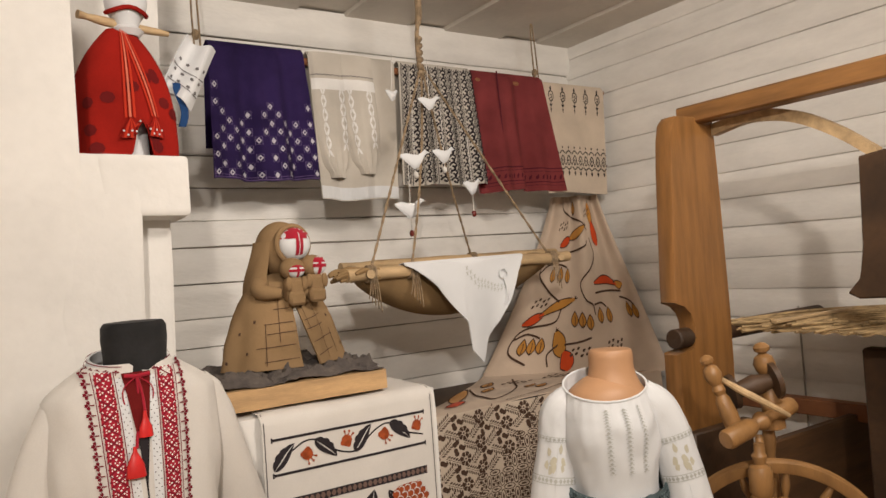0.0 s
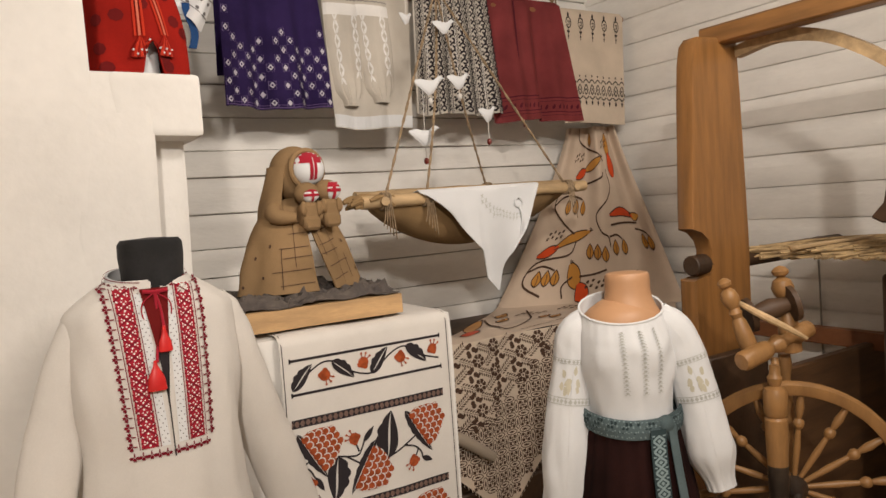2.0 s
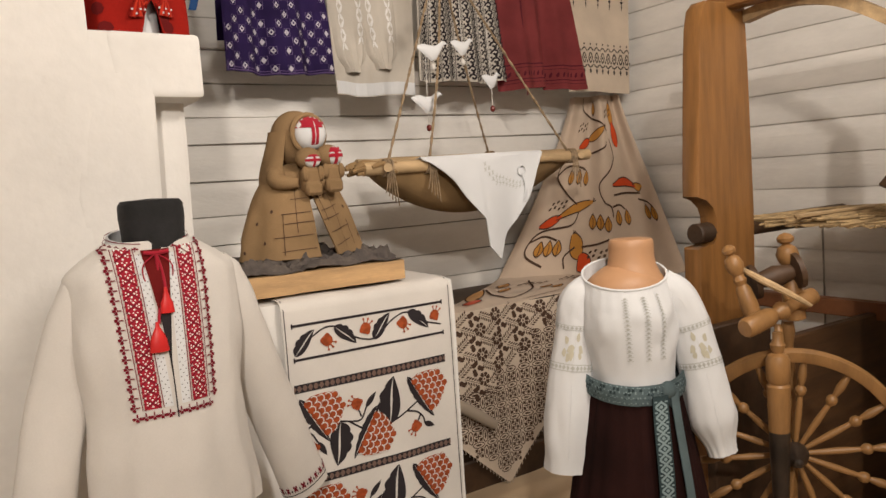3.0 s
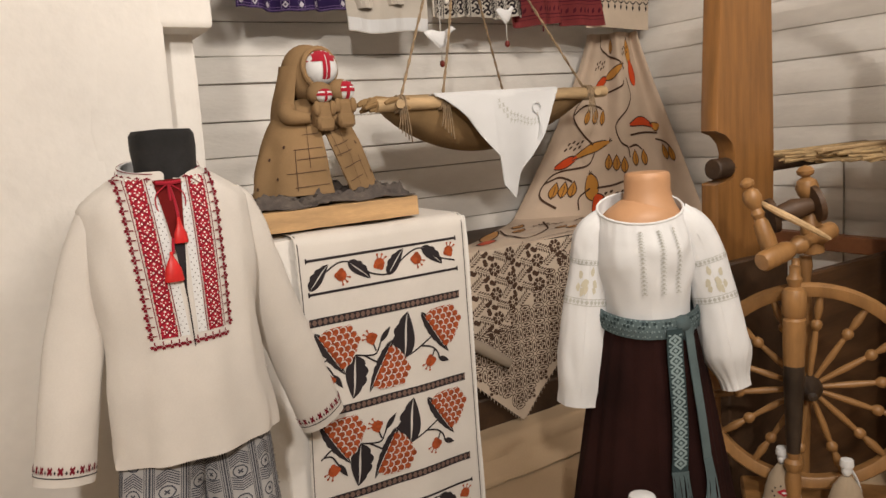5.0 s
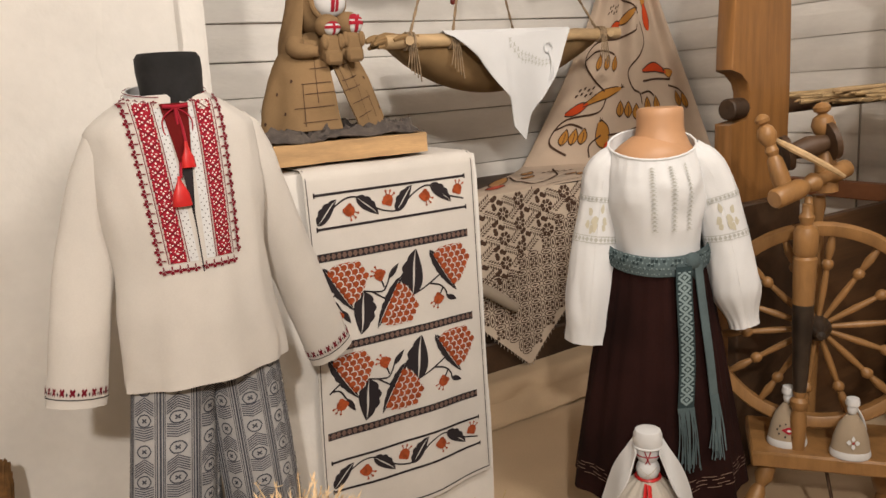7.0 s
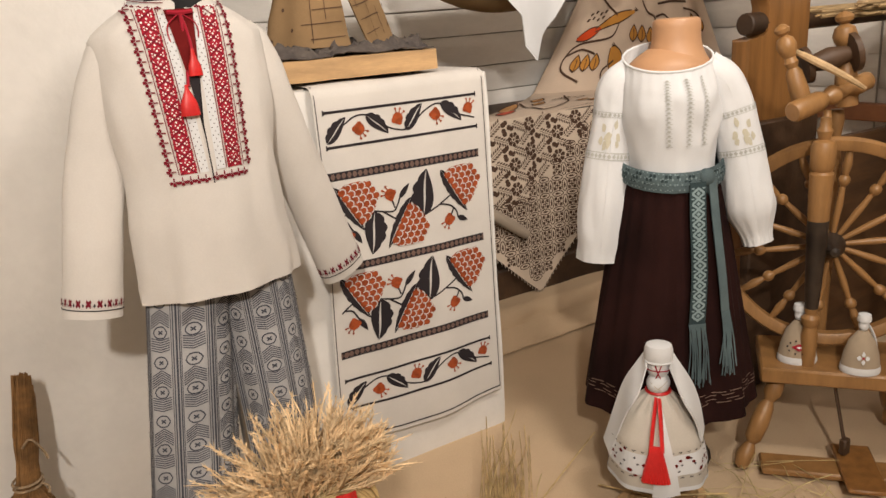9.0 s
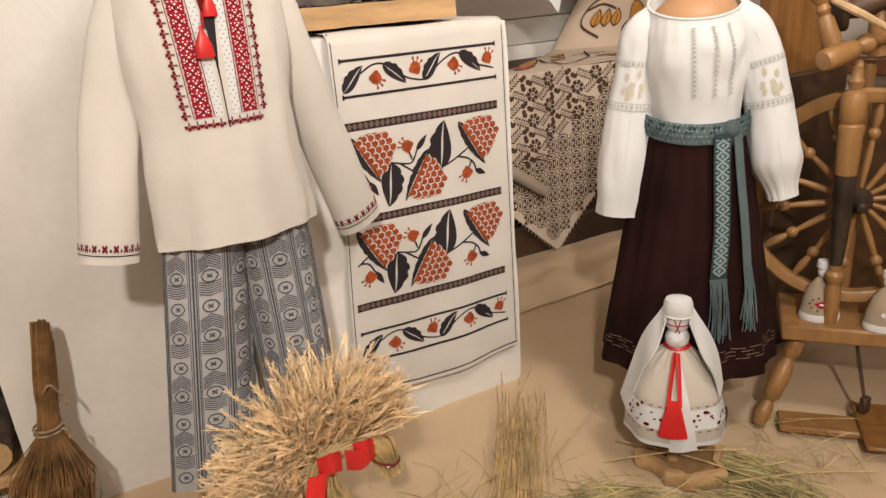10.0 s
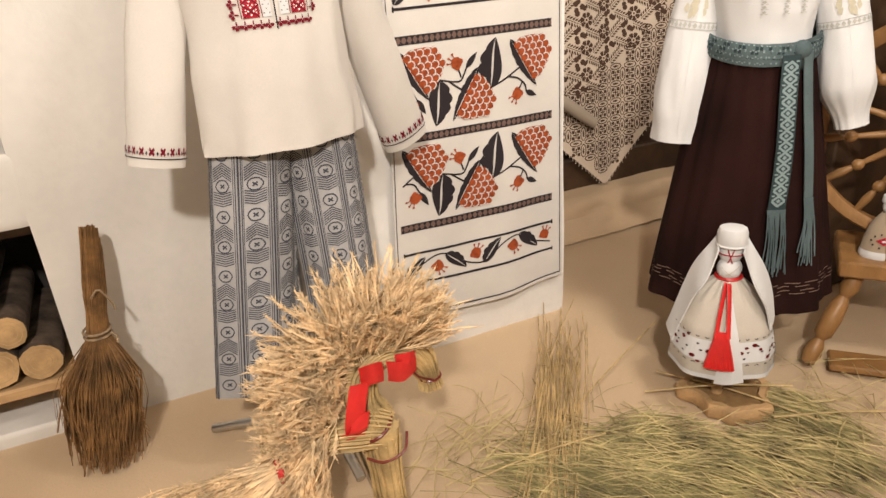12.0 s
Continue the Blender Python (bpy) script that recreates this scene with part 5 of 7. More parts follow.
for x0t, x0b, w, o, zb in ((0.135, 0.156, 0.030, -1, 1.058), (0.248, 0.244, 0.030, 1, 1.060)):
    zt = 1.366
    r, d, p = red_band(x0t, x0b, w, zt, zb, o)
    band = part("embroidered_band", Shape().decor(r, front, off=0.0022), REDTHREAD, shirt, "red cross-stitched band beside the neck slit", False)
    part("dark_stitching", Shape().decor(d, front, off=0.0034), CRIMSON, band, "dark crimson lattice and sprigs", False)
    part("white_stitching", Shape().decor(p, front, off=0.0030), WHITETHREAD, band, "", False)
    # white openwork strip next to the slit
    xs, xe = (x0t + w + 0.0055, x0b + w + 0.0055) if o < 0 else (x0t - 0.0215, x0b - 0.0215)
    side = lambda t, q: (lerp(xs, xe, t) + q, lerp(zt - 0.012, zb, t))
    strip = part("openwork_strip", Shape().decor([[side((i + 1) / 20, 0), side((i + 1) / 20, 0.016), side(i / 20, 0.016), side(i / 20, 0)] for i in range(20)], front, off=0.002), LINENW, shirt, "white openwork strip", False)
    holes = [q for i in range(40) for j in range(3) if (i + j) % 2 for q in disc(side(i / 40, 0)[0] + 0.0030 + 0.005 * j, side(i / 40, 0)[1], 0.0015, 4)]
    part("openwork", Shape().decor(holes, front, off=0.0032), GREYTHREAD, strip, "", False)
# slit with the red lining, cord and tassels
def slit_side(z, sg):
    half = 0.0012 + 0.008 * smooth01((z - 1.16) / 0.08) + 0.017 * max(0.0, (z - 1.235) / 0.125)
    return lerp(0.214, 0.208, (z - 1.03) / 0.33) + sg * half


for z0, z1, m in ((1.035, 1.245, BLACKTHREAD), (1.245, 1.362, DARKRED)):
    g = [[(slit_side(a, -1), a), (slit_side(a, 1), a), (slit_side(b, 1), b), (slit_side(b, -1), b)] for a, b in [(lerp(z0, z1, i / 10), lerp(z0, z1, (i + 1) / 10)) for i in range(10)]]
    part("slit", Shape().decor(g, front, off=0.0042), m, shirt, "dark open neck slit", False)
s = Shape()
n0 = Vector(front(MX - 0.004, 1.356)) + Vector((0, -0.010, 0))
s.tube(curve([n0 + Vector((-0.022, 0.004, 0.002)), n0, n0 + Vector((0.024, 0.004, 0.002))], 6), 0.0042, 6)
for dx, z in ((-0.016, 1.222), (0.004, 1.285)):
    s.tube(curve([n0, n0 + Vector((0.4 * dx + 0.006, -0.002, (z - 1.356) / 2)), Vector((MX + dx, front(MX + dx, z).y - 0.010, z))], 8), 0.0030, 6)
for sx in (-1, 1):
    s.tube(curve([n0, n0 + Vector((0.026 * sx, -0.003, -0.022)), n0 + Vector((0.025 * sx, -0.003, -0.052)), n0 + Vector((0.012 * sx, -0.003, -0.062))], 10), 0.0014, 5)
part("cord", s, REDTHREAD, shirt, "red neck cord")
for x, z, r in ((MX - 0.020, 1.226, 0.0185), (MX + 0.003, 1.290, 0.0135)):
    y = front(x, z - 0.02).y - 0.010
    h = 0.058 if r > 0.015 else 0.050
    s = Shape().lathe([(0.003, 0.0), (0.0042, -0.010), (r * 0.5, -0.020), (r * 0.85, -0.6 * h), (r, -0.97 * h), (r * 0.97, -h), (0.0, -0.98 * h)], Matrix.Translation((x, y, z)), 18, 0, 0.5)
    part("tassel", s, RIBBON, shirt, "bright red tassel")

# trousers
tr = thing("striped_trousers", "grey-blue printed linen trousers hanging from the mannequin", "trousers")


def leg_f(x0t, x1t, x0b, x1b, zb, seed):
    def f(u, v):
        w = lerp(-math.pi, math.pi, u)
        z = lerp(zb, 0.845, v)
        k = 1 - v
        mid, half = lerp((x0t + x1t) / 2, (x0b + x1b) / 2, k), lerp(x1t - x0t, x1b - x0b, k) / 2
        r = 1 + 0.05 * math.sin(4 * w + seed) * (0.4 + k) + 0.02 * math.sin(9 * w + seed)
        return (mid + half * r * math.sin(w), 2.125 - 0.058 * r * math.cos(w), z)
    return f


for a in ((0.062, 0.240, -0.028, 0.165, 0.235, 0.3), (0.200, 0.362, 0.222, 0.385, 0.235, 1.9)):
    f = leg_f(*a)
    leg = part("trouser_leg", Shape().sheet(f, 48, 28, thick=0.003), TROUSER, tr)
    d = []
    for i in range(4):
        u0 = 0.285 + i * 0.128
        for e, w in ((0.0, 0.004), (0.010, 0.007), (0.022, 0.004)):
            d += [q for j in range(16) for q in bar(u0 + e, j / 16, u0 + e + w, (j + 1) / 16)]
        m = u0 + 0.076
        for j in range(9):
            v = 0.06 + j * 0.108
            d += stroke([(m + 0.030 * math.cos(q), v + 0.022 * math.sin(q)) for q in (0, 1.05, 2.1, 3.14, 4.2, 5.25, 6.28)], 0.005, 12)
            for q in (0.7, 2.44):
                d += stroke([(m - 0.012 * math.cos(q), v - 0.010 * math.sin(q)), (m + 0.012 * math.cos(q), v + 0.010 * math.sin(q))], 0.006, 1)
            for q in range(6):
                y = v + 0.030 + q * 0.0085
                for sx in (-1, 1):
                    d += stroke([(m, y + 0.008), (m + sx * 0.040, y - 0.014 * (1 if j % 2 else -1.2))], 0.0036, 1)
        for e in (-0.046, 0.046):
            d += [q for j in range(16) for q in bar(m + e - 0.0012, j / 16, m + e + 0.0012, (j + 1) / 16)]
    part("dark_print", Shape().decor(d, f, off=0.0018), TROUSERDARK, leg, "dark printed stripes and rosettes", False)

# ---- the woman's costume on a beige mannequin ----
WM = Matrix.Translation((1.395, 1.965, 0)) @ Matrix.Rotation(radians(-38), 4, "Z")


def W(x, y, z):
    return WM @ Vector((x, y, z))


s = Shape()
s.lathe([(0.085, 0.86), (0.095, 0.95), (0.10, 1.06), (0.098, 1.11), (0.096, 1.138), (0.088, 1.156), (0.076, 1.174), (0.065, 1.198), (0.0605, 1.222), (0.0605, 1.248), (0.0595, 1.262), (0.055, 1.268), (0.046, 1.270), (0.0, 1.271)], WM @ Matrix.Translation((0.010, 0.0, 0)), 32, 0, 0.84)
s.lathe([(0.094, 1.08), (0.103, 1.12), (0.105, 1.142), (0.100, 1.160), (0.084, 1.175), (0.066, 1.188), (0.050, 1.198)], WM @ Matrix.Translation((-0.010, -0.004, 0)), 32, 0, 0.835)
s.lathe([(0.013, 0.0), (0.013, 0.9)], WM, 10, 1)
s.lathe([(0.13, 0.0), (0.13, 0.010), (0.12, 0.014), (0.0, 0.015)], WM, 24, 1)
one("mannequin", s, [SKIN, STEEL], "beige plastic headless torso mannequin on a round stand", "mannequin")

blouse = thing("white_blouse", "white linen blouse with gathered neck and silver-grey embroidery", "blouse")


def bl_f(u, v):
    """Round the body; v from the waist to the gathered neckline."""
    w = 2 * math.pi * u
    z = lerp(0.885, 1.176, v)
    hw = lerp(0.112, 0.130, smooth01(v / 0.55))
    hd = lerp(0.092, 0.112, smooth01(v / 0.55))
    if v > 0.62:
        q = (v - 0.62) / 0.38
        hw, hd = lerp(hw, 0.112, q ** 1.3), lerp(hd, 0.086, q ** 1.3)
    g = 1 + 0.009 * math.sin(26 * w) * smooth01((v - 0.45) / 0.5) + 0.075 * noise.noise((2.5 * math.cos(w), 2.5 * math.sin(w), 3 + 4 * v)) * math.sin(math.pi * v) + 0.022 * math.sin(8 * w + 1) * (1 - v) ** 2
    drop = 0.034 * math.cos(w) * smooth01((v - 0.6) / 0.4)
    return W(hw * g * math.sin(w) - 0.012 * v, -hd * g * math.cos(w) - 0.006, z - drop)


part("body", Shape().sheet(bl_f, 100, 30, thick=0.003), LINENW, blouse)
c = [bl_f(i / 48, 1.0) for i in range(49)]
part("neckband", Shape().tube(c, 0.0036, 8, cap=False), LINENW, blouse)
st = []
for u in (-0.020, 0.042, 0.100):
    for i in range(17):
        v = 0.27 + i * 0.040
        if v > 0.93:
            continue
        st += [[(u - 0.007, v), (u, v - 0.013), (u + 0.007, v), (u, v + 0.013)]]
        st += bar(u - 0.011, v - 0.018, u - 0.003, v - 0.013) + bar(u + 0.003, v - 0.018, u + 0.011, v - 0.013)
part("grey_embroidery", Shape().decor(st, bl_f, off=0.0045), SILVERTHREAD, blouse, "silver-grey embroidered strips", False)


def wsleeve(sign):
    if sign < 0:
        pts = [W(-0.095, 0.0, 1.135), W(-0.137, 0.0, 1.10), W(-0.150, 0.0, 1.03), W(-0.168, -0.006, 0.90), W(-0.184, -0.015, 0.74), W(-0.194, -0.022, 0.636)]
    else:
        pts = [W(0.078, 0.0, 1.140), W(0.128, 0.0, 1.10), W(0.158, 0.0, 1.02), W(0.184, -0.006, 0.90), W(0.202, -0.014, 0.79), W(0.228, -0.022, 0.672)]
    cc = curve(pts, 30)
    xs = (WM.to_3x3() @ Vector((1, 0, 0)))

    def f(u, v):
        i = min(int(v * 30), 29)
        p = cc[i].lerp(cc[i + 1], v * 30 - i)
        d = (cc[i + 1] - cc[i]).normalized()
        dep = d.cross(xs).normalized()
        side = dep.cross(d)
        r = lerp(0.046, 0.050, smooth01(v / 0.25)) + 0.013 * smooth01((v - 0.40) / 0.38)
        r *= 1 - (0.08 if sign < 0 else 0.42) * smooth01((v - 0.82) / 0.16)
        w = 2 * math.pi * u
        r *= 1 + 0.012 * math.sin(7 * w + 3 * v) + 0.10 * noise.noise((1.4 * math.cos(w), 1.4 * math.sin(w) + 3 * v, 4 * v + 3 * sign)) + 0.045 * noise.noise((3 * math.cos(w), 3 * math.sin(w) + 5 * v, 9 * v + sign)) + (0.04 if sign > 0 else 0.008) * math.sin(13 * w + 2 * math.sin(4 * v)) * smooth01((v - 0.78) / 0.2) + 0.03 * math.sin(11 * w) * smooth01((0.15 - v) / 0.15)
        return p + r * math.sin(w) * side * sign + 0.85 * r * math.cos(w) * dep
    return f


for sign in (-1, 1):
    f = wsleeve(sign)
    front_u = 0.5 if (Vector(f(0.5, 0.5)) - W(0, -1, 1)).length < (Vector(f(0.0, 0.5)) - W(0, -1, 1)).length else 0.0
    sl = part("sleeve", Shape().sheet(f, 64, 44, thick=0.003 * sign), LINENW, blouse)
    st, gold = [], []
    for v in (0.385, 0.560):
        for i in range(30):
            u = i / 30
            st += [[(u - 0.014, v), (u, v - 0.010), (u + 0.014, v), (u, v + 0.010)]] + bar(u - 0.016, v + 0.011, u + 0.016, v + 0.014) + bar(u - 0.016, v - 0.014, u + 0.016, v - 0.011)
    for du, v, l, a in ((0.0, 0.475, 0.060, 0.4), (0.02, 0.485, 0.05, 1.6), (-0.03, 0.475, 0.05, 2.6), (0.05, 0.465, 0.045, -0.8), (-0.02, 0.455, 0.05, -1.7), (0.03, 0.505, 0.045, 0.9), (0.06, 0.50, 0.04, 0.2), (-0.05, 0.50, 0.03, 1.2)):
        gold += leaf(front_u + du, v, l, 0.035, a, 6)
    part("grey_stitching", Shape().decor(st, f, off=0.0045, both=True), SILVERTHREAD, sl, "", False)
    part("gold_motif", Shape().decor(gold, f, off=0.0045, both=True), weave("pale_gold_thread", (0.56, 0.53, 0.42), 1200), sl, "", False)

skirt = thing("dark_skirt", "dark plum woollen skirt with thin pale lines at the hem", "skirt")


def sk_f(u, v):
    w = 2 * math.pi * u
    k = 1 - v
    hw = lerp(0.122, 0.238, k ** 0.85)
    hd = lerp(0.094, 0.195, k ** 0.9)
    g = 1 + 0.050 * k * math.sin(9 * w + 0.6) + 0.030 * math.sin(21 * w + 2 * k) * (0.9 - 0.5 * k)
    return W(hw * g * math.sin(w), -hd * g * math.cos(w), lerp(0.205, 0.868, v))


part("cloth", Shape().sheet(sk_f, 110, 34, thick=0.004), PLUM, skirt)
st = []
for v in (0.085, 0.098, 0.115, 0.128):
    st += [[(i / 110, v), ((i + 1) / 110, v), ((i + 1) / 110, v + 0.0028), (i / 110, v + 0.0028)] for i in range(110) if (i * 7 + int(v * 1000)) % 9 < 6]
part("hem_stitching", Shape().decor(st, sk_f, off=0.002), weave("pale_brown_thread", (0.25, 0.17, 0.13), 1200), skirt, "thin pale hem lines", False)

sash = thing("woven_sash", "teal woven sash knotted at the waist, fringed ends hanging", "sash")


def sash_f(u, v):
    w = 2 * math.pi * u
    sag = -0.006 * math.sin(w)
    r = 0.006 + 0.004 * math.sin(math.pi * v)
    return W((0.131 + r) * math.sin(w), -(0.104 + r) * math.cos(w), lerp(0.864, 0.918, v) + sag + 0.0025 * math.sin(25 * v + 6 * u) - 0.026 * math.cos(w))


part("belt", Shape().sheet(sash_f, 60, 8, thick=0.006), TEAL, sash)
st = []
for i in range(90):
    for j in range(4):
        if (i * 5 + j * 3) % 4 < 2:
            st += bar(i / 90, 0.08 + 0.22 * j, i / 90 + 0.008, 0.16 + 0.22 * j)
part("dark_weave", Shape().decor(st, sash_f, off=0.0015), TEALDARK, sash, "", False)
st = [q for i in range(150) for j in range(7) if (i * 3 + j * 5) % 7 < 3 for q in bar(i / 150, 0.05 + 0.13 * j, i / 150 + 0.0045, 0.10 + 0.13 * j)]
part("pale_weave", Shape().decor(st, sash_f, off=0.0022), PALETEAL, sash, "", False)
part("knot", Shape().ball(W(0.078, -0.086, 0.872), (0.026, 0.02, 0.024), 0, 12, 9).ball(W(0.092, -0.078, 0.850), (0.018, 0.016, 0.03), 0, 10, 8), TEAL, sash)


def skin_at(x, z, out=0.010):
    """A place on the skirt's front, out from the cloth."""
    k = 1 - (z - 0.215) / 0.71
    hw, hd = lerp(0.122, 0.238, max(0, k) ** 0.85) * 1.04, lerp(0.094, 0.195, max(0, k) ** 0.9) * 1.045
    return W(x, -hd * math.sqrt(max(0.02, 1 - (x / hw) ** 2)) - out, z)


def end1(u, v):
    return skin_at(lerp(0.028, 0.070, u) + 0.008 * v + 0.004 * math.sin(5 * v), lerp(0.50, 0.866, v), 0.014)


def end2(u, v):
    return skin_at(lerp(0.082, 0.104, u) + 0.034 * (1 - v), lerp(0.52, 0.866, v), 0.012 + 0.006 * math.sin(6 * v))


for f, n in ((end1, 0), (end2, 1)):
    e = part("hanging_end", Shape().sheet(f, 6, 30, thick=0.003), TEALDARK if n == 0 else TEAL, sash)
    if n == 0:
        st = []
        for i in range(13):
            v = 0.06 + i * 0.072
            st += [[(0.36, v), (0.5, v - 0.016), (0.64, v), (0.5, v + 0.016)]] + stroke([(0.12, v), (0.5, v - 0.034), (0.88, v)], 0.020, 2) + stroke([(0.12, v), (0.5, v + 0.034), (0.88, v)], 0.020, 2)
            st += bar(0.08, v + 0.030, 0.26, v + 0.040) + bar(0.74, v + 0.030, 0.92, v + 0.040)
        part("lozenge_weave", Shape().decor(st, f, off=0.0015), PALETEAL, e, "", False)
    fr = Shape()
    for i in range(22):
        p, rng = Vector(f(i / 21, 0.0)), random.Random(i + 50 * n)
        o = Vector((rng.uniform(-0.012, 0.012), rng.uniform(-0.012, 0.004), 0))
        ln = rng.uniform(0.13, 0.175)
        fr.tube(curve([p, p + o * 0.6 + Vector((0, -0.01, -ln * 0.5)), p + o * 1.4 + Vector((-0.012, -0.02, -ln))], 5), 0.0019, 4)
    part("fringe", fr, TEAL, e)

# ---- the loom ----
loom = thing("loom", "old varnished wooden weaving loom with broad posts and an arched brace", "loom")
LX = 2.03


def board(outline, y0, y1, plane="xz"):
    """A thick board cut to an outline."""
    n = len(outline)
    s = Shape()
    b = 0.006
    cx, cz = sum(p[0] for p in outline) / n, sum(p[1] for p in outline) / n
    rings = []
    for y, k in ((y0, 1), (y0 + b, 0), (y1 - b, 0), (y1, 1)):
        ring = []
        for i, (x, z) in enumerate(outline):
            d = Vector((x - cx, z - cz)).normalized() * b * k
            ring.append((x - d.x, y, z - d.y))
        rings.append(ring)
    pts = [p for r in rings for p in r]
    if plane == "yz":
        pts = [(y, x, z) for x, y, z in pts]
    f = [(n * j + i, n * j + (i + 1) % n, n * j + n + (i + 1) % n, n * j + n + i) for j in range(3) for i in range(n)]
    return s.add(pts, f + [tuple(range(n - 1, -1, -1)), tuple(range(3 * n, 4 * n))])


# broad front post with its worn shoulder and the notch for the roller
out = [(2.150, 1.985), (2.04, 1.978), (1.955, 1.975), (1.935, 1.955), (1.922, 1.90), (1.912, 1.80), (1.900, 1.60), (1.888, 1.42), (1.885, 1.352), (1.925, 1.340), (1.958, 1.312), (1.972, 1.27), (1.972, 1.20), (1.955, 1.185), (1.885, 1.178),
       (1.885, 0.8), (1.89, 0.4), (1.895, 0.0), (2.15, 0.0), (2.165, 0.6), (2.178, 1.3), (2.160, 1.8)]
part("post", board(out, 2.12, 2.185), OAK, loom)
part("top_rail", Shape().box((2.055, 0.55, 1.958), (2.125, 2.20, 2.022), b=0.006), OAKX, loom)
s = Shape()
arch = curve([(2.155, 2.12, 1.935), (2.16, 1.98, 1.955), (2.16, 1.83, 1.925), (2.165, 1.70, 1.855), (2.17, 1.585, 1.765)], 20)
pts = []
for p in arch:
    pts += [p + Vector((-0.015, 0, 0.020)), p + Vector((0.020, 0, 0.020)), p + Vector((0.020, 0, -0.020)), p + Vector((-0.015, 0, -0.020))]
s.add(pts, [(4 * i + a, 4 * i + (a + 1) % 4, 4 * i + 4 + (a + 1) % 4, 4 * i + 4 + a) for i in range(20) for a in range(4)] + [(3, 2, 1, 0), (80, 81, 82, 83)])
part("arched_brace", s, RAW, loom, "pale bent brace")
part("hanging_arm", board([(1.56, 1.775), (1.63, 1.765), (1.640, 1.50), (1.655, 1.40), (1.690, 1.36), (1.660, 1.345), (1.53, 1.35), (1.535, 1.5)], 2.14, 2.185, "yz"), DARKOAK, loom, "dark hanging arm of the beater")
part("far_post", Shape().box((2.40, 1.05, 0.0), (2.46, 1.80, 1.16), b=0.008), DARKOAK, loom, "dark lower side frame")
# stands in for the shade on the post's foot: a dark board added
part("post_shade_board", Shape().box((1.875, 2.072, 0.0), (2.186, 2.112, 0.93), b=0.006), DARKOAK, loom, "dark board added in place of the shade on the post's foot")
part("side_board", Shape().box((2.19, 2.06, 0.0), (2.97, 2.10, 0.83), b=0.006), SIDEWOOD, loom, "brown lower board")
s = Shape().tube([(1.905, 2.15, 1.228), (2.86, 2.20, 1.225)], 0.034, 16)
s.lathe([(0.034, 0), (0.030, -0.004), (0.012, -0.004), (0.0, -0.002)], Matrix.Translation((1.905, 2.15, 1.228)) @ Matrix.Rotation(radians(-90), 4, "Y") @ Matrix.Scale(-1, 4, (0, 0, 1)), 16)
part("cloth_roller", s, DARKOAK, loom, "dark round roller with a worn end")
part("cross_beam", Shape().box((2.84, 2.02, 0.80), (2.90, 2.60, 0.868), b=0.006), REDWOOD, loom, "red-brown cross beam")
s = Shape()
for i in range(70):
    rng = random.Random(i)
    y0 = rng.uniform(1.55, 2.12)
    a = Vector((rng.uniform(2.12, 2.35), y0 + 0.12, 1.24 + rng.uniform(-0.012, 0.02)))
    b = Vector((rng.uniform(2.6, 2.95), y0 - rng.uniform(0.02, 0.42), 1.245 + rng.uniform(-0.015, 0.02)))
    s.tube(curve([a, a.lerp(b, 0.5) + Vector((0, 0, rng.uniform(-0.006, 0.012))), b], 6), rng.uniform(0.003, 0.007), 5)
s.sheet(lambda u, v: (lerp(2.18, 2.95, u), lerp(1.15, 2.10, v) + 0.05 * u, 1.232 + 0.006 * noise.noise((4 * u, 30 * v, 0)) + 0.004 * math.sin(90 * v)), 16, 60, thick=-0.006)
tagged(part("hemp_layer", s, HEMP, loom, "loose hemp fibres lying across the frame"), kind="stuff")
part("slat", Shape().box((2.15, 1.93, 1.262), (2.62, 1.955, 1.274), b=0.003), RAW, loom)

# a thin cable down the wall
s = Shape().tube(curve([(RX - 0.02, 2.36, 1.24), (RX - 0.016, 2.36, 1.0), (RX - 0.016, 2.355, 0.5), (RX - 0.016, 2.35, 0.05)], 12), 0.004, 6)
one("wall_cable", s, CABLE, "thin grey cable running down the log wall", "cable")

# ---- the spinning wheel with two small dolls on its base ----
HUB = Vector((1.752, 1.742, 0.680))
WU, WN = Vector((0.66, -0.75, 0)).normalized(), Vector((-0.75, -0.66, 0)).normalized()
WH = Matrix((( WU.x, 0, WN.x, HUB.x), (WU.y, 0, WN.y, HUB.y), (0, 1, 0, HUB.z), (0, 0, 0, 1)))       # x across, y up, z towards the visitor


AXLE = Vector((1.765, 1.728, 0.640))
WR = Matrix.Translation(AXLE - HUB) @ WH      # the wheel itself, a little lower than the frame's middle


def P(a, b, c):
    return WH @ Vector((a, b, c))


wheel = thing("spinning_wheel", "turned pine spinning wheel with a greasy black hub", "spinning wheel")
R0, R1 = 0.262, 0.297
n = 64
s = Shape()
prof = [(R0, -0.014), (R0, 0.014), (R0 + 0.004, 0.017), (R1 - 0.006, 0.019), (R1, 0.012), (R1 - 0.005, 0.004), (R1 - 0.005, -0.004), (R1, -0.012), (R1 - 0.006, -0.019), (R0 + 0.004, -0.017)]
m = len(prof)
pts = [WR @ Vector((r * math.cos(2 * math.pi * a / n), r * math.sin(2 * math.pi * a / n), z)) for a in range(n) for r, z in prof]
s.add(pts, [(m * a + j, m * a + (j + 1) % m, m * ((a + 1) % n) + (j + 1) % m, m * ((a + 1) % n) + j) for a in range(n) for j in range(m)])
rim = part("wheel_rim", s, PINE, wheel)
SPOKE = [(0.0065, 0.03), (0.008, 0.06), (0.010, 0.10), (0.0075, 0.145), (0.007, 0.150), (0.014, 0.158), (0.016, 0.166), (0.013, 0.174), (0.007, 0.178), (0.010, 0.19), (0.0125, 0.205), (0.010, 0.225), (0.008, 0.242)]
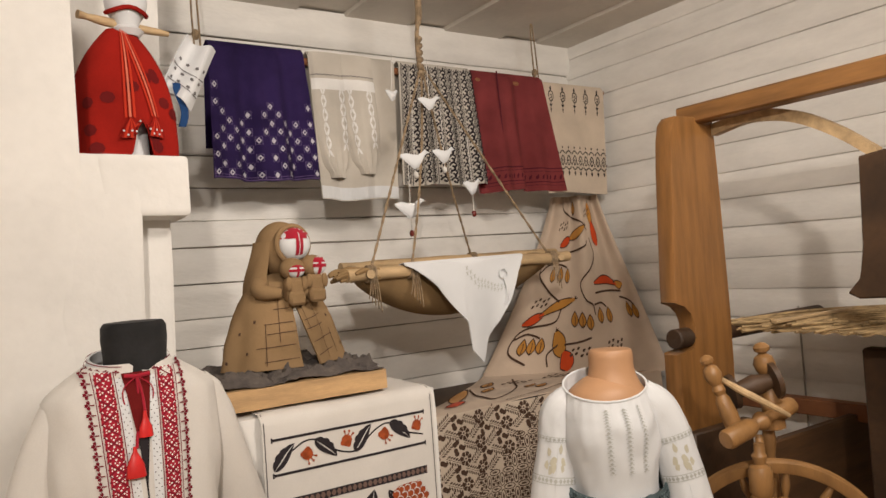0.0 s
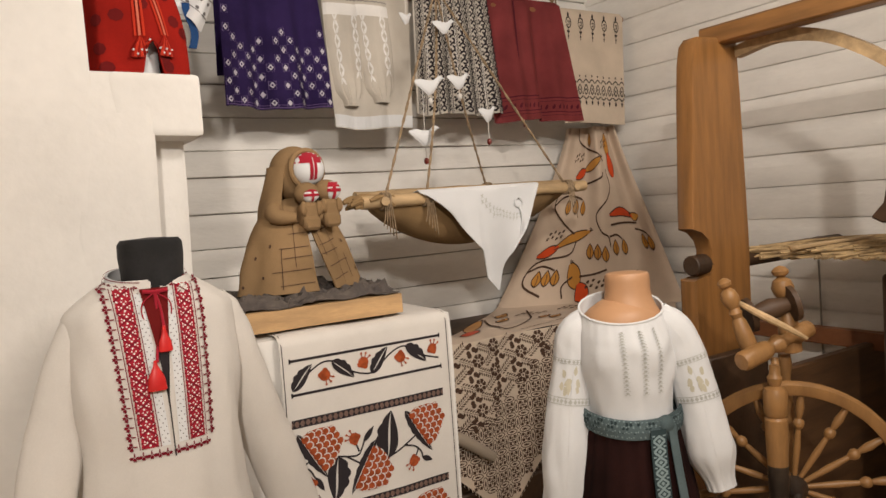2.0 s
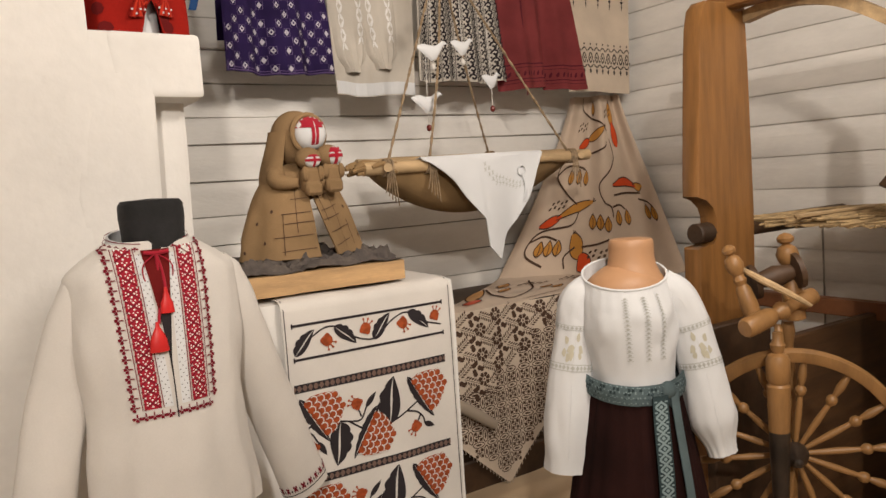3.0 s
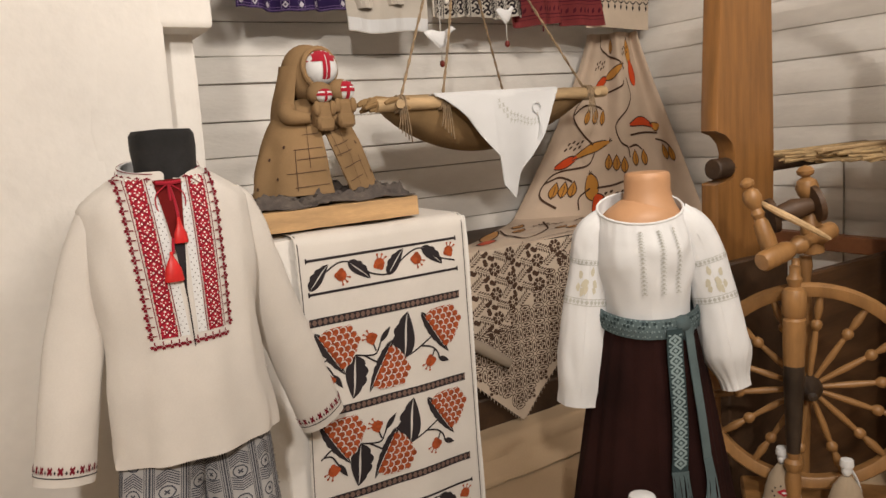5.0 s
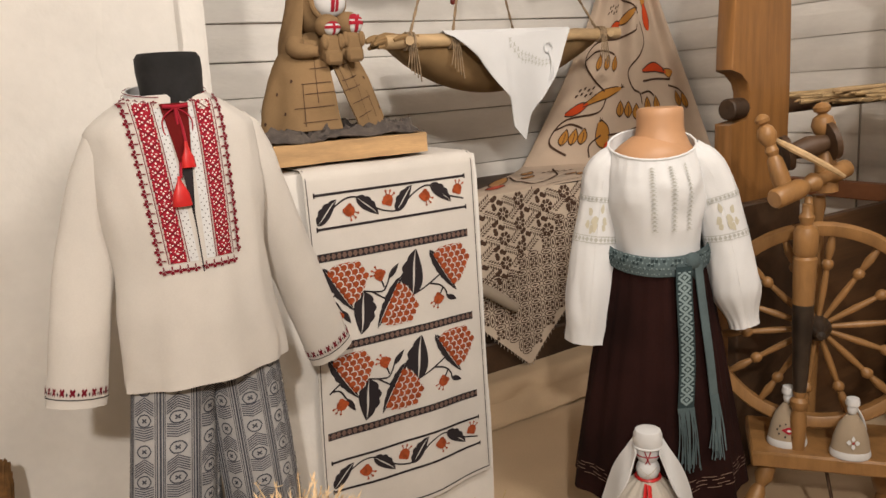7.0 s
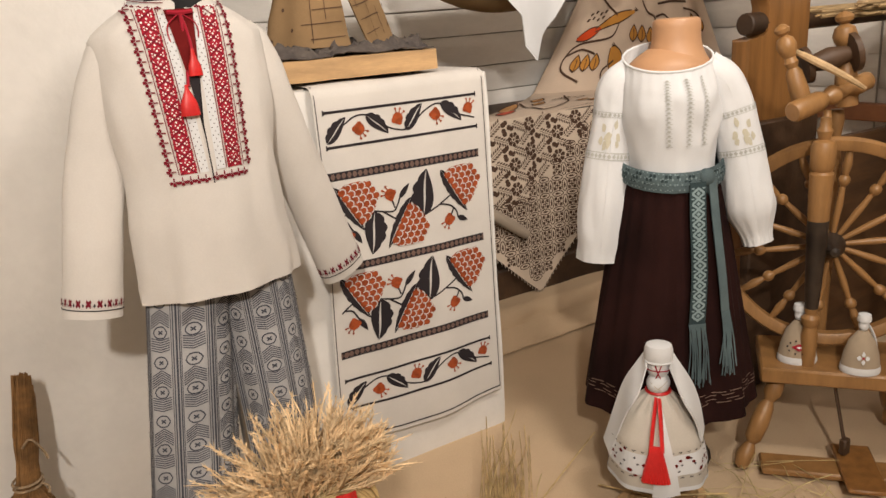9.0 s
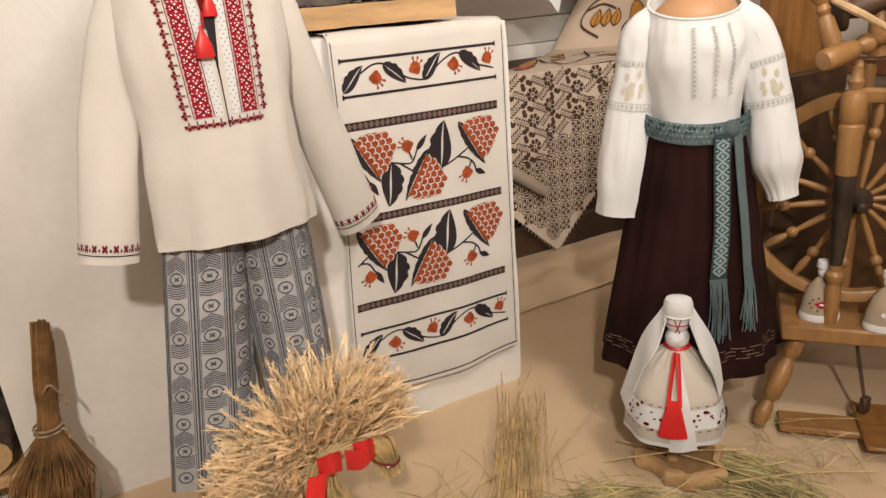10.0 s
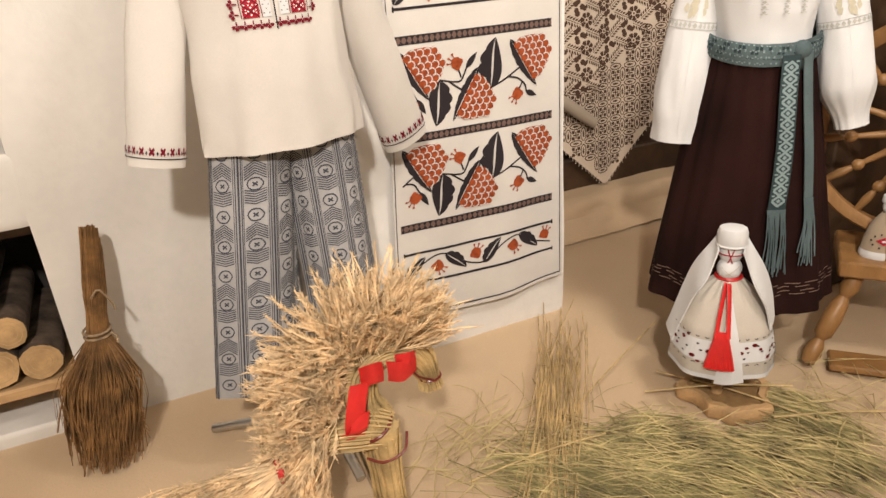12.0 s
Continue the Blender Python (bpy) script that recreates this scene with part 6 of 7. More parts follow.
me = Shape().lathe([(r, 1.1 * z) for r, z in SPOKE], None, 10).mesh("spoke", PINE)
for i in range(14):
    a = 2 * math.pi * i / 14 + 0.12
    d = (WU * math.cos(a) + Vector((0, 0, math.sin(a)))).normalized()
    q = d.cross(WN)
    ob = new("spoke", me)
    ob.parent = wheel
    ob.matrix_world = Matrix(((q.x, WN.x, d.x, AXLE.x), (q.y, WN.y, d.y, AXLE.y), (q.z, WN.z, d.z, AXLE.z), (0, 0, 0, 1)))
part("hub", Shape().lathe([(0.0, -0.055), (0.018, -0.05), (0.030, -0.03), (0.036, -0.012), (0.036, 0.012), (0.030, 0.03), (0.018, 0.05), (0.012, 0.075), (0.0, 0.078)], WR, 20), GREASE, wheel, "black greasy hub")


def upright(prof, a, c, name="post", material=PINE, b0=0.0, n=16):
    """A turned post at a across and c towards the visitor, from rows of (radius, height over the floor)."""
    base = P(a, 0, c)
    return part(name, Shape().lathe([(r, z) for r, z in prof], Matrix.Translation((base.x, base.y, 0)), n), material, wheel)


POST = [(0.018, 0.29), (0.020, 0.34), (0.022, 0.40), (0.017, 0.425), (0.024, 0.437), (0.024, 0.452), (0.015, 0.462), (0.018, 0.48)]
BLACK = [(0.017, 0.48), (0.021, 0.54), (0.024, 0.62), (0.027, 0.68), (0.027, 0.73)]
TOPP = [(0.027, 0.73), (0.029, 0.80), (0.030, 0.855), (0.024, 0.862), (0.031, 0.872), (0.031, 0.925), (0.026, 0.938), (0.014, 0.945), (0.018, 0.958), (0.020, 0.967), (0.013, 0.978), (0.013, 1.0)]
for pr, mt, nm in ((POST, PINE, "front_post"), (BLACK, GREASE, "front_post_bearing"), (TOPP, PINE, "front_post_top")):
    upright(pr, -0.028, 0.075, nm, mt)
upright([(0.016, 0.29), (0.018, 0.5), (0.024, 0.68), (0.016, 0.75), (0.021, 0.83), (0.014, 0.93), (0.02, 0.97), (0.016, 1.0)], 0.02, -0.075, "rear_post")
# mother-of-all: the cross bar with its end knob, two maidens, flyer and bobbin


def between(prof, a, b, name, material=PINE, n=14):
    """Turned work from a to b; rows of (radius, share of the way)."""
    d = b - a
    rot = d.to_track_quat("Z", "Y").to_matrix().to_4x4()
    return part(name, Shape().lathe([(r, t * d.length) for r, t in prof], Matrix.Translation(a) @ rot, n), material, wheel)


between([(0.0, 0), (0.022, 0.005), (0.027, 0.03), (0.027, 0.30), (0.022, 0.36), (0.014, 0.40), (0.022, 0.45), (0.026, 0.5), (0.016, 0.57), (0.016, 0.68), (0.026, 0.74), (0.024, 0.92), (0.0, 1)], P(-0.115, 0.343, 0.14), P(0.095, 0.40, -0.06), "cross_bar")
MAID = [(0.010, 0.0), (0.022, 0.02), (0.024, 0.25), (0.020, 0.45), (0.013, 0.50), (0.018, 0.56), (0.013, 0.62), (0.021, 0.68), (0.025, 0.75), (0.020, 0.83), (0.008, 0.87), (0.017, 0.90), (0.019, 0.94), (0.012, 0.98), (0.0, 1.0)]
between(MAID, P(-0.075, 0.335, 0.05), P(-0.145, 0.555, 0.05), "maiden")
between([(r * 1.2, t) for r, t in MAID], P(0.035, 0.33, -0.03), P(0.01, 0.575, -0.03), "maiden")
between([(0.0, 0), (0.046, 0.02), (0.048, 0.12), (0.020, 0.16), (0.03, 0.5), (0.020, 0.84), (0.050, 0.88), (0.050, 0.98), (0.0, 1)], P(-0.085, 0.445, 0.02), P(0.045, 0.475, -0.01), "bobbin", DARKOAK)
s = Shape().tube(curve([P(-0.105, 0.485, 0.035), P(-0.06, 0.46, 0.075), P(0.0, 0.425, 0.075), P(0.06, 0.385, 0.045)], 10), [0.007, 0.008, 0.009, 0.010, 0.010, 0.010, 0.009, 0.009, 0.008, 0.007, 0.005], 8)
part("flyer", s, RAW, wheel, "pale bent flyer arm")
between([(0.010, 0), (0.012, 0.5), (0.010, 1)], P(-0.02, 0.33, 0.03), P(-0.02, 0.27, 0.06), "peg")
# base bench on turned legs
bs = Matrix.Translation(P(0.0, -0.39, 0)) @ Matrix.Rotation(math.atan2(WU.y, WU.x), 4, "Z")
part("bench", Shape().box((-0.15, -0.12, -0.028), (0.40, 0.12, 0.018), turn=bs, b=0.006), PINE, wheel)
LEG = [(0.016, 0), (0.022, 0.10), (0.026, 0.22), (0.014, 0.30), (0.022, 0.36), (0.027, 0.52), (0.024, 0.68), (0.013, 0.73), (0.022, 0.80), (0.026, 0.88), (0.018, 0.97), (0.0, 1.0)]
for a, b in (((-0.09, -0.405, 0.06), Vector((1.505, 1.785, 0.0))), ((0.30, -0.405, 0.07), P(0.40, -0.68, 0.16)), ((0.20, -0.405, -0.08), P(0.26, -0.68, -0.18))):
    between(LEG, P(*a), b, "leg")
part("treadle", Shape().box((-0.10, -0.035, 0.012), (0.40, 0.055, 0.032), turn=Matrix.Translation((P(-0.04, 0, 0.155).x, P(-0.04, 0, 0.155).y, 0)) @ Matrix.Rotation(math.atan2(WU.y, WU.x) + 0.05, 4, "Z"), b=0.005), PINE, wheel)
part("treadle_board", Shape().box((0.10, -0.12, 0.034), (0.20, 0.11, 0.046), turn=Matrix.Translation((P(-0.04, 0, 0.155).x, P(-0.04, 0, 0.155).y, 0)) @ Matrix.Rotation(math.atan2(WU.y, WU.x) + 0.05, 4, "Z"), b=0.004), OAK, wheel, "darker foot board")
s = Shape().box((-0.014, -0.01, 0.05), (0.014, 0.01, 0.10), turn=Matrix.Translation((P(0.08, 0, 0.1).x, P(0.08, 0, 0.1).y, 0)))
s.tube([(P(0.08, 0, 0.1).x, P(0.08, 0, 0.1).y, 0.08), P(0.05, -0.43, 0.03)], 0.005, 8)
part("footman", s, DARKOAK, wheel, "dark connecting rod")


def little_doll(base, h, motif, turn):
    """A small grey linen doll with a white head and headscarf."""
    s = Shape()
    m = Matrix.Translation(base) @ Matrix.Rotation(turn, 4, "Z")
    s.lathe([(0.40 * h / 1.4, 0), (0.42 * h / 1.4, 0.008), (0.40 * h / 1.4, 0.12 * h), (0.39 * h / 1.4, 0.121 * h)], m, 20, 1, 0.72)
    s.lathe([(0.40 * h / 1.4, 0.10 * h), (0.36 * h / 1.4, 0.30 * h), (0.27 * h / 1.4, 0.52 * h), (0.14 * h / 1.4, 0.66 * h), (0.07 * h, 0.70 * h)], m, 20, 0, 0.72)
    s.ball(m @ Vector((0, 0, 0.79 * h)), (0.085 * h, 0.075 * h, 0.10 * h), 1, 12, 9)
    s.lathe([(0.10 * h, 0.86 * h), (0.105 * h, 0.90 * h), (0.09 * h, 0.97 * h), (0.0, 1.0 * h)], m, 14, 1)
    s.tube(curve([m @ Vector((0.03 * h, 0.05 * h, 0.86 * h)), m @ Vector((0.16 * h, 0.07 * h, 0.6 * h)), m @ Vector((0.22 * h, 0.06 * h, 0.34 * h))], 6), [0.03 * h, 0.05 * h, 0.06 * h, 0.06 * h, 0.06 * h, 0.055 * h, 0.05 * h], 8, 1, flat=0.4)

    def f(u, v):
        z = v * h
        r = lerp(0.40, 0.25, max(0, v - 0.1) / 0.45) * h / 1.4
        return m @ Vector((u * r, -0.72 * r * math.sqrt(max(0.01, 1 - u * u)), z))
    if motif == 0:
        s.decor([[(-0.42, 0.30), (0, 0.24), (0.42, 0.30), (0, 0.36)]], f, 2, 0.006)
        s.decor([[(-0.16, 0.30), (0, 0.28), (0.16, 0.30), (0, 0.32)]], f, 1, 0.007)
        s.decor([q for i in range(10) for q in disc(0.62 * math.cos(i * 0.63), 0.30 + 0.105 * math.sin(i * 0.63), 0.055, 5, 0.018)], f, 3, 0.006)
    else:
        s.decor([q for i in range(4) for q in leaf(0.1 * math.cos(i * 1.57), 0.30 + 0.02 * math.sin(i * 1.57), 0.26 if i % 2 == 0 else 0.09, 0.08 if i % 2 == 0 else 0.2, i * 1.57, 4)], f, 1, 0.006)
        s.decor(disc(0, 0.30, 0.07, 5, 0.02), f, 2, 0.007)
    one("small_doll", s, [weave("taupe_linen", (0.36, 0.29, 0.21), 900), LINENW, REDTHREAD, BLACKTHREAD], "small grey linen doll with a %s on its skirt" % ("red lozenge" if motif == 0 else "white cross"), "doll", "dolls on the spinning wheel")


little_doll(P(-0.052, -0.372, 0.05), 0.178, 0, math.atan2(WU.y, WU.x))
little_doll(P(0.100, -0.372, 0.09), 0.172, 1, math.atan2(WU.y, WU.x))

# ---- on the floor ----
# the doll on a slice of wood
s = Shape()
n = 56
SC = Vector((1.202, 1.770, 0))


def slice_ring(z, q):
    """The slice's gnarled outline at a height, q of its full reach."""
    out = []
    for a in range(n):
        w = 2 * math.pi * a / n
        k = 0.108 * q * (1 + 0.10 * math.sin(3 * w + 0.9) + 0.07 * math.sin(5 * w + 2) + 0.06 * math.sin(8 * w) + 0.035 * math.sin(13 * w))
        out.append(SC + Vector((k * math.cos(w), k * math.sin(w), z)))
    return out


rings = [slice_ring(z, q) for z, q in ((0.0, 0.97), (0.005, 1.0), (0.036, 1.0), (0.041, 0.97), (0.041, 0.80), (0.030, 0.74))]
ring = [p for r in rings for p in r]
s.add(ring, [(n * j + a, n * j + (a + 1) % n, n * j + n + (a + 1) % n, n * j + n + a) for j in range(4) for a in range(n)])
s.add(ring, [(n * 4 + a, n * 4 + (a + 1) % n, n * 5 + (a + 1) % n, n * 5 + a) for a in range(n)] + [tuple(range(5 * n, 6 * n))], 1)
one("wood_slice", s, [BOXWOOD, mat("weathered_wood_face", (0.33, 0.20, 0.085), 0.7, 0.22, 9, 60, 0.4)], "slice of pale gnarled wood with a darker hollow face", "wood slice")
DM = Matrix.Translation((1.172, 1.775, 0))
M2 = DM @ Matrix.Rotation(radians(-46), 4, "Z") @ Matrix.Translation((-0.005, 0, 0))
s = Shape()
s.lathe([(0.014, 0.028), (0.013, 0.16)], M2, 12, 4)


def dress(u, v):
    """A full linen skirt, domed from the waist and gathered there."""
    w = 2 * math.pi * u
    rows = ((0.0, 0.123), (0.22, 0.122), (0.50, 0.110), (0.67, 0.093), (0.80, 0.076), (0.92, 0.052), (1.0, 0.030))
    r = next(lerp(p, q, smooth01((v - a) / (b - a)) * 0.3 + 0.7 * (v - a) / (b - a)) for (a, p), (b, q) in zip(rows, rows[1:]) if v <= b + 1e-9 or b == 1.0)
    r *= 1 + 0.028 * (1 - v) * math.sin(8 * w + 0.5) + 0.06 * math.sin(15 * w) * smooth01((v - 0.72) / 0.2)
    return M2 @ Vector((r * math.sin(w), -0.84 * r * math.cos(w), lerp(0.133, 0.368, v) + 0.004 * math.sin(3 * w) * (1 - v)))


s.sheet(dress, 80, 24, 0, 0.003)
s.decor([[(i / 80, 0.0), ((i + 1) / 80, 0.0), ((i + 1) / 80, 0.05), (i / 80, 0.05)] for i in range(80)], dress, 1, 0.0022)
s.ball(M2 @ Vector((0, -0.004, 0.392)), (0.031, 0.028, 0.030), 1, 16, 11)
s.ball(M2 @ Vector((0, 0, 0.436)), (0.030, 0.028, 0.033), 1, 16, 12)
s.lathe([(0.033, 0.452), (0.0355, 0.458), (0.035, 0.486), (0.031, 0.496), (0.020, 0.500), (0.0, 0.501)], M2, 22, 1, 0.92)
s.tube([M2 @ Vector((0.0345 * math.cos(a), 0.032 * math.sin(a), 0.455)) for a in [2 * math.pi * i / 20 for i in range(21)]], 0.0035, 6, 1)


def veil(sg):
    """One half of the headscarf, blown out over a shoulder."""
    out = curve([(0.034, 0, 0.462), (0.070, 0, 0.405), (0.098, 0, 0.335), (0.136 if sg < 0 else 0.112, 0, 0.205 if sg < 0 else 0.262)], 20)
    inn = curve([(0.026, 0, 0.448), (0.044 if sg < 0 else 0.052, 0, 0.385), (0.074 if sg < 0 else 0.084, 0, 0.325), (0.116 if sg < 0 else 0.104, 0, 0.188 if sg < 0 else 0.250)], 20)

    def f(u, v):
        i = min(19, int(v * 20))
        a, b = inn[i].lerp(inn[i + 1], v * 20 - i), out[i].lerp(out[i + 1], v * 20 - i)
        p = a.lerp(b, u)
        return M2 @ Vector((sg * p.x, lerp(-0.036, 0.022, u) - 0.020 * math.sin(math.pi * v) * (1 - u) + 0.006 * math.sin(9 * v + 3 * u), p.z))
    return f


s.sheet(veil(-1), 8, 22, 1, -0.004)
s.sheet(veil(1), 8, 22, 1, 0.004)


def ap(u, v):
    """The white apron, wider towards its hem."""
    q = 0.02 + lerp(-0.034, 0.060, u) * lerp(1.0, 0.16, v)
    return Vector(dress(q, lerp(-0.035, 0.93, v))) + M2.to_3x3() @ Vector((0, -0.0055, 0))


s.sheet(ap, 10, 20, 1, 0.002)
for q in (-0.012, 0.010):
    s.tube([Vector(dress(q * (1.5 + 0.7 * (1 - v)), v)) + M2.to_3x3() @ Vector((0, -0.012, 0)) for v in [lerp(0.50, 0.99, i / 10) for i in range(11)]], 0.0072, 8, 2, flat=0.3)
for i in range(18):
    q = (i - 8.5) / 8.5
    line = [Vector(dress(q * lerp(0.016, 0.041, t) - 0.004, lerp(0.56, 0.16, t))) + M2.to_3x3() @ Vector((0, -0.011 - 0.003 * (i % 2), 0)) for t in (0, 0.3, 0.65, 1.0)]
    s.tube(line, [0.003, 0.0048, 0.0056, 0.0052], 6, 2)
s.tube([M2 @ Vector((0.029 * math.cos(a), 0.026 * math.sin(a), 0.370)) for a in [2 * math.pi * i / 20 for i in range(21)]], 0.0048, 6, 2)
for a, b in (((-0.95, -0.05), (0.95, -0.05)), ((-0.9, 0.45), (0.9, 0.45)), ((-0.42, 0.9), (0.22, -0.85)), ((0.42, 0.9), (-0.22, -0.85)) ):
    path = []
    for i in range(9):
        x, z = lerp(a[0], b[0], i / 8), lerp(a[1], b[1], i / 8)
        path.append(M2 @ Vector((0.0305 * x, -0.0295 * math.sqrt(max(0, 1 - x * x * 0.9 - z * z * 0.6)), 0.436 + 0.032 * z)))
    s.tube(path, 0.0015, 5, 6)
for a, b in (((-0.7, 0.45), (0.4, -0.5)), ((0.7, 0.45), (-0.4, -0.5))):
    s.tube([M2 @ Vector((0.031 * x, -0.004 - 0.029 * math.sqrt(max(0, 1 - x * x - z * z)), 0.392 + 0.03 * z)) for x, z in [(lerp(a[0], b[0], i / 6), lerp(a[1], b[1], i / 6)) for i in range(7)]], 0.0012, 4, 0)
pale, k, r = [], [], []
for i in range(60):
    u = i / 60
    pale += [[(u, 0.20), (u + 1 / 60, 0.20), (u + 1 / 60, 0.43), (u, 0.43)]]
    if i % 2:
        k += stroke([(u - 0.006, 0.165), (u, 0.18), (u + 0.006, 0.165)], 0.006, 2) + stroke([(u - 0.006, 0.465), (u, 0.45), (u + 0.006, 0.465)], 0.006, 2)
for i in range(20):
    u, v = i / 20 + 0.01, (0.24, 0.315, 0.39)[i % 3]
    r += disc(u, v, 0.011, 6, 0.022) + disc(u + 0.02, v + 0.05 * (1 if i % 2 else -1), 0.008, 5, 0.016)
    k += disc(u + 0.025, 0.315, 0.006, 4, 0.012) + disc(u + 0.012, 0.25 if i % 2 else 0.38, 0.006, 4, 0.012)
s.decor(pale, dress, 1, 0.0016)
s.decor(k, dress, 3, 0.0026)
s.decor(r, dress, 5, 0.0026)
one("rag_doll", s, [LINENG, LINENW, RIBBON, BLACKTHREAD, BOXWOOD, DARKRED, REDTHREAD], "white-scarfed linen rag doll with a red sash, on a wood slice", "doll")

# red doll on the stove's ledge, arms a wooden rod
s = Shape()
RXD, RYD = 0.306, 2.56


def rdress(u, v):
    w = 2 * math.pi * u
    r = lerp(0.138, 0.034, v ** 3.3) * (1 + 0.05 * (1 - v) * math.sin(7 * w))
    notch = 0.0
    if abs(((u + 0.5) % 1.0) - 0.532) < 0.036:
        notch = 0.10 * (1 - (abs(((u + 0.5) % 1.0) - 0.532) / 0.036) ** 2)
    return Vector((RXD + 0.95 * r * math.sin(w), RYD - 0.6 * r * math.cos(w), max(lerp(1.848, 2.20, v), 1.848 + notch)))


s.sheet(rdress, 80, 18, 0, 0.003)
s.lathe([(0.06, 1.846), (0.055, 1.95), (0.03, 2.1)], Matrix.Translation((RXD, RYD, 0)), 14, 1)
s.lathe([(0.03, 2.185), (0.042, 2.20), (0.028, 2.212), (0.035, 2.23), (0.05, 2.25), (0.055, 2.28), (0.04, 2.32), (0.0, 2.335)], Matrix.Translation((RXD + 0.02, RYD, 0)), 16, 1)
s.tube(curve([(0.205, RYD - 0.03, 2.222), (0.30, RYD, 2.217), (0.436, RYD + 0.02, 2.212)], 8), [0.011, 0.008, 0.011, 0.012, 0.012, 0.012, 0.011, 0.010, 0.007], 10, 4)
s.tube([(RXD + 0.02 + 0.05 * math.cos(a), RYD - 0.052 * abs(math.sin(a)) , 2.245 + 0.004 * math.sin(3 * a)) for a in [math.pi * i / 10 + math.pi for i in range(11)]], 0.006, 6, 0)
for (u0, v0), (u1, v1) in (((0.0, 0.985), (0.0, 0.30)), ((0.02, 0.97), (0.078, 0.32))):
    for o in (-0.012, 0.0, 0.012):
        s.decor([[(lerp(u0, u1, t) + o - 0.0035, lerp(v0, v1, t)), (lerp(u0, u1, t + 0.1) + o - 0.0035, lerp(v0, v1, t + 0.1)), (lerp(u0, u1, t + 0.1) + o + 0.0035, lerp(v0, v1, t + 0.1)), (lerp(u0, u1, t) + o + 0.0035, lerp(v0, v1, t))] for t in [0.1 * i for i in range(10)]], rdress, 5 if o else 6, 0.005)
    for i in range(7):
        q = (i - 3) / 3
        s.tube([Vector(rdress(u1, v1)) + Vector((0, -0.006, 0)), Vector(rdress(u1 + 0.016 * q, v1 - 0.07)) + Vector((0, -0.010, 0)), Vector(rdress(u1 + 0.030 * q, v1 - 0.15)) + Vector((0, -0.010, 0))], [0.003, 0.0045, 0.005], 5, 5 if i % 2 else 0)
    for i in range(5):
        s.ball(Vector(rdress(u1 + 0.012 * (i - 2), v1 - 0.10 - 0.03 * (i % 2))) + Vector((0, -0.014, 0)), 0.003, 1, 6, 4)
rng = random.Random(3)
s.decor([q for i in range(16) for q in disc(rng.uniform(-0.25, 0.25), rng.uniform(0.06, 0.7), 0.024, 8, 0.045)], rdress, 3, 0.0018)
one("red_doll", s, [REDDRESS, LINENW, REDTHREAD, DARKRED, RAW, weave("bright_red_cord", (0.50, 0.035, 0.015), 900), weave("salmon_cord", (0.62, 0.16, 0.10), 900)], "red-dressed rag doll with wooden rod arms on the stove ledge", "doll")
# small white embroidered cloth hung on the rod's end, with a blue ribbon
t = thing("small_towel", "small white embroidered cloth with a blue ribbon, hung beside the pole", "towel")


def tw(u, v):
    return (lerp(0.445, 0.60, v * 0.75) + lerp(0, 0.085, u) - 0.03 * v, 2.74 + 0.02 * math.sin(7 * u), lerp(2.10, 2.272, v) + lerp(0.0, -0.05, u) + 0.01 * math.sin(5 * u + 3 * v))


part("cloth", Shape().sheet(tw, 12, 12, thick=0.003), LINENW, t)
part("dark_stitching", Shape().decor([q for v in (0.25, 0.4, 0.6) for i in range(4) for q in disc(0.15 + i * 0.23, v, 0.05, 5, 0.03)] + [q for v in (0.2, 0.46) for q in bar(0.02, v, 0.98, v + 0.015, 6)], tw, off=0.002), GREYTHREAD, t, "", False)
part("ribbon", Shape().sheet(lambda u, v: (0.487 + 0.022 * u + 0.01 * math.sin(5 * v), 2.735, lerp(1.99, 2.12, v)), 4, 8, thick=0.002), BLUECLOTH, t, "blue ribbon")

# straw horse
horse = thing("straw_horse", "horse woven of straw with a grass-plume mane and red ribbons", "straw figure")
HY = 1.80


def sheaf(path, r, seed, count=60, name="body", material=STRAW):
    """A bundle of straws that follow one line."""
    c = curve(path, 14)
    s = Shape()
    s.tube(c, [0.86 * q for q in r] if isinstance(r, list) else 0.86 * r, 12)
    rng = random.Random(seed)
    for i in range(count):
        a, k = rng.uniform(0, 2 * math.pi), rng.uniform(0.8, 1.04)
        i0 = rng.choice((0, 0, 1, 2))
        line = []
        for j in range(i0, 15):
            d = (c[min(j + 1, 14)] - c[max(j - 1, 0)]).normalized()
            e = d.cross(Vector((0, 1, 0.01))).normalized()
            rr = (r[j] if isinstance(r, list) else r) * k
            line.append(c[j] + rr * math.cos(a) * e + rr * math.sin(a) * d.cross(e))
        s.tube(line, 0.0022, 4)
    return part(name, s, material, horse)


def taper(*ks):
    """Fifteen radii through the given ones."""
    return [lerp(ks[min(int(i / 14 * (len(ks) - 1)), len(ks) - 2)], ks[min(int(i / 14 * (len(ks) - 1)), len(ks) - 2) + 1], i / 14 * (len(ks) - 1) - min(int(i / 14 * (len(ks) - 1)), len(ks) - 2)) for i in range(15)]


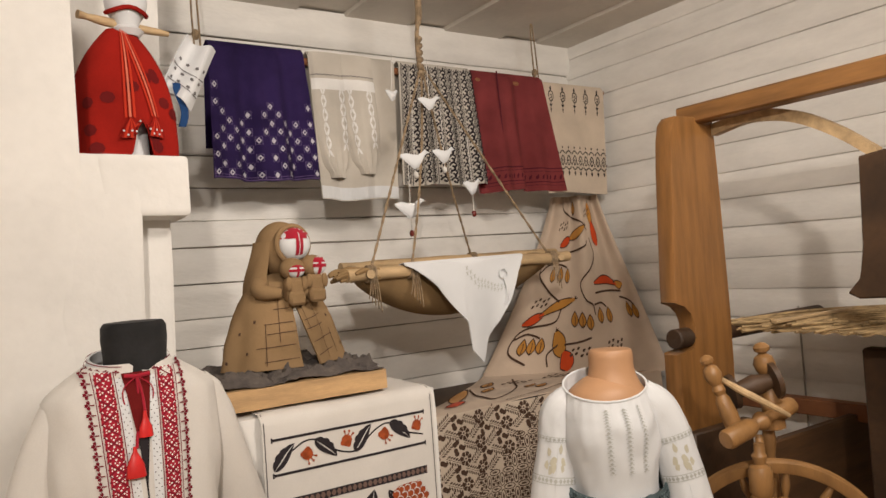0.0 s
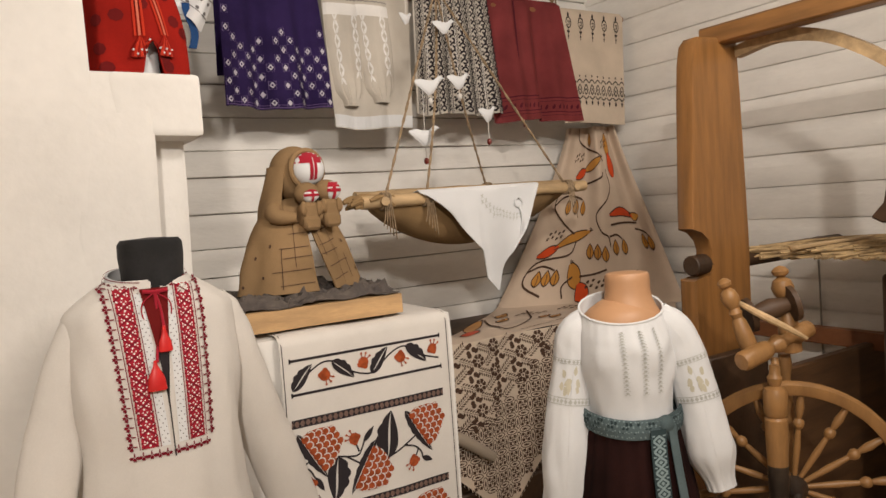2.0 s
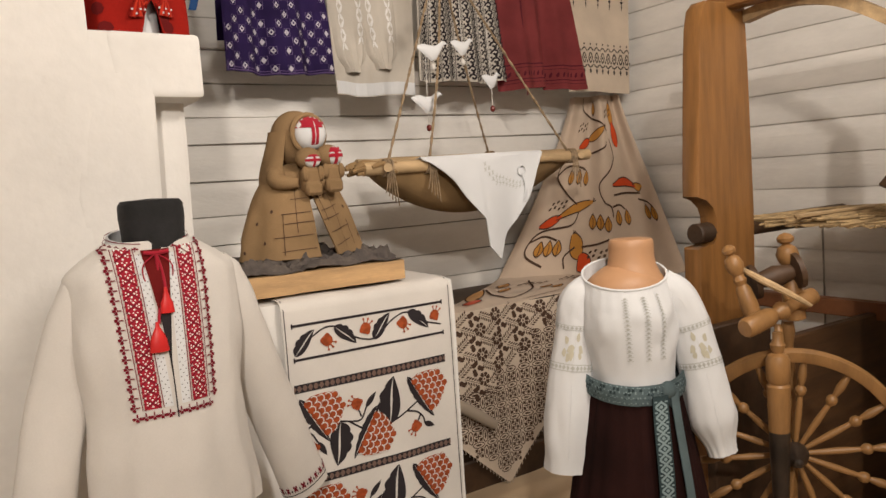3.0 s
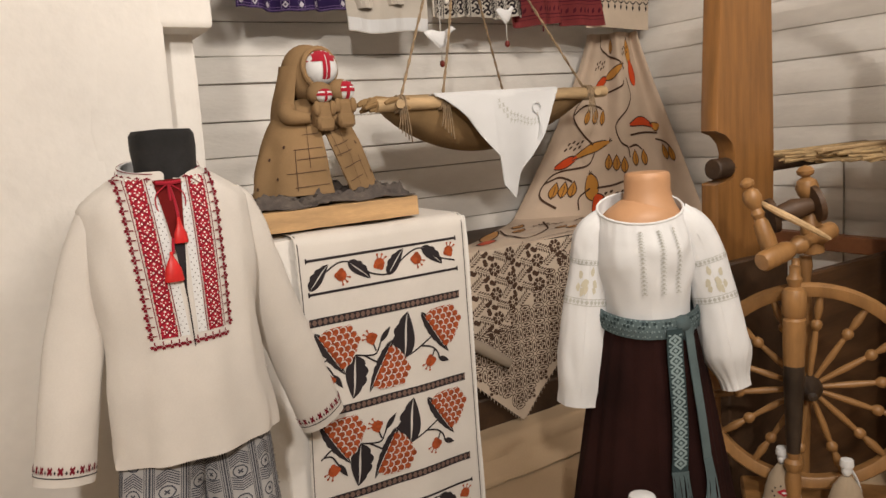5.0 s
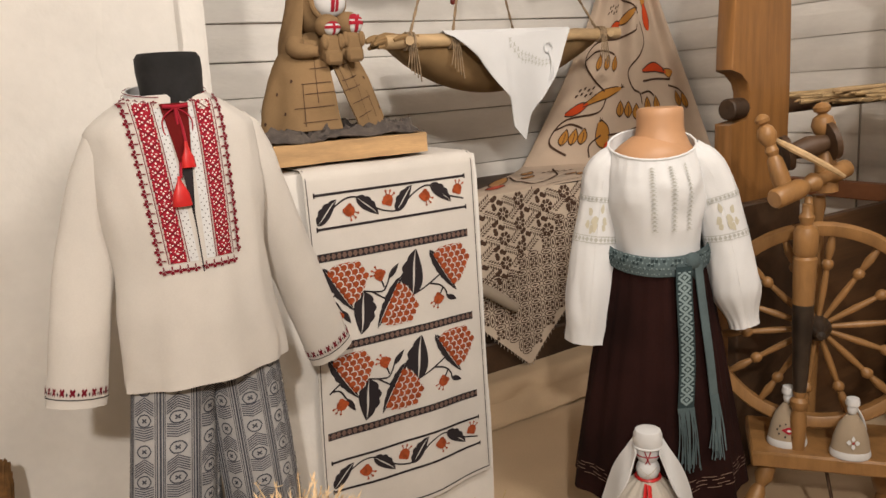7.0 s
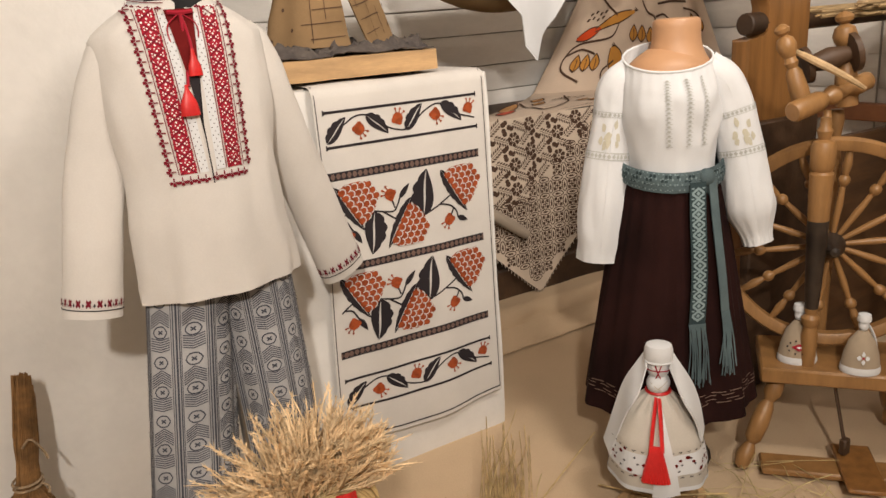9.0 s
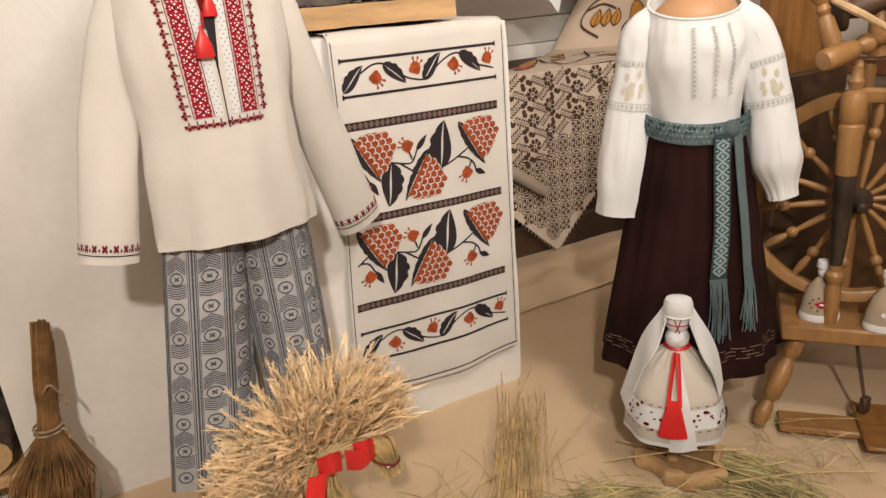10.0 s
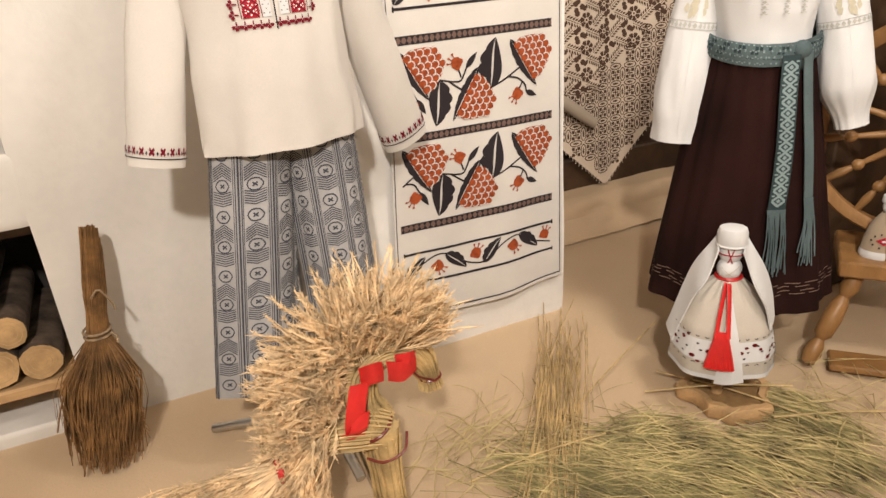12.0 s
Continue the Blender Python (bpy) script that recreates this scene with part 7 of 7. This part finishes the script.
sheaf([(0.03, HY, 0.275), (0.12, HY, 0.30), (0.20, HY, 0.285), (0.255, HY, 0.26)], taper(0.04, 0.058, 0.06, 0.05), 1, 90, "body")
sheaf([(0.235, HY, 0.265), (0.215, HY, 0.33), (0.225, HY, 0.395), (0.262, HY, 0.425), (0.30, HY, 0.428)], taper(0.052, 0.042, 0.036, 0.034, 0.032), 2, 80, "neck")
sheaf([(0.275, HY, 0.435), (0.32, HY, 0.425), (0.355, HY, 0.385), (0.372, HY, 0.335), (0.375, HY, 0.312)], taper(0.030, 0.037, 0.033, 0.021, 0.026), 3, 80, "head")
for x, y, o in ((0.255, HY - 0.028, 0.012), (0.245, HY + 0.03, 0.02), (0.06, HY - 0.03, -0.012), (0.045, HY + 0.03, -0.025)):
    sheaf([(x, y, 0.27), (x + 0.3 * o, y, 0.16), (x + o, y, 0.0)], taper(0.034, 0.026, 0.023, 0.030), int(x * 1000 + y * 100), 36, "leg")
# red ribbon: loops round the chest and neck, and flat bows
s = Shape()
for cx, cz, ra, ta in ((0.235, 0.27, 0.056, 0.35), (0.215, 0.325, 0.046, 1.4)):
    s.tube([(cx + ra * math.cos(a) * math.cos(ta) * 0.8, HY + ra * math.sin(a), cz + ra * math.cos(a) * math.sin(ta)) for a in [2 * math.pi * i / 20 for i in range(21)]], 0.0035, 6)
s.tube(curve([(0.30, HY - 0.034, 0.245), (0.285, HY - 0.05, 0.212), (0.24, HY - 0.055, 0.205), (0.205, HY - 0.05, 0.225)], 10), 0.003, 5)
s.tube([(0.372 + 0.024 * math.cos(a), HY + 0.024 * math.sin(a), 0.338) for a in [2 * math.pi * i / 14 for i in range(15)]], 0.003, 5)
s.tube(curve([(0.372, HY - 0.024, 0.34), (0.335, HY - 0.04, 0.37), (0.315, HY - 0.04, 0.40)], 6), 0.0025, 5)
part("ribbon_cord", s, BEAD, horse, "dark red cord")


def bow(pts, w):
    s = Shape()
    c = curve(pts, 8)
    s.sheet(lambda u, v: c[min(8, int(round(v * 8)))] + Vector((0, -0.004 * math.sin(math.pi * u), 0)) + (Vector((1, 0, 0)) * (u - 0.5) * w if abs((c[8] - c[0]).z) > abs((c[8] - c[0]).x) else Vector((0, 0, 1)) * (u - 0.5) * w), 3, 8, 0, 0.002)
    return part("ribbon", s, RIBBON, horse, "flat red ribbon")


bow([(0.188, HY - 0.052, 0.285), (0.186, HY - 0.064, 0.325), (0.196, HY - 0.064, 0.375), (0.208, HY - 0.057, 0.408)], 0.040)
bow([(0.176, HY - 0.052, 0.298), (0.190, HY - 0.070, 0.312), (0.200, HY - 0.064, 0.345)], 0.036)
bow([(0.212, HY - 0.047, 0.412), (0.234, HY - 0.062, 0.424), (0.256, HY - 0.052, 0.416)], 0.044)
bow([(0.268, HY - 0.047, 0.410), (0.294, HY - 0.060, 0.408), (0.326, HY - 0.048, 0.416)], 0.044)
bow([(0.286, HY - 0.047, 0.424), (0.306, HY - 0.058, 0.428), (0.325, HY - 0.046, 0.420)], 0.034)


def plume(s, base, tip, rng, r=0.0050):
    """One dry grass ear: a bent stem with a bushy head of short awns."""
    base, tip = Vector(base), Vector(tip)
    d = tip - base
    side = d.cross(Vector((rng.uniform(-1, 1), rng.uniform(-1, 1), rng.uniform(-1, 1)))).normalized()
    c = curve([base, base + d * 0.55 + side * 0.10 * d.length, tip], 5)
    s.tube(c, [0.0009, 0.0011, r * 0.32, r * 0.42, r * 0.3, 0.0005], 3, cap=False)
    for i in range(44):
        q = c[2].lerp(c[5], rng.uniform(-0.15, 0.95))
        e = (d.normalized() * rng.uniform(0.7, 1.4) + Vector((rng.uniform(-1, 1), rng.uniform(-1, 1), rng.uniform(-0.8, 0.8))) * 0.75).normalized() * rng.uniform(0.008, 0.019)
        w = e.cross(side).normalized() * 0.0014
        s.add([q - w, q + w, q + e], [(0, 1, 2)])


s = Shape()
rng = random.Random(9)
crest = curve([(0.325, HY, 0.45), (0.275, HY, 0.462), (0.20, HY, 0.44), (0.180, HY, 0.38), (0.165, HY, 0.355), (0.14, HY, 0.33), (0.115, HY, 0.29), (0.11, HY, 0.235), (0.115, HY, 0.18)], 60)
for i in range(1500):
    k = rng.random()
    j = min(59, int(k * 60))
    p = crest[j] + Vector((rng.uniform(-0.012, 0.012), rng.uniform(-0.045, 0.04), rng.uniform(-0.02, 0.01)))
    d = (crest[min(j + 1, 60)] - crest[max(j - 1, 0)]).normalized()
    up = Vector((-d.z, 0, d.x))
    up = -up if (up.z < 0 and k < 0.6) or (up.x > 0 and k >= 0.6) else up
    lean = -d * lerp(-0.55, 0.35, rng.random()) * (1 if k < 0.3 else -0.4)
    ln = rng.uniform(0.09, 0.165) * (1.12 if 0.1 < k < 0.45 else 0.88 if k < 0.75 else 0.7)
    if k < 0.26:
        up = Vector((0.80, 0, 0.52)).lerp(up, smooth01((k - 0.05) / 0.21))
    tip = p + (up + lean * 0.8 + Vector((rng.uniform(-0.25, 0.25), rng.uniform(-0.75, 0.6), rng.uniform(-0.2, 0.2)))).normalized() * ln
    plume(s, p, tip, rng)
for i in range(800):
    j = int(rng.uniform(0.06, 0.9) * 60)
    d = (crest[min(j + 1, 60)] - crest[max(j - 1, 0)]).normalized()
    up = Vector((-d.z, 0, d.x))
    up = -up if (up.z < 0 and j < 36) or (up.x > 0 and j >= 36) else up
    p = crest[j] + up * rng.uniform(0.0, 0.05) + Vector((0, rng.uniform(-0.05, -0.02), 0))
    plume(s, p, p + (up * 0.7 + d * rng.uniform(-0.7, 0.7) + Vector((rng.uniform(-0.3, 0.3), rng.uniform(-0.9, -0.3), rng.uniform(-0.2, 0.4)))).normalized() * rng.uniform(0.045, 0.085), rng)
for i in range(260):
    k = rng.uniform(0.62, 0.98)
    p = crest[min(60, int(k * 60))] + Vector((rng.uniform(-0.03, 0.015), -0.05 + rng.uniform(-0.015, 0.01), rng.uniform(-0.05, 0.02)))
    tip = p + Vector((rng.uniform(-0.9, -0.2), rng.uniform(-0.6, -0.1), rng.uniform(-0.75, -0.1))).normalized() * rng.uniform(0.06, 0.11)
    plume(s, p, tip, rng)
tagged(part("mane", s, EAR, horse, "bushy mane of dry grass plumes"), kind="stuff")
s = Shape()
for i in range(260):
    o = Vector((0, rng.uniform(-0.012, 0.012), rng.uniform(-0.012, 0.012)))
    a = Vector((0.040, HY - 0.07, 0.285)) + o
    tip = Vector((-0.175 + rng.uniform(-0.08, 0.08), HY - 0.06 + rng.uniform(-0.09, 0.05), 0.215 + rng.uniform(-0.05, 0.07)))
    m = a.lerp(tip, 0.3) + o
    s.tube([a, m], 0.0014, 4, cap=False)
    plume(s, m, tip, rng, 0.0026)
tagged(part("tail", s, EAR, horse, "tail of dry grass plumes"), kind="stuff")
part("tail_tie", Shape().tube([(0.030, HY - 0.07 + 0.018 * math.cos(a), 0.282 + 0.018 * math.sin(a)) for a in [2 * math.pi * i / 12 for i in range(13)]], 0.007, 6), RIBBON, horse)
part("prop_tube", Shape().tube([(0.255, 1.885, 0.012), (0.185, 1.83, 0.27)], 0.009, 12), STEEL, horse, "steel tube propping the belly")

# broom leaning on the stove
broom = thing("twig_broom", "brown twig broom tied with twine, leaning on the stove", "broom")
s = Shape()
for i in range(900):
    a, q = rng.uniform(0, 2 * math.pi), math.sqrt(rng.random())
    top = Vector((-0.214 + 0.019 * q * math.cos(a), 2.372 + 0.016 * q * math.sin(a), 0.600 + rng.uniform(-0.05, 0.014)))
    tie = Vector((-0.253 + 0.026 * q * math.cos(a), 2.350 + 0.022 * q * math.sin(a), 0.345))
    b = rng.uniform(0.55, 1.0)
    low = Vector((-0.298 + 0.072 * q * math.cos(a) + rng.gauss(0, 0.016), 2.315 + 0.05 * q * math.sin(a), max(0.004, 0.36 - b * 0.356)))
    mid = tie.lerp(low, 0.5) + Vector((0.034 * q * math.cos(a) + rng.gauss(0, 0.008), 0.018 * q * math.sin(a), 0))
    if i % 2:
        s.tube(curve([top, top.lerp(tie, 0.5) + Vector((rng.gauss(0, 0.003), 0, 0)), tie, mid, low], 8), rng.uniform(0.0010, 0.0021), 4, cap=False)
    else:
        s.tube(curve([tie, mid, low], 5), rng.uniform(0.0007, 0.0014), 3, cap=False)
        fork = mid.lerp(low, 0.4)
        s.tube([fork, fork + Vector((rng.gauss(0, 0.016), rng.gauss(0, 0.01), -0.05))], 0.0008, 3, cap=False)
tagged(part("brush", s, TWIG, broom), kind="stuff")
s = Shape()
for k in (0, 0.012):
    s.tube([(-0.253 + 0.031 * math.cos(a), 2.350 + 0.026 * math.sin(a), 0.350 + k + 0.003 * math.sin(a)) for a in [2 * math.pi * i / 16 for i in range(17)]], 0.0032, 6)
part("twine", s, ROPE, broom, "pale twine binding")
s = Shape()
s.tube(curve([(-0.225, 2.33, 0.355), (-0.212, 2.325, 0.345), (-0.215, 2.32, 0.33)], 5), 0.003, 5)
part("twine_end", s, ROPE, broom)
s = Shape()
s.tube(curve([(-0.245, 2.335, 0.45), (-0.225, 2.33, 0.47), (-0.205, 2.335, 0.43), (-0.2, 2.33, 0.41)], 8), 0.003, 5)
part("twine_end", s, ROPE, broom, "")

# hay, loose and in a sheaf


def blades(count, spots, length, mats, seed, lift=0.02):
    s = Shape()
    rng = random.Random(seed)
    for i in range(count):
        cx, cy, rx, ry, a0, sp = rng.choice(spots)
        x, y = cx + rx * rng.gauss(0, 0.5), cy + ry * rng.gauss(0, 0.5)
        a = a0 + rng.gauss(0, sp)
        if math.hypot(x - 1.17, y - 1.74) < 0.15:
            continue
        ln = length * rng.uniform(0.4, 1.3)
        d = Vector((math.cos(a), math.sin(a), 0))
        z0, z1 = abs(rng.gauss(0, lift)) * 0.5 + 0.003, abs(rng.gauss(0, lift)) + 0.003
        p = Vector((x, y, z0)) - d * ln / 2
        q = Vector((x, y, z1)) + d * ln / 2
        m = (p + q) / 2 + Vector((-d.y, d.x, 0)) * rng.gauss(0, 0.06) * ln + Vector((0, 0, rng.uniform(0, lift)))
        s.tube(curve([p, m, q], 4), rng.uniform(0.0007, 0.0016), 3, cap=False)
    return s


SPOTS = [(0.66, 1.74, 0.13, 0.09, -0.85, 0.25), (0.78, 1.64, 0.12, 0.09, -0.85, 0.22), (0.86, 1.58, 0.12, 0.08, -0.7, 0.3), (1.05, 1.55, 0.11, 0.09, -1.0, 0.25), (1.20, 1.50, 0.09, 0.12, -1.25, 0.25), (1.28, 1.62, 0.06, 0.10, -1.25, 0.2), (0.90, 1.70, 0.16, 0.10, -0.7, 0.5)]
one("green_hay", blades(1350, SPOTS, 0.21, None, 4, 0.022), HAY, "loose green-brown hay strewn over the floor cloth", "hay", kind="stuff")
one("pale_hay", blades(620, SPOTS + [(0.6, 1.9, 0.25, 0.15, 0.5, 1.0), (1.35, 1.6, 0.25, 0.15, 0.2, 1.0)], 0.24, None, 6, 0.03), HAYPALE, "pale dry straws strewn among the hay", "straw", kind="stuff")
s = Shape()
for i in range(52):
    k = rng.random()
    b = Vector((0.60 + 0.075 * rng.gauss(0, 0.7), 1.66 + 0.06 * rng.gauss(0, 0.6), 0.012 + 0.02 * k))
    t = Vector((1.06 + 0.06 * rng.gauss(0, 0.8), 2.36 + 0.06 * rng.gauss(0, 0.6), 0.02 + 0.05 * rng.random()))
    m = b.lerp(t, 0.5) + Vector((0.02 * rng.gauss(0, 1), 0.02 * rng.gauss(0, 1), 0.03 + 0.02 * rng.random()))
    s.tube(curve([b, m, b.lerp(t, rng.uniform(0.6, 1.0))], 6), rng.uniform(0.0010, 0.0018), 4, cap=False)
tagged(one("straw_sheaf", s, STRAW, "small sheaf of long straws leaning low over the hay", "straw"), kind="stuff")
s = Shape()
for a, b in (((1.10, 1.93, 0.03), (1.28, 1.56, 0.04)), ((1.20, 1.62, 0.04), (1.55, 1.45, 0.03)), ((0.62, 1.80, 0.02), (1.25, 2.12, 0.05)), ((0.45, 1.80, 0.02), (0.80, 1.76, 0.05)), ((1.0, 1.86, 0.04), (1.33, 1.68, 0.05))):
    s.tube(curve([a, (Vector(a) + Vector(b)) / 2 + Vector((0, 0, 0.012)), b], 8), 0.0024, 6)
tagged(one("long_straws", s, STRAW, "single long pale straws lying across the hay", "straw"), kind="stuff")
